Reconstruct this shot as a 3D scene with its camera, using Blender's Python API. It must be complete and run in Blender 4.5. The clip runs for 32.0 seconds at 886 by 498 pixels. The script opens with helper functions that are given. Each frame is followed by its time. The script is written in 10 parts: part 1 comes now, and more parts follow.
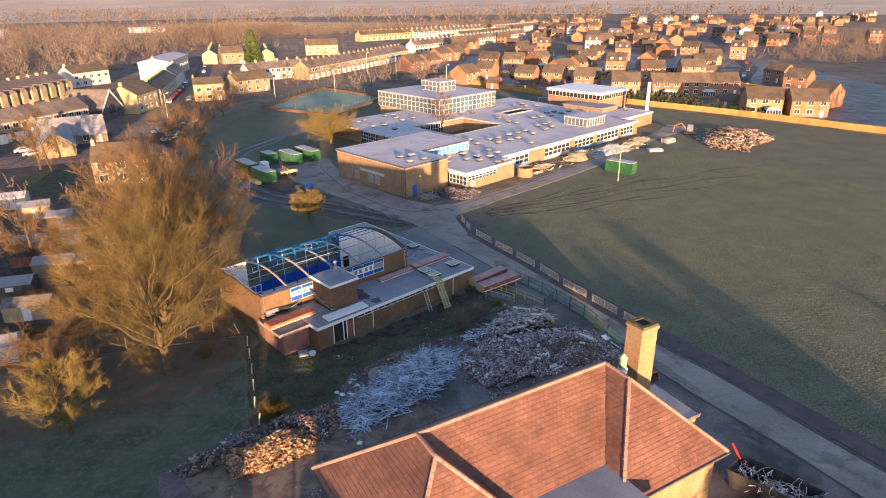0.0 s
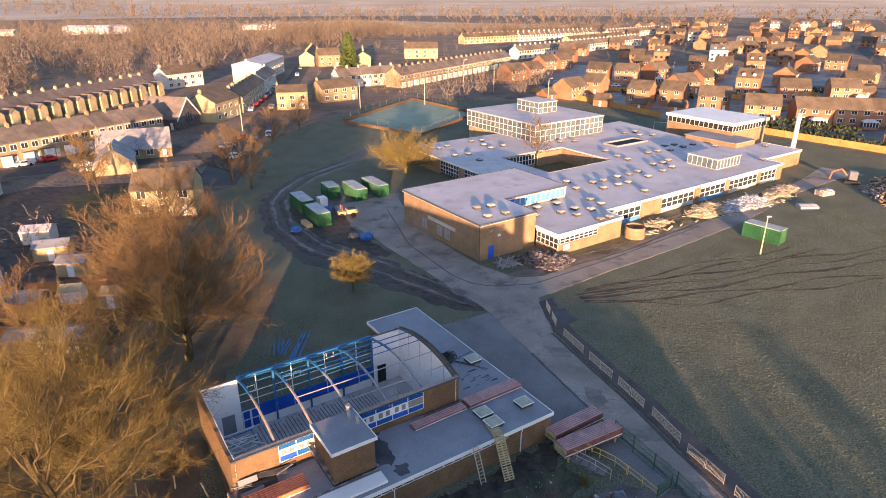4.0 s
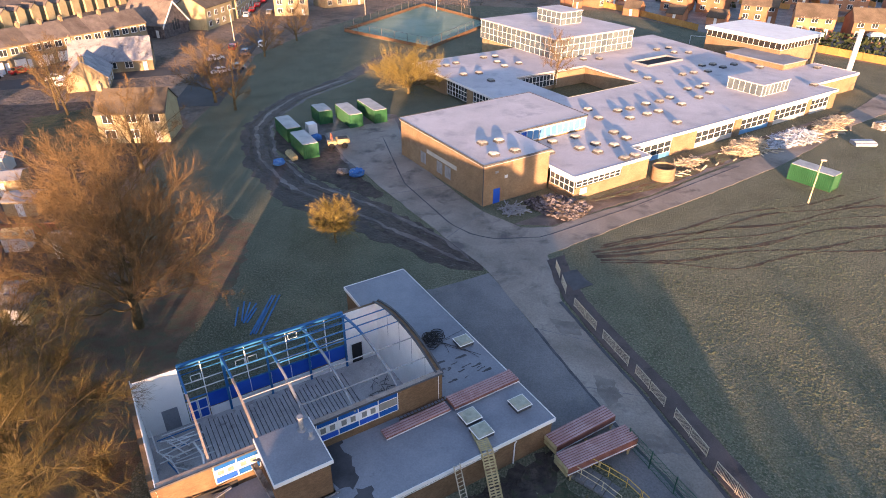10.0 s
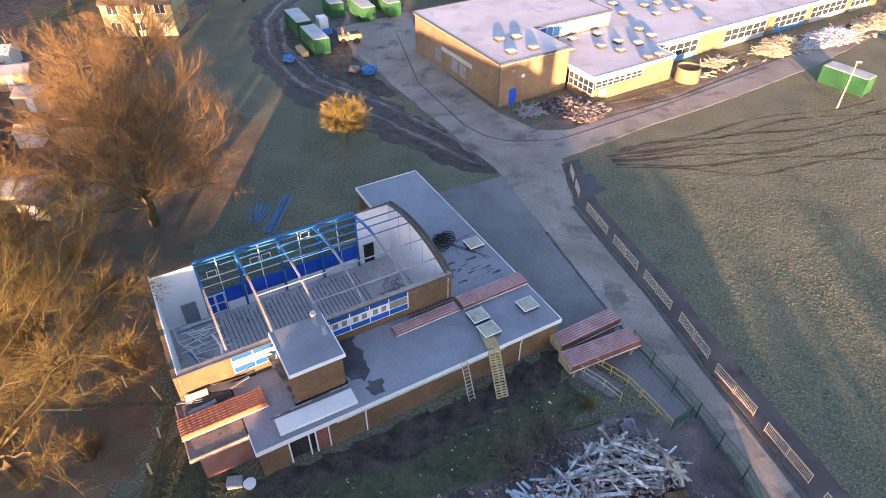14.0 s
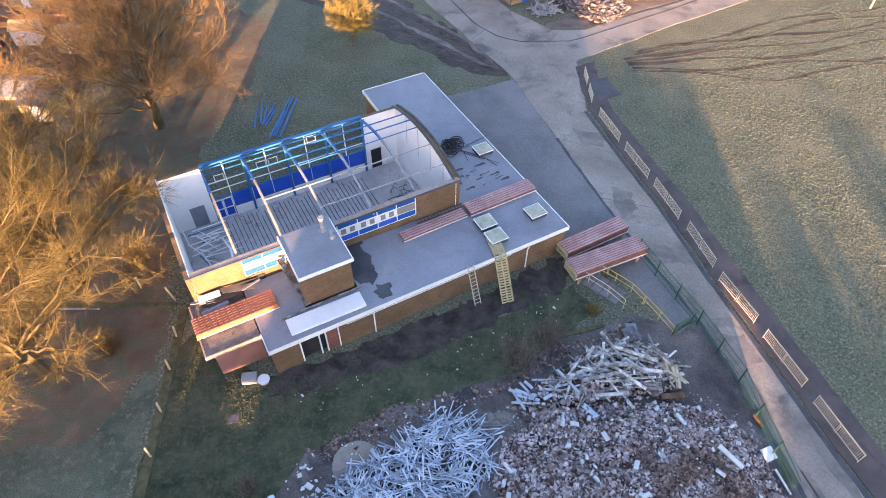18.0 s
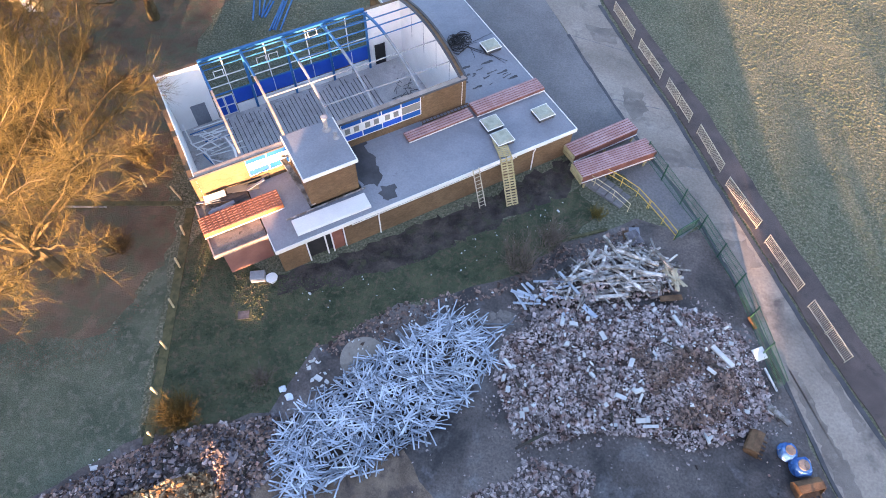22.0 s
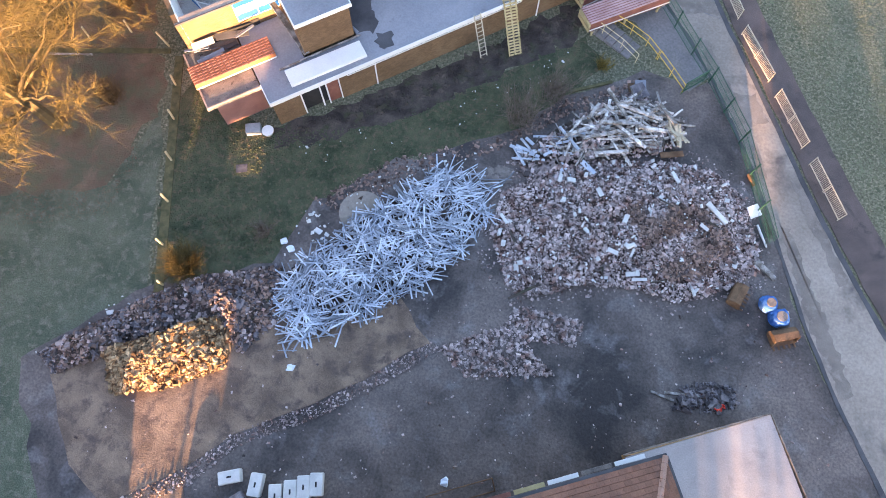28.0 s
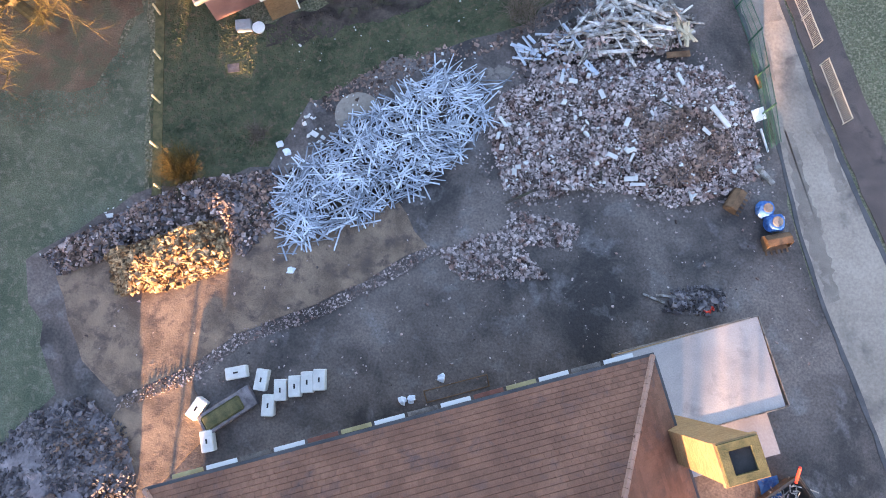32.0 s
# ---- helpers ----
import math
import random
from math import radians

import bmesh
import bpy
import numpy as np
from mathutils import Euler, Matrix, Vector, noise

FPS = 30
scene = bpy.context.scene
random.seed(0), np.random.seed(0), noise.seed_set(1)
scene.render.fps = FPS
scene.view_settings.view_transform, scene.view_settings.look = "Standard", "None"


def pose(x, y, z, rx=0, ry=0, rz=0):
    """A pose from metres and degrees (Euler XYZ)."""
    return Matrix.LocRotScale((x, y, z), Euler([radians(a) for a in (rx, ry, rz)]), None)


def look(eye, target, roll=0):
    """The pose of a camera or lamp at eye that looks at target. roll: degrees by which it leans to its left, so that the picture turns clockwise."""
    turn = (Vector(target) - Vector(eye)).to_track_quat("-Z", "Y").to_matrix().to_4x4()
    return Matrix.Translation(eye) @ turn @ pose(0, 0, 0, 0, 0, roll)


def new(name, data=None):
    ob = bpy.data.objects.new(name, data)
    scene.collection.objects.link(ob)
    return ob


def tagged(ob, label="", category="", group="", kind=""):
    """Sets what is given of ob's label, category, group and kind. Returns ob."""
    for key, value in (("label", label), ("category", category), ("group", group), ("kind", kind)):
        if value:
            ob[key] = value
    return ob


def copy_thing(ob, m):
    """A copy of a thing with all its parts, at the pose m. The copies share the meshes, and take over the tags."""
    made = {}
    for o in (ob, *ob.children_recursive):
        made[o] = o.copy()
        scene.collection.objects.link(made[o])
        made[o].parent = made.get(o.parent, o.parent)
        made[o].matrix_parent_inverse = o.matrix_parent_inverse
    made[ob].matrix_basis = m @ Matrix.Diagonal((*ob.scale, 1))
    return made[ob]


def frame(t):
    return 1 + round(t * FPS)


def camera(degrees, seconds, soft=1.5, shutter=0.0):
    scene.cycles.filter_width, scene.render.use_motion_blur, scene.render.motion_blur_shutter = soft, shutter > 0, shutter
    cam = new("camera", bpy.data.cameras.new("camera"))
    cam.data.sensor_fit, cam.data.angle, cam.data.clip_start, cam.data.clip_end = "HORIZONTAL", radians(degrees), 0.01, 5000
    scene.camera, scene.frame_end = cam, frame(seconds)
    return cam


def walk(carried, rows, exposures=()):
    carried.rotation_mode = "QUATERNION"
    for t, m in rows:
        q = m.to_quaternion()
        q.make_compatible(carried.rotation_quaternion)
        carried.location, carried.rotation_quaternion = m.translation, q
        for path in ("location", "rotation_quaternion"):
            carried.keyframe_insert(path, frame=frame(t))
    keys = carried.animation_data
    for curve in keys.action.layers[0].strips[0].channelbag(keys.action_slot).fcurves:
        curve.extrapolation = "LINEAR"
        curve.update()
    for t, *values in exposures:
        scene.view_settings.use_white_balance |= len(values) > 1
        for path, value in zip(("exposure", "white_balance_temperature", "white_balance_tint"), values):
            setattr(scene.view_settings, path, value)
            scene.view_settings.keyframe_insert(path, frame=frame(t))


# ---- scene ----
cam = camera(71.17, 32.0, 0.95)
# seconds, eye x, y, z, yaw, pitch, lean
ROWS = [
    (0, -2.59, -0.63, 35.855, -1.837, -22.114, -0.613),
    (0.5, -2.262, 2.442, 35.815, -1.002, -21.958, -0.758),
    (1, -1.655, 5.517, 36.203, 1.769, -21.907, -0.732),
    (1.5, -0.925, 8.708, 36.46, 3.616, -21.864, -0.591),
    (2, -0.587, 12.377, 36.764, 3.955, -21.955, -0.44),
    (2.5, -0.458, 15.957, 37.03, 4.759, -21.999, -0.346),
    (3, -0.38, 19.361, 37.295, 5.982, -22.008, -0.088),
    (3.5, -0.266, 22.977, 37.543, 7.122, -22.057, -0.028),
    (4, -0.072, 26.527, 37.895, 7.493, -22.172, -0.019),
    (4.5, 0.179, 29.679, 38.27, 7.758, -22.215, -0.043),
    (6.5, 0.635, 38.456, 38.609, 8.212, -23.386, -0.139),
    (7, 0.66, 39.028, 38.489, 8.199, -24.51, 0.022),
    (7.5, 0.703, 39.039, 38.306, 8.286, -25.442, 0.112),
    (8, 0.688, 39.04, 38.077, 8.438, -26.37, 0.125),
    (9, 0.725, 39.22, 37.579, 8.868, -28.189, 0.169),
    (10, 0.783, 39.293, 37.41, 9.178, -30.407, 0.364),
    (11, 0.934, 39.225, 37.364, 9.478, -32.62, 0.592),
    (12, 0.893, 39.162, 37.329, 9.771, -34.859, 0.663),
    (13, 1.076, 39.262, 37.28, 10.329, -37.108, 0.372),
    (14, 1.086, 39.379, 37.271, 10.788, -39.341, 0.34),
    (14.5, 1.049, 39.417, 37.284, 10.986, -40.448, 0.306),
    (16.5, 1.021, 39.5, 37.108, 11.459, -44.611, 0.391),
    (17, 1.045, 39.435, 37.132, 11.632, -45.706, 0.306),
    (18, 1.122, 39.452, 37.134, 11.788, -47.94, 0.25),
    (19, 1.023, 39.387, 37.05, 11.745, -50.191, 0.555),
    (20, 1.029, 39.346, 37.222, 11.933, -52.466, 0.459),
    (21, 1.053, 39.417, 37.213, 12.099, -54.811, 0.496),
    (22, 1.09, 39.51, 37.259, 12.364, -57.142, 0.424),
    (23, 1.111, 39.585, 37.233, 12.627, -59.46, 0.334),
    (24, 1.14, 39.591, 37.241, 12.722, -61.758, 0.32),
    (25, 1.111, 39.608, 37.291, 12.728, -64.034, 0.365),
    (25.5, 1.184, 39.639, 37.285, 12.751, -65.174, 0.325),
    (27.5, 1.457, 39.815, 37.41, 13.334, -69.716, -0.114),
    (28, 1.56, 39.836, 37.388, 13.528, -70.845, -0.185),
    (29, 1.509, 39.886, 37.411, 13.365, -73.09, -0.065),
    (30, 1.524, 39.915, 37.359, 13.011, -75.346, 0.319),
    (31, 1.517, 39.967, 37.348, 13.037, -77.615, 0.34),
    (32, 1.729, 39.999, 37.495, 14.095, -79.891, -0.571),
]
walk(cam, [(t, pose(x, y, z, 90 + pitch, 0, yaw) @ pose(0, 0, 0, 0, 0, lean)) for t, x, y, z, yaw, pitch, lean in ROWS],
     [(t, s, k, m) for t, s, k, m in ((0, 2.18, 5750, 26), (4.5, 2.3, 5800, 28), (9, 2.44, 5900, 29), (14, 2.97, 5950, 31), (18, 3.46, 6150, 32), (22, 3.6, 6200, 31), (26, 3.68, 6350, 30), (32, 3.82, 6480, 29))])

# ---- light: a low winter sun behind the camera's start, clear sky ----
SUN_EL, SUN_AZ = 5.0, 279.5          # degrees; azimuth counted from +x towards +y
world = bpy.data.worlds.new("sky")
scene.world = world
world.use_nodes = True
wt = world.node_tree
sky = wt.nodes.new("ShaderNodeTexSky")
sky.sky_type, sky.sun_disc = "NISHITA", False
sky.sun_elevation, sky.sun_rotation = radians(SUN_EL), radians(90 - SUN_AZ)
sky.air_density, sky.dust_density, sky.ozone_density = 1.0, 0.8, 1.5
wt.links.new(sky.outputs["Color"], wt.nodes["Background"].inputs["Color"])
wt.nodes["Background"].inputs["Strength"].default_value = 0.108
sun_data = bpy.data.lights.new("sun", "SUN")
sun_data.energy, sun_data.angle, sun_data.color = 4.1, radians(0.6), (1.0, 0.60, 0.26)
sun_ob = new("sun", sun_data)
to_sun = Vector((math.cos(radians(SUN_AZ)) * math.cos(radians(SUN_EL)), math.sin(radians(SUN_AZ)) * math.cos(radians(SUN_EL)), math.sin(radians(SUN_EL))))
sun_ob.matrix_world = look(to_sun * 200, (0, 0, 0))


# ---- materials ----
def surf(name, a, b, size=3.0, rough=0.8, bump=0.3, grain=0.08, metal=0.0, mix=(0.35, 0.65), c=None, csize=0.6, cmix=(0.55, 0.7), rnd=0.0, island=0.0, local=False, spec=0.3, bump_size=None, deep=1.0):
    """Two tones mixed by coarse and fine noise, an optional third tone in patches, and a fine relief; sizes in metres."""
    m = bpy.data.materials.new(name)
    m.use_nodes = True
    nt = m.node_tree
    bsdf = nt.nodes["Principled BSDF"]
    bsdf.inputs["Roughness"].default_value, bsdf.inputs["Metallic"].default_value = rough, metal
    bsdf.inputs["Specular IOR Level"].default_value = spec
    if local:
        co = nt.nodes.new("ShaderNodeTexCoord").outputs["Object"]
    else:
        co = nt.nodes.new("ShaderNodeNewGeometry").outputs["Position"]

    def noise_at(scale, detail):
        n = nt.nodes.new("ShaderNodeTexNoise")
        n.inputs["Scale"].default_value, n.inputs["Detail"].default_value, n.inputs["Roughness"].default_value = scale, detail, 0.62
        n.inputs["Distortion"].default_value = 0.3
        nt.links.new(co, n.inputs["Vector"])
        return n.outputs["Fac"]

    def ramp(fac, lo, hi, c0=(0, 0, 0), c1=(1, 1, 1)):
        r = nt.nodes.new("ShaderNodeValToRGB")
        r.color_ramp.elements[0].position, r.color_ramp.elements[1].position = lo, hi
        r.color_ramp.elements[0].color, r.color_ramp.elements[1].color = (*c0, 1), (*c1, 1)
        nt.links.new(fac, r.inputs["Fac"])
        return r.outputs["Color"]

    def blend(fac, x, y, mode="MIX"):
        k = nt.nodes.new("ShaderNodeMix")
        k.data_type, k.blend_type = "RGBA", mode
        for sock, v in ((k.inputs[0], fac), (k.inputs[6], x), (k.inputs[7], y)):
            if isinstance(v, (int, float)):
                sock.default_value = v
            elif isinstance(v, tuple):
                sock.default_value = (*v, 1)
            else:
                nt.links.new(v, sock)
        return k.outputs[2]

    col = ramp(noise_at(1 / size, 5), mix[0], mix[1], a, b)
    if c is not None:
        col = blend(ramp(noise_at(1 / csize, 4), *cmix), col, c)
    if grain:
        g = ramp(noise_at(6 / max(size * 0.15, 0.04), 3), 0.3, 0.7, (1 - grain * 2,) * 3, (1 + grain,) * 3)
        col = blend(1.0, col, g, "MULTIPLY")
    if rnd:
        oi = nt.nodes.new("ShaderNodeObjectInfo").outputs["Random"]
        col = blend(1.0, col, ramp(oi, 0, 1, (1 - rnd,) * 3, (1 + rnd,) * 3), "MULTIPLY")
    if island:
        gi = nt.nodes.new("ShaderNodeNewGeometry").outputs["Random Per Island"]
        col = blend(1.0, col, ramp(gi, 0, 1, (1 - island,) * 3, (1 + island * 0.6,) * 3), "MULTIPLY")
    nt.links.new(col, bsdf.inputs["Base Color"])
    if bump:
        bp = nt.nodes.new("ShaderNodeBump")
        bp.inputs["Strength"].default_value, bp.inputs["Distance"].default_value = min(bump, 1), 0.05 * deep * max(1, size * 0.2)
        nt.links.new(noise_at(1 / (bump_size or size * 0.12), 4), bp.inputs["Height"])
        nt.links.new(bp.outputs["Normal"], bsdf.inputs["Normal"])
    return m


def bricks(name, a, b, mortar, rough=0.85, w=0.225, h=0.075, ang=0.0):
    """Brick courses on upright walls: the length along the wall and the height give the bond."""
    m = surf(name, a, b, 2.2, rough, 0.0, 0.06)
    nt = m.node_tree
    bsdf = nt.nodes["Principled BSDF"]
    co = nt.nodes.new("ShaderNodeNewGeometry")
    sep = nt.nodes.new("ShaderNodeSeparateXYZ")
    rot = nt.nodes.new("ShaderNodeVectorRotate")
    rot.rotation_type, rot.inputs["Angle"].default_value = "Z_AXIS", -radians(ang)
    nt.links.new(co.outputs["Position"], rot.inputs["Vector"])
    nt.links.new(rot.outputs["Vector"], sep.inputs["Vector"])
    add = nt.nodes.new("ShaderNodeMath")
    nt.links.new(sep.outputs["X"], add.inputs[0])
    nt.links.new(sep.outputs["Y"], add.inputs[1])
    com = nt.nodes.new("ShaderNodeCombineXYZ")
    nt.links.new(add.outputs[0], com.inputs["X"])
    nt.links.new(sep.outputs["Z"], com.inputs["Y"])
    br = nt.nodes.new("ShaderNodeTexBrick")
    br.inputs["Scale"].default_value, br.inputs["Brick Width"].default_value, br.inputs["Row Height"].default_value = 1.0, w, h
    br.inputs["Mortar Size"].default_value, br.inputs["Mortar Smooth"].default_value = 0.008, 0.3
    br.inputs["Color1"].default_value, br.inputs["Color2"].default_value, br.inputs["Mortar"].default_value = (1, 1, 1, 1), (0.72, 0.70, 0.68, 1), (*[q for q in mortar], 1)
    nt.links.new(com.outputs["Vector"], br.inputs["Vector"])
    k = nt.nodes.new("ShaderNodeMix")
    k.data_type, k.blend_type = "RGBA", "MULTIPLY"
    k.inputs[0].default_value = 1.0
    old = bsdf.inputs["Base Color"].links[0].from_socket
    nt.links.new(old, k.inputs[6])
    nt.links.new(br.outputs["Color"], k.inputs[7])
    nt.links.new(k.outputs[2], bsdf.inputs["Base Color"])
    bp = nt.nodes.new("ShaderNodeBump")
    bp.inputs["Strength"].default_value, bp.inputs["Distance"].default_value, bp.invert = 0.5, 0.01, True
    nt.links.new(br.outputs["Fac"], bp.inputs["Height"])
    nt.links.new(bp.outputs["Normal"], bsdf.inputs["Normal"])
    return m


GLASS = bpy.data.materials.new("window_glass")
GLASS.use_nodes = True
gb = GLASS.node_tree.nodes["Principled BSDF"]
gb.inputs["Base Color"].default_value, gb.inputs["Roughness"].default_value, gb.inputs["Specular IOR Level"].default_value = (0.035, 0.045, 0.055, 1), 0.06, 0.9

CLEAR = bpy.data.materials.new("clear_window_glass")
CLEAR.use_nodes = True
cb = CLEAR.node_tree.nodes["Principled BSDF"]
cb.inputs["Base Color"].default_value, cb.inputs["Roughness"].default_value, cb.inputs["Transmission Weight"].default_value, cb.inputs["IOR"].default_value = (0.80, 0.85, 0.83, 1), 0.03, 1.0, 1.45

M = dict(
    grass=surf("frosty_grass", (0.084, 0.096, 0.060), (0.156, 0.160, 0.104), 5.0, 0.95, 1.0, 0.25, mix=(0.3, 0.7), c=(0.285, 0.262, 0.190), csize=0.20, cmix=(0.45, 0.73), bump_size=0.24, spec=0.1, deep=3.6),
    tuft=surf("frosted_grass_clump", (0.092, 0.108, 0.066), (0.156, 0.166, 0.106), 3.0, 0.95, 0.0, 0.15, island=0.2, spec=0.1),
    rough_lawn=surf("rough_brownish_grass", (0.046, 0.064, 0.036), (0.112, 0.118, 0.068), 1.6, 0.95, 1.0, 0.25, mix=(0.35, 0.65), c=(0.150, 0.118, 0.080), csize=0.35, cmix=(0.50, 0.70), bump_size=0.12, spec=0.1, deep=2.0),
    lawn=surf("damp_winter_lawn", (0.075, 0.096, 0.064), (0.148, 0.165, 0.114), 3.0, 0.95, 0.9, 0.25, mix=(0.3, 0.7), c=(0.185, 0.178, 0.135), csize=0.5, cmix=(0.50, 0.70), bump_size=0.09, spec=0.1, deep=1.4),
    soil=surf("bare_brown_soil", (0.034, 0.027, 0.024), (0.105, 0.084, 0.070), 1.3, 0.9, 1.0, 0.25, mix=(0.35, 0.65), c=(0.060, 0.062, 0.036), csize=0.9, cmix=(0.52, 0.68), bump_size=0.13),
    rut=surf("worn_brown_rut", (0.044, 0.030, 0.020), (0.105, 0.074, 0.048), 2.0, 0.9, 0.8, 0.15, c=(0.08, 0.085, 0.05), csize=1.5, cmix=(0.54, 0.66), bump_size=0.3),
    plate=surf("dirty_timber_wall_plate", (0.27, 0.205, 0.165), (0.40, 0.325, 0.275), 1.0, 0.85, 0.3, 0.12),
    litter=surf("brown_leaf_litter", (0.118, 0.082, 0.057), (0.205, 0.145, 0.098), 3.0, 0.95, 0.9, 0.2, c=(0.124, 0.122, 0.078), csize=1.3, cmix=(0.44, 0.62), bump_size=0.12, spec=0.1, deep=2.0),
    land=surf("brown_winter_land", (0.15, 0.112, 0.086), (0.24, 0.185, 0.14), 30.0, 0.95, 0.9, 0.15, c=(0.08, 0.070, 0.048), csize=9.0, cmix=(0.5, 0.7), bump_size=1.6, deep=4.0),
    dirt=surf("wet_dirt", (0.042, 0.036, 0.034), (0.180, 0.146, 0.128), 6.0, 0.55, 0.45, 0.2, mix=(0.38, 0.64), c=(0.205, 0.190, 0.188), csize=2.2, cmix=(0.55, 0.76), bump_size=0.12),
    mud=surf("churned_mud", (0.022, 0.016, 0.013), (0.064, 0.046, 0.036), 3.0, 0.6, 1.0, 0.2, c=(0.10, 0.088, 0.080), csize=0.9, cmix=(0.60, 0.72), bump_size=0.35, deep=3.0),
    concrete=surf("worn_concrete", (0.212, 0.183, 0.152), (0.315, 0.276, 0.234), 7.0, 0.9, 0.3, 0.10, c=(0.125, 0.110, 0.100), csize=3.4, cmix=(0.53, 0.70)),
    damp=surf("damp_concrete", (0.150, 0.128, 0.110), (0.225, 0.195, 0.168), 2.0, 0.75, 0.3, 0.12, c=(0.25, 0.22, 0.19), csize=0.8, cmix=(0.54, 0.68)),
    tarmac=surf("dark_tarmac", (0.140, 0.136, 0.136), (0.200, 0.193, 0.190), 6.0, 0.9, 0.25, 0.12, c=(0.21, 0.195, 0.18), csize=2.5, cmix=(0.58, 0.78)),
    verge=surf("brown_footway", (0.078, 0.062, 0.059), (0.122, 0.096, 0.088), 2.4, 0.9, 0.4, 0.15, c=(0.055, 0.047, 0.046), csize=1.4),
    slab=surf("old_red_floor_slab", (0.130, 0.092, 0.068), (0.275, 0.196, 0.138), 2.2, 0.85, 0.7, 0.2, c=(0.105, 0.078, 0.066), csize=0.9, cmix=(0.50, 0.66), bump_size=0.12),
    sand=surf("pale_sand_dirt", (0.16, 0.137, 0.122), (0.27, 0.235, 0.208), 0.8, 0.95, 0.8, 0.2, c=(0.09, 0.078, 0.072), csize=0.5, cmix=(0.52, 0.68), bump_size=0.1),
    rubble=surf("crushed_rubble", (0.250, 0.190, 0.176), (0.54, 0.455, 0.430), 0.9, 0.9, 0.4, 0.12, island=0.85, c=(0.225, 0.140, 0.118), csize=0.6, cmix=(0.50, 0.62)),
    brown_rubble=surf("brown_brick_rubble", (0.135, 0.088, 0.070), (0.300, 0.208, 0.170), 0.8, 0.9, 0.4, 0.12, island=0.80),
    brickbat=surf("broken_yellow_brick", (0.17, 0.085, 0.034), (0.46, 0.330, 0.190), 0.35, 0.85, 0.4, 0.12, mix=(0.4, 0.6), island=0.88),
    slate=surf("broken_dark_slate", (0.075, 0.066, 0.072), (0.215, 0.192, 0.200), 0.8, 0.75, 0.4, 0.12, island=0.75),
    strip=surf("white_trim_strip", (0.32, 0.365, 0.43), (0.54, 0.585, 0.64), 1.0, 0.6, 0.1, 0.06, island=0.72),
    timber=surf("weathered_timber", (0.22, 0.19, 0.160), (0.58, 0.555, 0.525), 0.5, 0.85, 0.4, 0.16, mix=(0.42, 0.6), island=0.5, rnd=0.55),
    newwood=surf("split_pale_timber", (0.38, 0.315, 0.215), (0.62, 0.535, 0.385), 0.6, 0.8, 0.3, 0.12, island=0.5),
    bark=surf("winter_bark", (0.070, 0.053, 0.025), (0.140, 0.107, 0.054), 0.6, 0.95, 0.6, 0.2),
    twig_g=surf("golden_bare_twigs", (0.080, 0.058, 0.015), (0.140, 0.104, 0.031), 2.5, 0.9, 0.0, 0.0, island=0.5),
    twig=surf("bare_twigs", (0.106, 0.066, 0.027), (0.178, 0.114, 0.048), 2.5, 0.9, 0.0, 0.0, island=0.5),
    twig_y=surf("yellow_willow_twigs", (0.140, 0.108, 0.024), (0.225, 0.172, 0.044), 1.5, 0.9, 0.0, 0.0, island=0.3),
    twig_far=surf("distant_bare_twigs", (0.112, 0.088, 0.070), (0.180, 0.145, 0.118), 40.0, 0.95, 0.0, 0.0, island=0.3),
    conifer=surf("conifer_needles", (0.035, 0.06, 0.012), (0.07, 0.10, 0.025), 1.2, 0.9, 0.2, 0.2, island=0.4),
    hedge=surf("clipped_hedge_leaves", (0.028, 0.042, 0.015), (0.055, 0.070, 0.026), 1.0, 0.9, 0.4, 0.2, island=0.4),
    frost_roof=surf("frosted_flat_roof_felt", (0.43, 0.40, 0.41), (0.55, 0.51, 0.52), 7.0, 0.75, 0.2, 0.06, c=(0.29, 0.28, 0.31), csize=4.0, cmix=(0.56, 0.8)),
    annex_felt=surf("pale_annex_felt", (0.29, 0.265, 0.255), (0.38, 0.35, 0.335), 3.0, 0.7, 0.2, 0.08, c=(0.24, 0.22, 0.215), csize=1.0, cmix=(0.55, 0.75)),
    felt=surf("grey_roof_felt", (0.19, 0.20, 0.225), (0.265, 0.275, 0.30), 5.0, 0.8, 0.15, 0.07, c=(0.12, 0.12, 0.13), csize=2.0, cmix=(0.66, 0.78)),
    gym_floor=surf("dirty_gym_floor", (0.40, 0.375, 0.36), (0.56, 0.535, 0.52), 2.0, 0.85, 0.3, 0.14, c=(0.24, 0.22, 0.21), csize=1.0, cmix=(0.58, 0.74)),
    white=surf("white_paint", (0.68, 0.67, 0.65), (0.78, 0.77, 0.75), 3.0, 0.6, 0.05, 0.03),
    white_wall=surf("white_plaster", (0.78, 0.76, 0.73), (0.88, 0.86, 0.83), 2.5, 0.8, 0.1, 0.05, c=(0.70, 0.66, 0.62), csize=1.0, cmix=(0.6, 0.8)),
    azure=surf("azure_panel", (0.010, 0.078, 0.29), (0.018, 0.105, 0.35), 2.0, 0.7, 0.05, 0.05, spec=0.1),
    frosted=surf("dusty_window_pane", (0.19, 0.19, 0.17), (0.28, 0.275, 0.245), 1.2, 0.2, 0.0, 0.05),
    blue=surf("royal_blue_panel", (0.014, 0.075, 0.43), (0.025, 0.11, 0.52), 2.0, 0.5, 0.05, 0.05),
    sky_blue=surf("pale_blue_panel", (0.08, 0.23, 0.44), (0.12, 0.29, 0.52), 2.0, 0.5, 0.05, 0.05),
    teal=surf("blue_painted_steel", (0.014, 0.105, 0.27), (0.030, 0.160, 0.36), 1.5, 0.5, 0.1, 0.08),
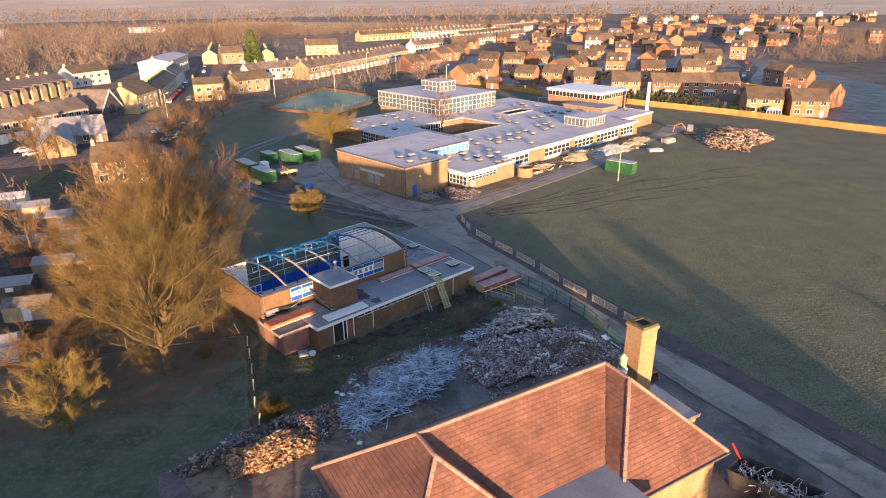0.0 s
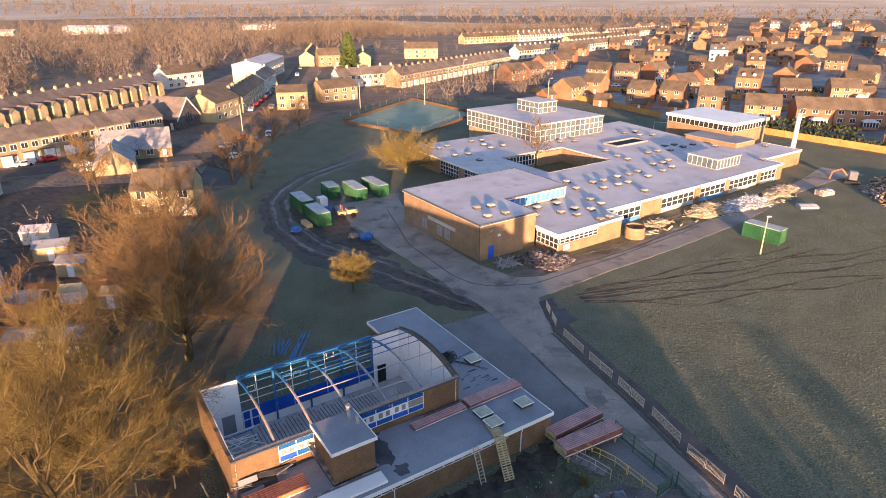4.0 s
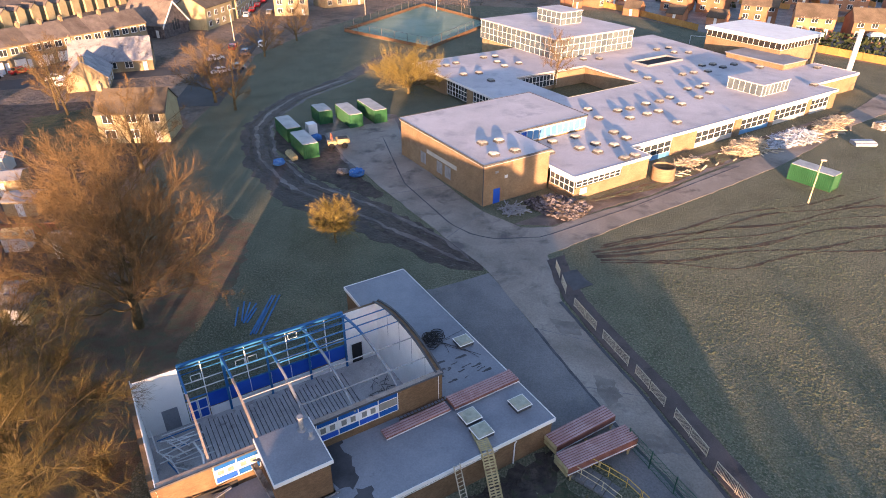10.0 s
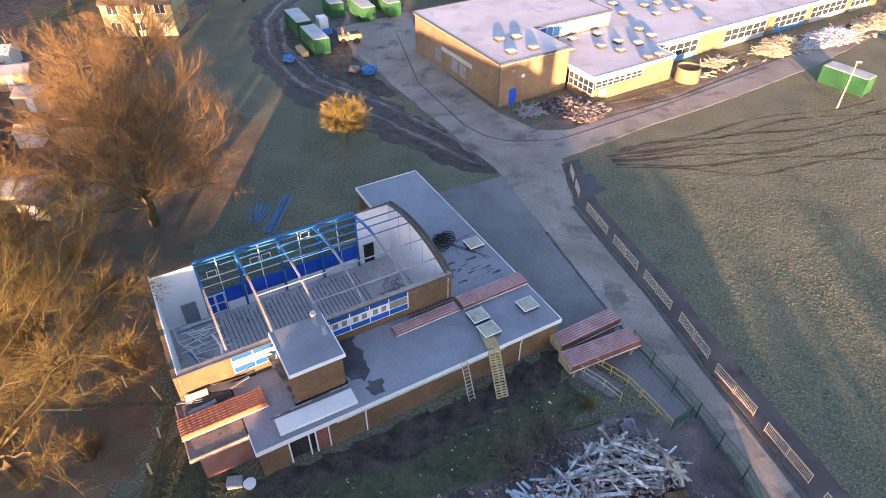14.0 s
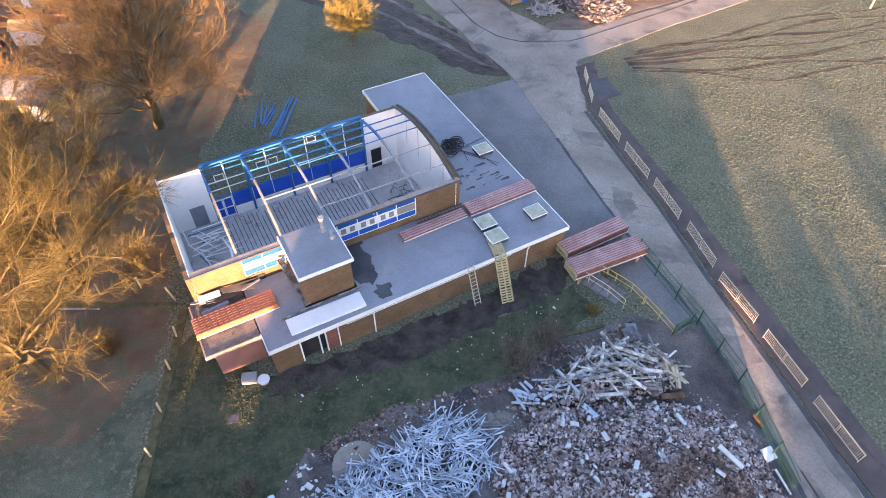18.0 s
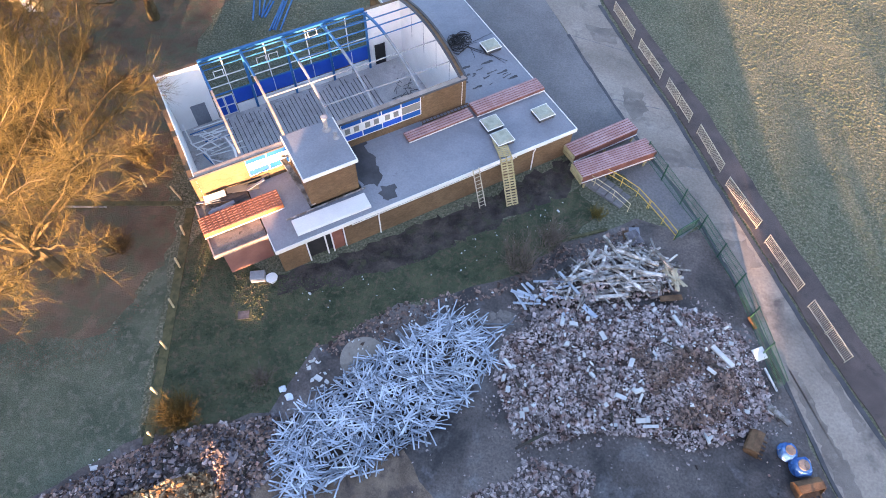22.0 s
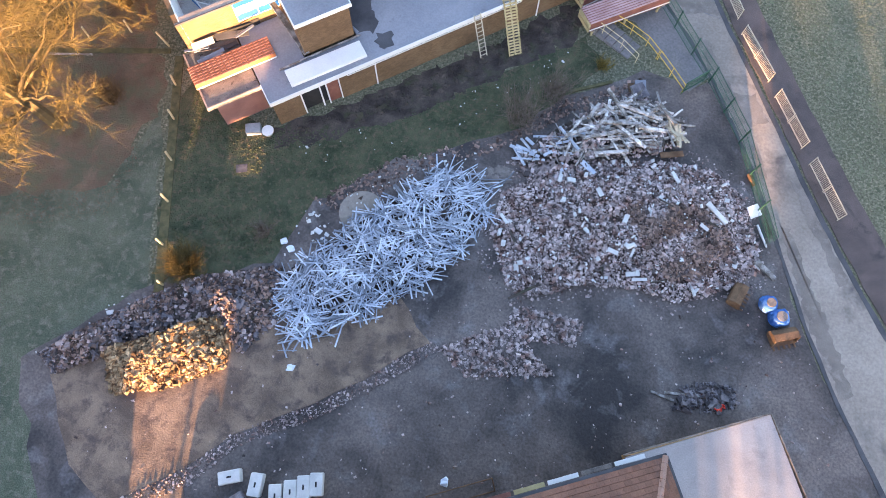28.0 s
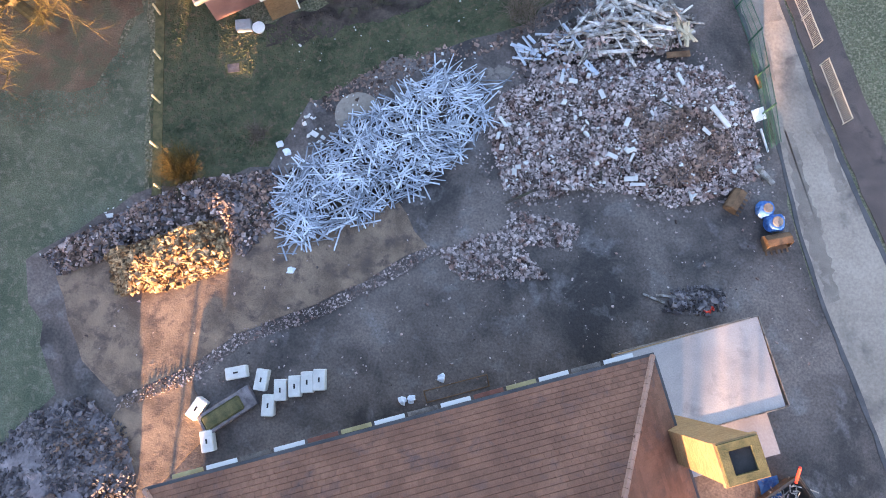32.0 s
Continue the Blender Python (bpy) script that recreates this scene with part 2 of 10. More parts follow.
    steel=surf("pale_steel", (0.22, 0.225, 0.24), (0.33, 0.335, 0.345), 0.8, 0.6, 0.1, 0.12),
    # near-black colour that stands for the shade inside openings
    dark=surf("opening_shade_colour", (0.018, 0.018, 0.02), (0.035, 0.034, 0.034), 1.0, 0.9, 0.1, 0.1),
    lead=surf("dark_flashing", (0.05, 0.05, 0.055), (0.09, 0.09, 0.095), 1.5, 0.7, 0.1, 0.1),
    lid=surf("mossy_rooflight", (0.28, 0.29, 0.22), (0.42, 0.42, 0.33), 0.6, 0.5, 0.1, 0.1),
    dome=surf("translucent_dome", (0.25, 0.25, 0.235), (0.36, 0.35, 0.33), 0.5, 0.35, 0.0, 0.05, rnd=0.35),
    red_sheet=surf("red_profiled_sheet", (0.19, 0.070, 0.048), (0.28, 0.115, 0.082), 0.8, 0.55, 0.1, 0.12),
    frost_sheet=surf("frosted_pink_sheet_rib", (0.36, 0.21, 0.21), (0.48, 0.32, 0.32), 1.0, 0.6, 0.1, 0.1),
    # sunlit copy of the red sheet edge, also plain orange paint on machines
    orange_sheet=surf("orange_paint_and_sunlit_edge", (0.42, 0.13, 0.04), (0.55, 0.19, 0.07), 1.0, 0.6, 0.1, 0.08),
    tile=surf("red_clay_tile", (0.140, 0.071, 0.052), (0.218, 0.112, 0.078), 2.0, 0.75, 0.3, 0.12, rnd=0.08, island=0.14, c=(0.110, 0.068, 0.064), csize=0.9, cmix=(0.55, 0.75), spec=0.2),
    ridge=surf("clay_ridge_tile", (0.26, 0.155, 0.12), (0.36, 0.225, 0.18), 1.0, 0.85, 0.2, 0.1),
    yellow=surf("yellow_painted_rail", (0.52, 0.34, 0.05), (0.66, 0.45, 0.08), 0.8, 0.5, 0.1, 0.1),
    green_fence=surf("green_painted_fence", (0.02, 0.075, 0.045), (0.035, 0.11, 0.065), 1.0, 0.5, 0.1, 0.1),
    green_box=surf("green_container_paint", (0.015, 0.075, 0.030), (0.028, 0.115, 0.05), 2.0, 0.5, 0.1, 0.08, c=(0.09, 0.09, 0.06), csize=0.7, cmix=(0.64, 0.75)),
    box_top=surf("frosted_container_roof", (0.32, 0.34, 0.33), (0.45, 0.46, 0.45), 2.0, 0.8, 0.1, 0.08),
    # pale metal, warm light on the bars put into a cream base colour
    galv=surf("light_catching_cream_rail", (0.42, 0.375, 0.285), (0.56, 0.50, 0.385), 0.7, 0.6, 0.1, 0.1),
    cream_post=surf("weathered_cream_post", (0.48, 0.40, 0.22), (0.62, 0.54, 0.34), 0.5, 0.8, 0.1, 0.15),
    kentledge=surf("pale_concrete_block", (0.50, 0.50, 0.49), (0.64, 0.64, 0.62), 0.8, 0.85, 0.2, 0.06),
    moss=surf("moss_and_leaves", (0.065, 0.068, 0.032), (0.14, 0.128, 0.062), 0.5, 0.95, 0.5, 0.2),
    tarp=surf("blue_tarpaulin", (0.02, 0.085, 0.30), (0.06, 0.19, 0.46), 0.35, 0.75, 0.5, 0.15, c=(0.3, 0.33, 0.36), csize=0.3, cmix=(0.6, 0.68)),
    rust=surf("rusty_steel", (0.10, 0.056, 0.030), (0.20, 0.118, 0.066), 0.7, 0.8, 0.3, 0.15),
    skip=surf("black_skip_paint", (0.03, 0.03, 0.032), (0.07, 0.065, 0.06), 1.0, 0.6, 0.2, 0.15, c=(0.18, 0.09, 0.04), csize=0.6, cmix=(0.6, 0.72)),
    slate_roof=surf("grey_slate_roof", (0.105, 0.085, 0.075), (0.18, 0.15, 0.13), 2.5, 0.75, 0.3, 0.12, rnd=0.2),
    frost_slate=surf("frosted_slate_roof", (0.20, 0.20, 0.22), (0.33, 0.32, 0.33), 2.5, 0.75, 0.3, 0.12, c=(0.12, 0.11, 0.11), csize=1.2, cmix=(0.55, 0.7)),
    brown_roof=surf("brown_tile_roof", (0.085, 0.066, 0.046), (0.145, 0.112, 0.080), 3.0, 0.85, 0.4, 0.15, rnd=0.2),
    red_brick=surf("orange_red_house_brick", (0.258, 0.124, 0.066), (0.365, 0.188, 0.105), 3.0, 0.85, 0.2, 0.08, rnd=0.25),
    stone=surf("buff_house_stone", (0.235, 0.18, 0.105), (0.34, 0.265, 0.16), 2.0, 0.85, 0.3, 0.12, rnd=0.15),
    render_white=surf("white_house_render", (0.48, 0.45, 0.40), (0.60, 0.565, 0.51), 2.0, 0.8, 0.1, 0.06, rnd=0.1),
    render_yellow=surf("cream_house_render", (0.34, 0.28, 0.155), (0.44, 0.37, 0.22), 2.0, 0.8, 0.1, 0.06, rnd=0.1),
    car_white=surf("white_car_paint", (0.62, 0.62, 0.63), (0.70, 0.70, 0.71), 2.0, 0.25, 0.0, 0.02),
    car_red=surf("red_car_paint", (0.40, 0.02, 0.02), (0.48, 0.03, 0.03), 2.0, 0.25, 0.0, 0.02),
    car_grey=surf("grey_car_paint", (0.12, 0.13, 0.15), (0.17, 0.18, 0.20), 2.0, 0.25, 0.0, 0.02),
    rubber=surf("black_rubber", (0.015, 0.015, 0.015), (0.03, 0.03, 0.03), 0.4, 0.9, 0.1, 0.1),
    fence_wood=surf("orange_brown_fence_board", (0.42, 0.22, 0.06), (0.56, 0.32, 0.10), 2.5, 0.85, 0.2, 0.12, island=0.2),
    field=surf("straw_coloured_field", (0.36, 0.27, 0.15), (0.48, 0.38, 0.23), 60.0, 0.95, 0.3, 0.06),
    pitch_green=surf("faded_green_pitch", (0.19, 0.26, 0.18), (0.27, 0.33, 0.25), 12.0, 0.95, 0.2, 0.06),
    road=surf("street_asphalt", (0.055, 0.052, 0.05), (0.085, 0.08, 0.076), 8.0, 0.9, 0.2, 0.1),
    # far land made paler, distance haze put into the base colour
    hill=surf("hazy_distant_hillside", (0.36, 0.285, 0.21), (0.52, 0.43, 0.33), 160.0, 0.95, 0.0, 0.05),
    red_plastic=surf("red_plastic", (0.5, 0.03, 0.02), (0.6, 0.05, 0.03), 0.5, 0.5, 0.0, 0.05),
    pipe=surf("black_cable", (0.02, 0.02, 0.022), (0.04, 0.04, 0.042), 0.5, 0.7, 0.0, 0.1),
    copper=surf("verdigris_copper", (0.16, 0.30, 0.18), (0.26, 0.42, 0.26), 0.5, 0.7, 0.1, 0.1),
    pink_wall=surf("faded_pink_render", (0.21, 0.103, 0.085), (0.27, 0.142, 0.118), 1.5, 0.85, 0.15, 0.08),
    # littered felt, its warm tan base colour stands for sunlight on it
    porch_top=surf("sun_toned_littered_felt", (0.13, 0.115, 0.10), (0.23, 0.20, 0.17), 0.9, 0.9, 0.6, 0.2, c=(0.07, 0.06, 0.05), csize=0.35, cmix=(0.6, 0.7)),
    pallet=surf("pallet_wood", (0.36, 0.29, 0.14), (0.50, 0.41, 0.22), 0.6, 0.85, 0.2, 0.12),
)
M["brick_a"] = bricks("brown_brick_gym", (0.150, 0.095, 0.052), (0.215, 0.138, 0.077), (0.95, 0.93, 0.9), ang=40.5)
M["brick_c"] = bricks("buff_brick_school", (0.25, 0.17, 0.10), (0.34, 0.24, 0.145), (0.95, 0.93, 0.9), ang=42.0)
# opaque pane, reflected sky put into its blue-grey base colour
M["sky_pane"] = surf("sky_tinted_pane", (0.075, 0.098, 0.115), (0.140, 0.170, 0.185), 2.5, 0.12, 0.0, 0.03, spec=0.6)
M["brick_b"] = bricks("yellow_brick_hall", (0.32, 0.205, 0.105), (0.42, 0.28, 0.15), (0.8, 0.78, 0.74), ang=28.0)


# ---- building helpers ----
def part(name, bm, material, parent=None, label="", smooth=False):
    """Links a bmesh as one mesh object, under a parent if there is one."""
    me = bpy.data.meshes.new(name)
    bm.normal_update()
    bm.to_mesh(me)
    bm.free()
    me.materials.append(material)
    if smooth:
        me.polygons.foreach_set("use_smooth", [True] * len(me.polygons))
    ob = new(name, me)
    if parent is not None:
        ob.parent = parent
    if label:
        tagged(ob, label)
    return ob


def part_np(name, verts, faces, material, parent=None, label=""):
    me = bpy.data.meshes.new(name)
    me.from_pydata([tuple(v) for v in verts], [], [tuple(f) for f in faces])
    me.update()
    me.materials.append(material)
    ob = new(name, me)
    if parent is not None:
        ob.parent = parent
    if label:
        tagged(ob, label)
    return ob


def thing(name, m, label, category, group="", kind=""):
    ob = new(name)
    ob.empty_display_size = 0.3
    ob.matrix_basis = m
    return tagged(ob, label, category, group, kind)


BOX_FACES = ((0, 3, 2, 1), (4, 5, 6, 7), (0, 1, 5, 4), (1, 2, 6, 5), (2, 3, 7, 6), (3, 0, 4, 7))


def box(bm, x0, x1, y0, y1, z0, z1, m=None):
    vs = [bm.verts.new((m @ Vector(c)) if m is not None else c) for c in
          ((x0, y0, z0), (x1, y0, z0), (x1, y1, z0), (x0, y1, z0), (x0, y0, z1), (x1, y0, z1), (x1, y1, z1), (x0, y1, z1))]
    for f in BOX_FACES:
        bm.faces.new([vs[i] for i in f])
    return bm


def boxes(*specs):
    bm = bmesh.new()
    for s in specs:
        box(bm, *s)
    return bm


def each(name, specs, material, parent, label=""):
    """One part for each box."""
    return [part(name, boxes(s), material, parent, label) for s in specs]


def bevelled(bm, width=0.02):
    bmesh.ops.bevel(bm, geom=bm.edges[:], offset=width, segments=1, affect="EDGES")
    return bm


def prism(bm, pts, z0, z1):
    """A closed upright prism over a polygon."""
    lo = [bm.verts.new((x, y, z0)) for x, y in pts]
    hi = [bm.verts.new((x, y, z1)) for x, y in pts]
    area = sum(pts[i][0] * pts[(i + 1) % len(pts)][1] - pts[(i + 1) % len(pts)][0] * pts[i][1] for i in range(len(pts)))
    if area < 0:
        lo.reverse(), hi.reverse()
    bm.faces.new(hi)
    bm.faces.new(lo[::-1])
    n = len(lo)
    for i in range(n):
        bm.faces.new((lo[i], lo[(i + 1) % n], hi[(i + 1) % n], hi[i]))
    return bm


def tube(bm, pts, r, sides=6, r1=None):
    """A round bar along a line of points."""
    pts = [Vector(p) for p in pts]
    rings = []
    for i, p in enumerate(pts):
        d = (pts[min(i + 1, len(pts) - 1)] - pts[max(i - 1, 0)]).normalized()
        a = d.cross(Vector((0, 0, 1)) if abs(d.z) < 0.95 else Vector((1, 0, 0))).normalized()
        b = d.cross(a)
        rr = r if r1 is None else r + (r1 - r) * i / (len(pts) - 1)
        rings.append([bm.verts.new(p + (a * math.cos(2 * math.pi * k / sides) + b * math.sin(2 * math.pi * k / sides)) * rr) for k in range(sides)])
    for q, s in zip(rings, rings[1:]):
        for k in range(sides):
            bm.faces.new((q[k], s[k], s[(k + 1) % sides], q[(k + 1) % sides]))
    bm.faces.new(rings[0]), bm.faces.new(rings[-1][::-1])
    return bm


def ragged(pts, step, amount, seed=1):
    """The outline refined and shaken, for edges of worn ground."""
    out, r = [], random.Random(seed)
    for i, p in enumerate(pts):
        q = pts[(i + 1) % len(pts)]
        n = max(1, int(math.dist(p, q) / step))
        for k in range(n):
            f = k / n
            out.append((p[0] + (q[0] - p[0]) * f + r.uniform(-amount, amount), p[1] + (q[1] - p[1]) * f + r.uniform(-amount, amount)))
    return out


def sheet(name, pts, z, material, label, category="ground", step=2.0, amount=0.25, seed=1):
    bm = bmesh.new()
    prism(bm, ragged(pts, step, amount, seed), -0.15, z)
    bm.normal_update()
    bmesh.ops.triangulate(bm, faces=[f for f in bm.faces if len(f.verts) > 4])
    return tagged(part(name, bm, material), label, category, kind="structure")


def inside(p, poly):
    c = False
    for i in range(len(poly)):
        (x0, y0), (x1, y1) = poly[i], poly[i - 1]
        if (y0 > p[1]) != (y1 > p[1]) and p[0] < (x1 - x0) * (p[1] - y0) / (y1 - y0) + x0:
            c = not c
    return c


def segments_mesh(segs, sides=3, point=False):
    """Tapered bars from rows of p0, p1, r0, r1, as vertex and face arrays; with point, three-sided spikes."""
    s = np.array(segs, float)
    p0, p1, r0, r1 = s[:, :3], s[:, 3:6], s[:, 6:7], s[:, 7:8]
    d = p1 - p0
    d /= np.maximum(np.linalg.norm(d, axis=1, keepdims=True), 1e-9)
    ref = np.where(np.abs(d[:, 2:3]) < 0.9, np.array([[0, 0, 1.0]]), np.array([[1.0, 0, 0]]))
    a = np.cross(d, ref)
    a /= np.maximum(np.linalg.norm(a, axis=1, keepdims=True), 1e-9)
    b = np.cross(d, a)
    if point:
        v = np.stack([p0 + (a * math.cos(w) + b * math.sin(w)) * (r0 + r1) * 0.8 for w in (0, 2.094, 4.189)] + [p1], 1).reshape(-1, 3)
        base = (np.arange(len(s)) * 4)[:, None]
        return v, np.concatenate([np.hstack([base + k, base + 3, base + (k + 1) % 3]) for k in range(3)]).tolist()
    rings = []
    for p, r in ((p0, r0), (p1, r1)):
        for k in range(sides):
            w = 2 * math.pi * k / sides
            rings.append(p + (a * math.cos(w) + b * math.sin(w)) * r)
    v = np.stack(rings, 1).reshape(-1, 3)
    n = len(s)
    base = (np.arange(n) * 2 * sides)[:, None]
    fs = [np.hstack([base + k, base + sides + k, base + sides + (k + 1) % sides, base + (k + 1) % sides]) for k in range(sides)]
    return v, np.concatenate(fs).tolist()


def frame_at(x, y, ang, z=0.0):
    return pose(x, y, z, 0, 0, ang)
# ---- ground: one sheet out to the hills ----
def ground_height(x, y):
    r = math.hypot(x, y - 200)
    far = max(0.0, r - 1300) / 2600
    return 150 * far ** 1.4 * (0.75 + 0.5 * noise.noise(Vector((x * 0.0009, y * 0.0009, 3.1)))) if far > 0 else 0.0


bm = bmesh.new()
radii = [0, 40, 80, 120, 180, 260, 360, 500, 700, 950, 1250, 1500, 1800, 2200, 2700, 3300, 4000]
rings = []
for r in radii:
    n = 1 if r == 0 else 72
    rings.append([bm.verts.new((r * math.cos(2 * math.pi * k / n), 200 + r * math.sin(2 * math.pi * k / n), ground_height(r * math.cos(2 * math.pi * k / n), 200 + r * math.sin(2 * math.pi * k / n)))) for k in range(n)])
for k in range(72):
    bm.faces.new((rings[0][0], rings[1][k], rings[1][(k + 1) % 72]))
for q, s in zip(rings[1:], rings[2:]):
    for k in range(72):
        # outer rings take the haze-paled hill colour
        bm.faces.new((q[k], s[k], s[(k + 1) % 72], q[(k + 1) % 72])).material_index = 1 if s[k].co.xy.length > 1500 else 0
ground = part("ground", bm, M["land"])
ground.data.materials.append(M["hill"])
ground.location.z = -0.012
tagged(ground, "brown winter land running to hills with haze put into their colour", "ground", kind="structure")
sheet("playing_field", [(-47, -60), (-44, 58), (-43, 92), (-55, 108), (-62, 140), (-66, 165), (-72, 190), (-68, 222), (-52, 276), (20, 274), (44, 244), (70, 219), (96, 194), (117, 168), (150, 130), (190, 60), (200, -60)], 0.0, M["grass"], "frosty olive winter grass of lawns and playing field", "grass", 15.0, 0.5, 40)
sheet("leaf_litter", [(-46.5, 46), (-40, 44.5), (-33, 48.5), (-24.2, 51.5), (-22.8, 59), (-26, 64), (-27.5, 72), (-31, 80), (-30.5, 92), (-34, 104), (-43.5, 108), (-44.5, 92), (-45, 60)], 0.006, M["litter"], "brown leaf litter under the bare trees", "ground", 0.9, 0.42, 41)
sheet("side_lawn", [(-60, 12), (-19, 12), (-19, 42), (-18.9, 45.6), (-20.6, 51), (-22.8, 58.5), (-24, 52), (-33, 49), (-45, 46), (-60, 46)], 0.004, M["lawn"], "damp frosted lawn beside the demolition site", "grass", 1.5, 0.15, 97)
sheet("rough_lawn", [(-18.6, 45.8), (-20.1, 51), (-22.3, 58.6), (-21.2, 61.2), (-15.4, 58.3), (-7, 61), (4.6, 70.6), (6.8, 68.6), (4.2, 65.4), (1, 61.4), (-6, 57.7), (-10.5, 53.4), (-11.6, 49)], 0.010, M["rough_lawn"], "rough brownish grass below the gym", "grass", 0.9, 0.25, 42)

SITE = [(-24.9, 39.6), (-19.5, 45.4), (-11.8, 49.0), (-10.5, 53.6), (-6, 57.8), (1, 61.5), (4.2, 65.5), (9, 68.7), (12.4, 68.4), (16.1, 64.6), (18.4, 60), (21.4, 52), (24, 47.5), (28.5, 39.5), (36, 22), (-22, 20), (-22.5, 28.5), (-20.2, 32.6), (-21.8, 35.2)]
sheet("demolition_ground", SITE, 0.02, M["dirt"], "dark wet bare earth of the cleared demolition site", "ground", 1.2, 0.3, 2)
def resample(pts, n):
    d = [0.0]
    for a, b in zip(pts, pts[1:]):
        d.append(d[-1] + math.dist(a, b))
    t = np.linspace(0, d[-1], n)
    return list(zip(np.interp(t, d, [p[0] for p in pts]), np.interp(t, d, [p[1] for p in pts])))


def band(name, left, right, z, material, label, category="road", amount=0.1, seed=1, n=60):
    """A worn strip of ground between two edge lines."""
    r = random.Random(seed)
    l, q = resample(left, n), resample(right, n)
    bm = bmesh.new()
    rows = []
    for (x0, y0), (x1, y1) in zip(l, q):
        x0, y0, x1, y1 = x0 + r.uniform(-amount, amount), y0 + r.uniform(-amount, amount), x1 + r.uniform(-amount, amount), y1 + r.uniform(-amount, amount)
        rows.append([bm.verts.new((x0, y0, -0.1)), bm.verts.new((x0, y0, z)), bm.verts.new((x1, y1, z)), bm.verts.new((x1, y1, -0.1))])
    for a, b in zip(rows, rows[1:]):
        for k in range(3):
            bm.faces.new((a[k], b[k], b[k + 1], a[k + 1]))
    bmesh.ops.recalc_face_normals(bm, faces=bm.faces[:])
    return tagged(part(name, bm, material), label, category, kind="structure")


def ribbon(name, line, widths, z, material, label, category="track", amount=0.2, seed=1, n=60):
    left, right = [], []
    for i, p in enumerate(line):
        d = (Vector(line[min(i + 1, len(line) - 1)]) - Vector(line[max(i - 1, 0)])).normalized()
        w = widths[i] if isinstance(widths, (list, tuple)) else widths
        left.append((p[0] - d.y * w, p[1] + d.x * w)), right.append((p[0] + d.y * w, p[1] - d.x * w))
    return band(name, left, right, z, material, label, category, amount, seed, n)


band("driveway", [(-36, 138), (-29.3, 127.5), (-19.2, 115.9), (-9.4, 104.8), (-3.4, 98.0), (2.0, 88.6), (6.4, 81), (9.7, 75.6), (12.3, 72), (14.3, 68.8), (17.4, 62.5), (19.0, 58.4), (21.5, 52), (23.5, 48), (27.3, 41.4), (37, 22)],
     [(-26, 148), (-18.9, 129.4), (-11.9, 120.2), (-5.7, 112.7), (1.5, 108.0), (3.6, 100.5), (4.6, 93.5), (8.0, 87), (11.6, 80.6), (14.6, 74.3), (18.0, 67.8), (21.1, 61.6), (24.0, 56.4), (26.7, 52), (33.4, 39), (43, 22)], 0.045, M["concrete"], "worn grey concrete driveway with stains and patched joints", "road", 0.1, 3, 90)
band("school_path", [(-3.5, 110.6), (-0.7, 109.2), (3.2, 109.8), (6.4, 112.8), (16.7, 121.2), (32.7, 137.5), (43.8, 147.5), (62, 170), (71, 182)], [(0.5, 104.5), (2.5, 102.5), (4.4, 104.3), (12.6, 112.3), (25.4, 123.9), (39.5, 137.9), (57.9, 159.9), (71, 172), (78, 176)], 0.04, M["concrete"], "worn concrete path along the front of the school", "pavement", 0.1, 30, 70)
sheet("school_verge", [(8.2, 118.4), (18.2, 126.8), (20.4, 132.2), (56, 164), (59, 168.4), (46, 151.5), (33, 139.4), (17, 123.4)], 0.032, M["litter"], "brown trampled verge of grass along the school wall", "ground", 1.2, 0.3, 32)
sheet("school_apron", [(-1.5, 110), (5.4, 116.2), (17.5, 126.6), (19.5, 132.5), (56, 165), (60, 170), (46, 150.5), (33, 138.6), (17, 122.2), (6.4, 113.2), (3.2, 110.2)], 0.025, M["dirt"], "trampled earth between the path and the school wall", "ground", 1.6, 0.2, 31)
ribbon("kerb_line", [(-25.6, 137.5), (-18.0, 119.9), (-9.5, 108.6), (-6.2, 106.2), (-3.3, 105.7), (2.3, 107.2), (13.7, 117.4), (32, 135.4)], 0.09, 0.06, M["lead"], "dark kerb line between the drive and the school paving", "kerb", 0.04, 72, 60)
for k, (a, b) in enumerate((((2.0, 88.6), (8.2, 87.2)), ((6.4, 81), (12, 80.6)), ((9.7, 75.6), (15, 74.3)), ((-9.4, 104.8), (-5.7, 112.7)), ((-19.2, 115.9), (-11.9, 120.2)))):
    ribbon("drive_joint", [a, ((a[0] + b[0]) / 2, (a[1] + b[1]) / 2), b], 0.035, 0.049, M["tarmac"], "dark sealed joint across the driveway", "joint", 0.03, 60 + k, 14)
ribbon("drive_gutter", [(2.0, 88.6), (6.4, 81), (9.7, 75.6), (12.3, 72), (14.3, 68.8), (17.4, 62.5), (19.0, 58.4), (21.5, 52), (23.5, 48), (27.3, 41.4), (37, 22)], 0.13, 0.05, M["lead"], "dark dirty gutter along the driveway edge", "gutter", 0.05, 70, 80)
ribbon("drive_gutter", [(4.5, 93.5), (8.0, 87), (11.6, 80.6), (14.6, 74.3), (18.0, 67.8), (21.1, 61.6), (24.0, 56.4), (26.7, 52), (33.4, 39), (43, 22)], 0.16, 0.066, M["lead"], "dark kerb edge between driveway and footway", "gutter", 0.04, 71, 80)
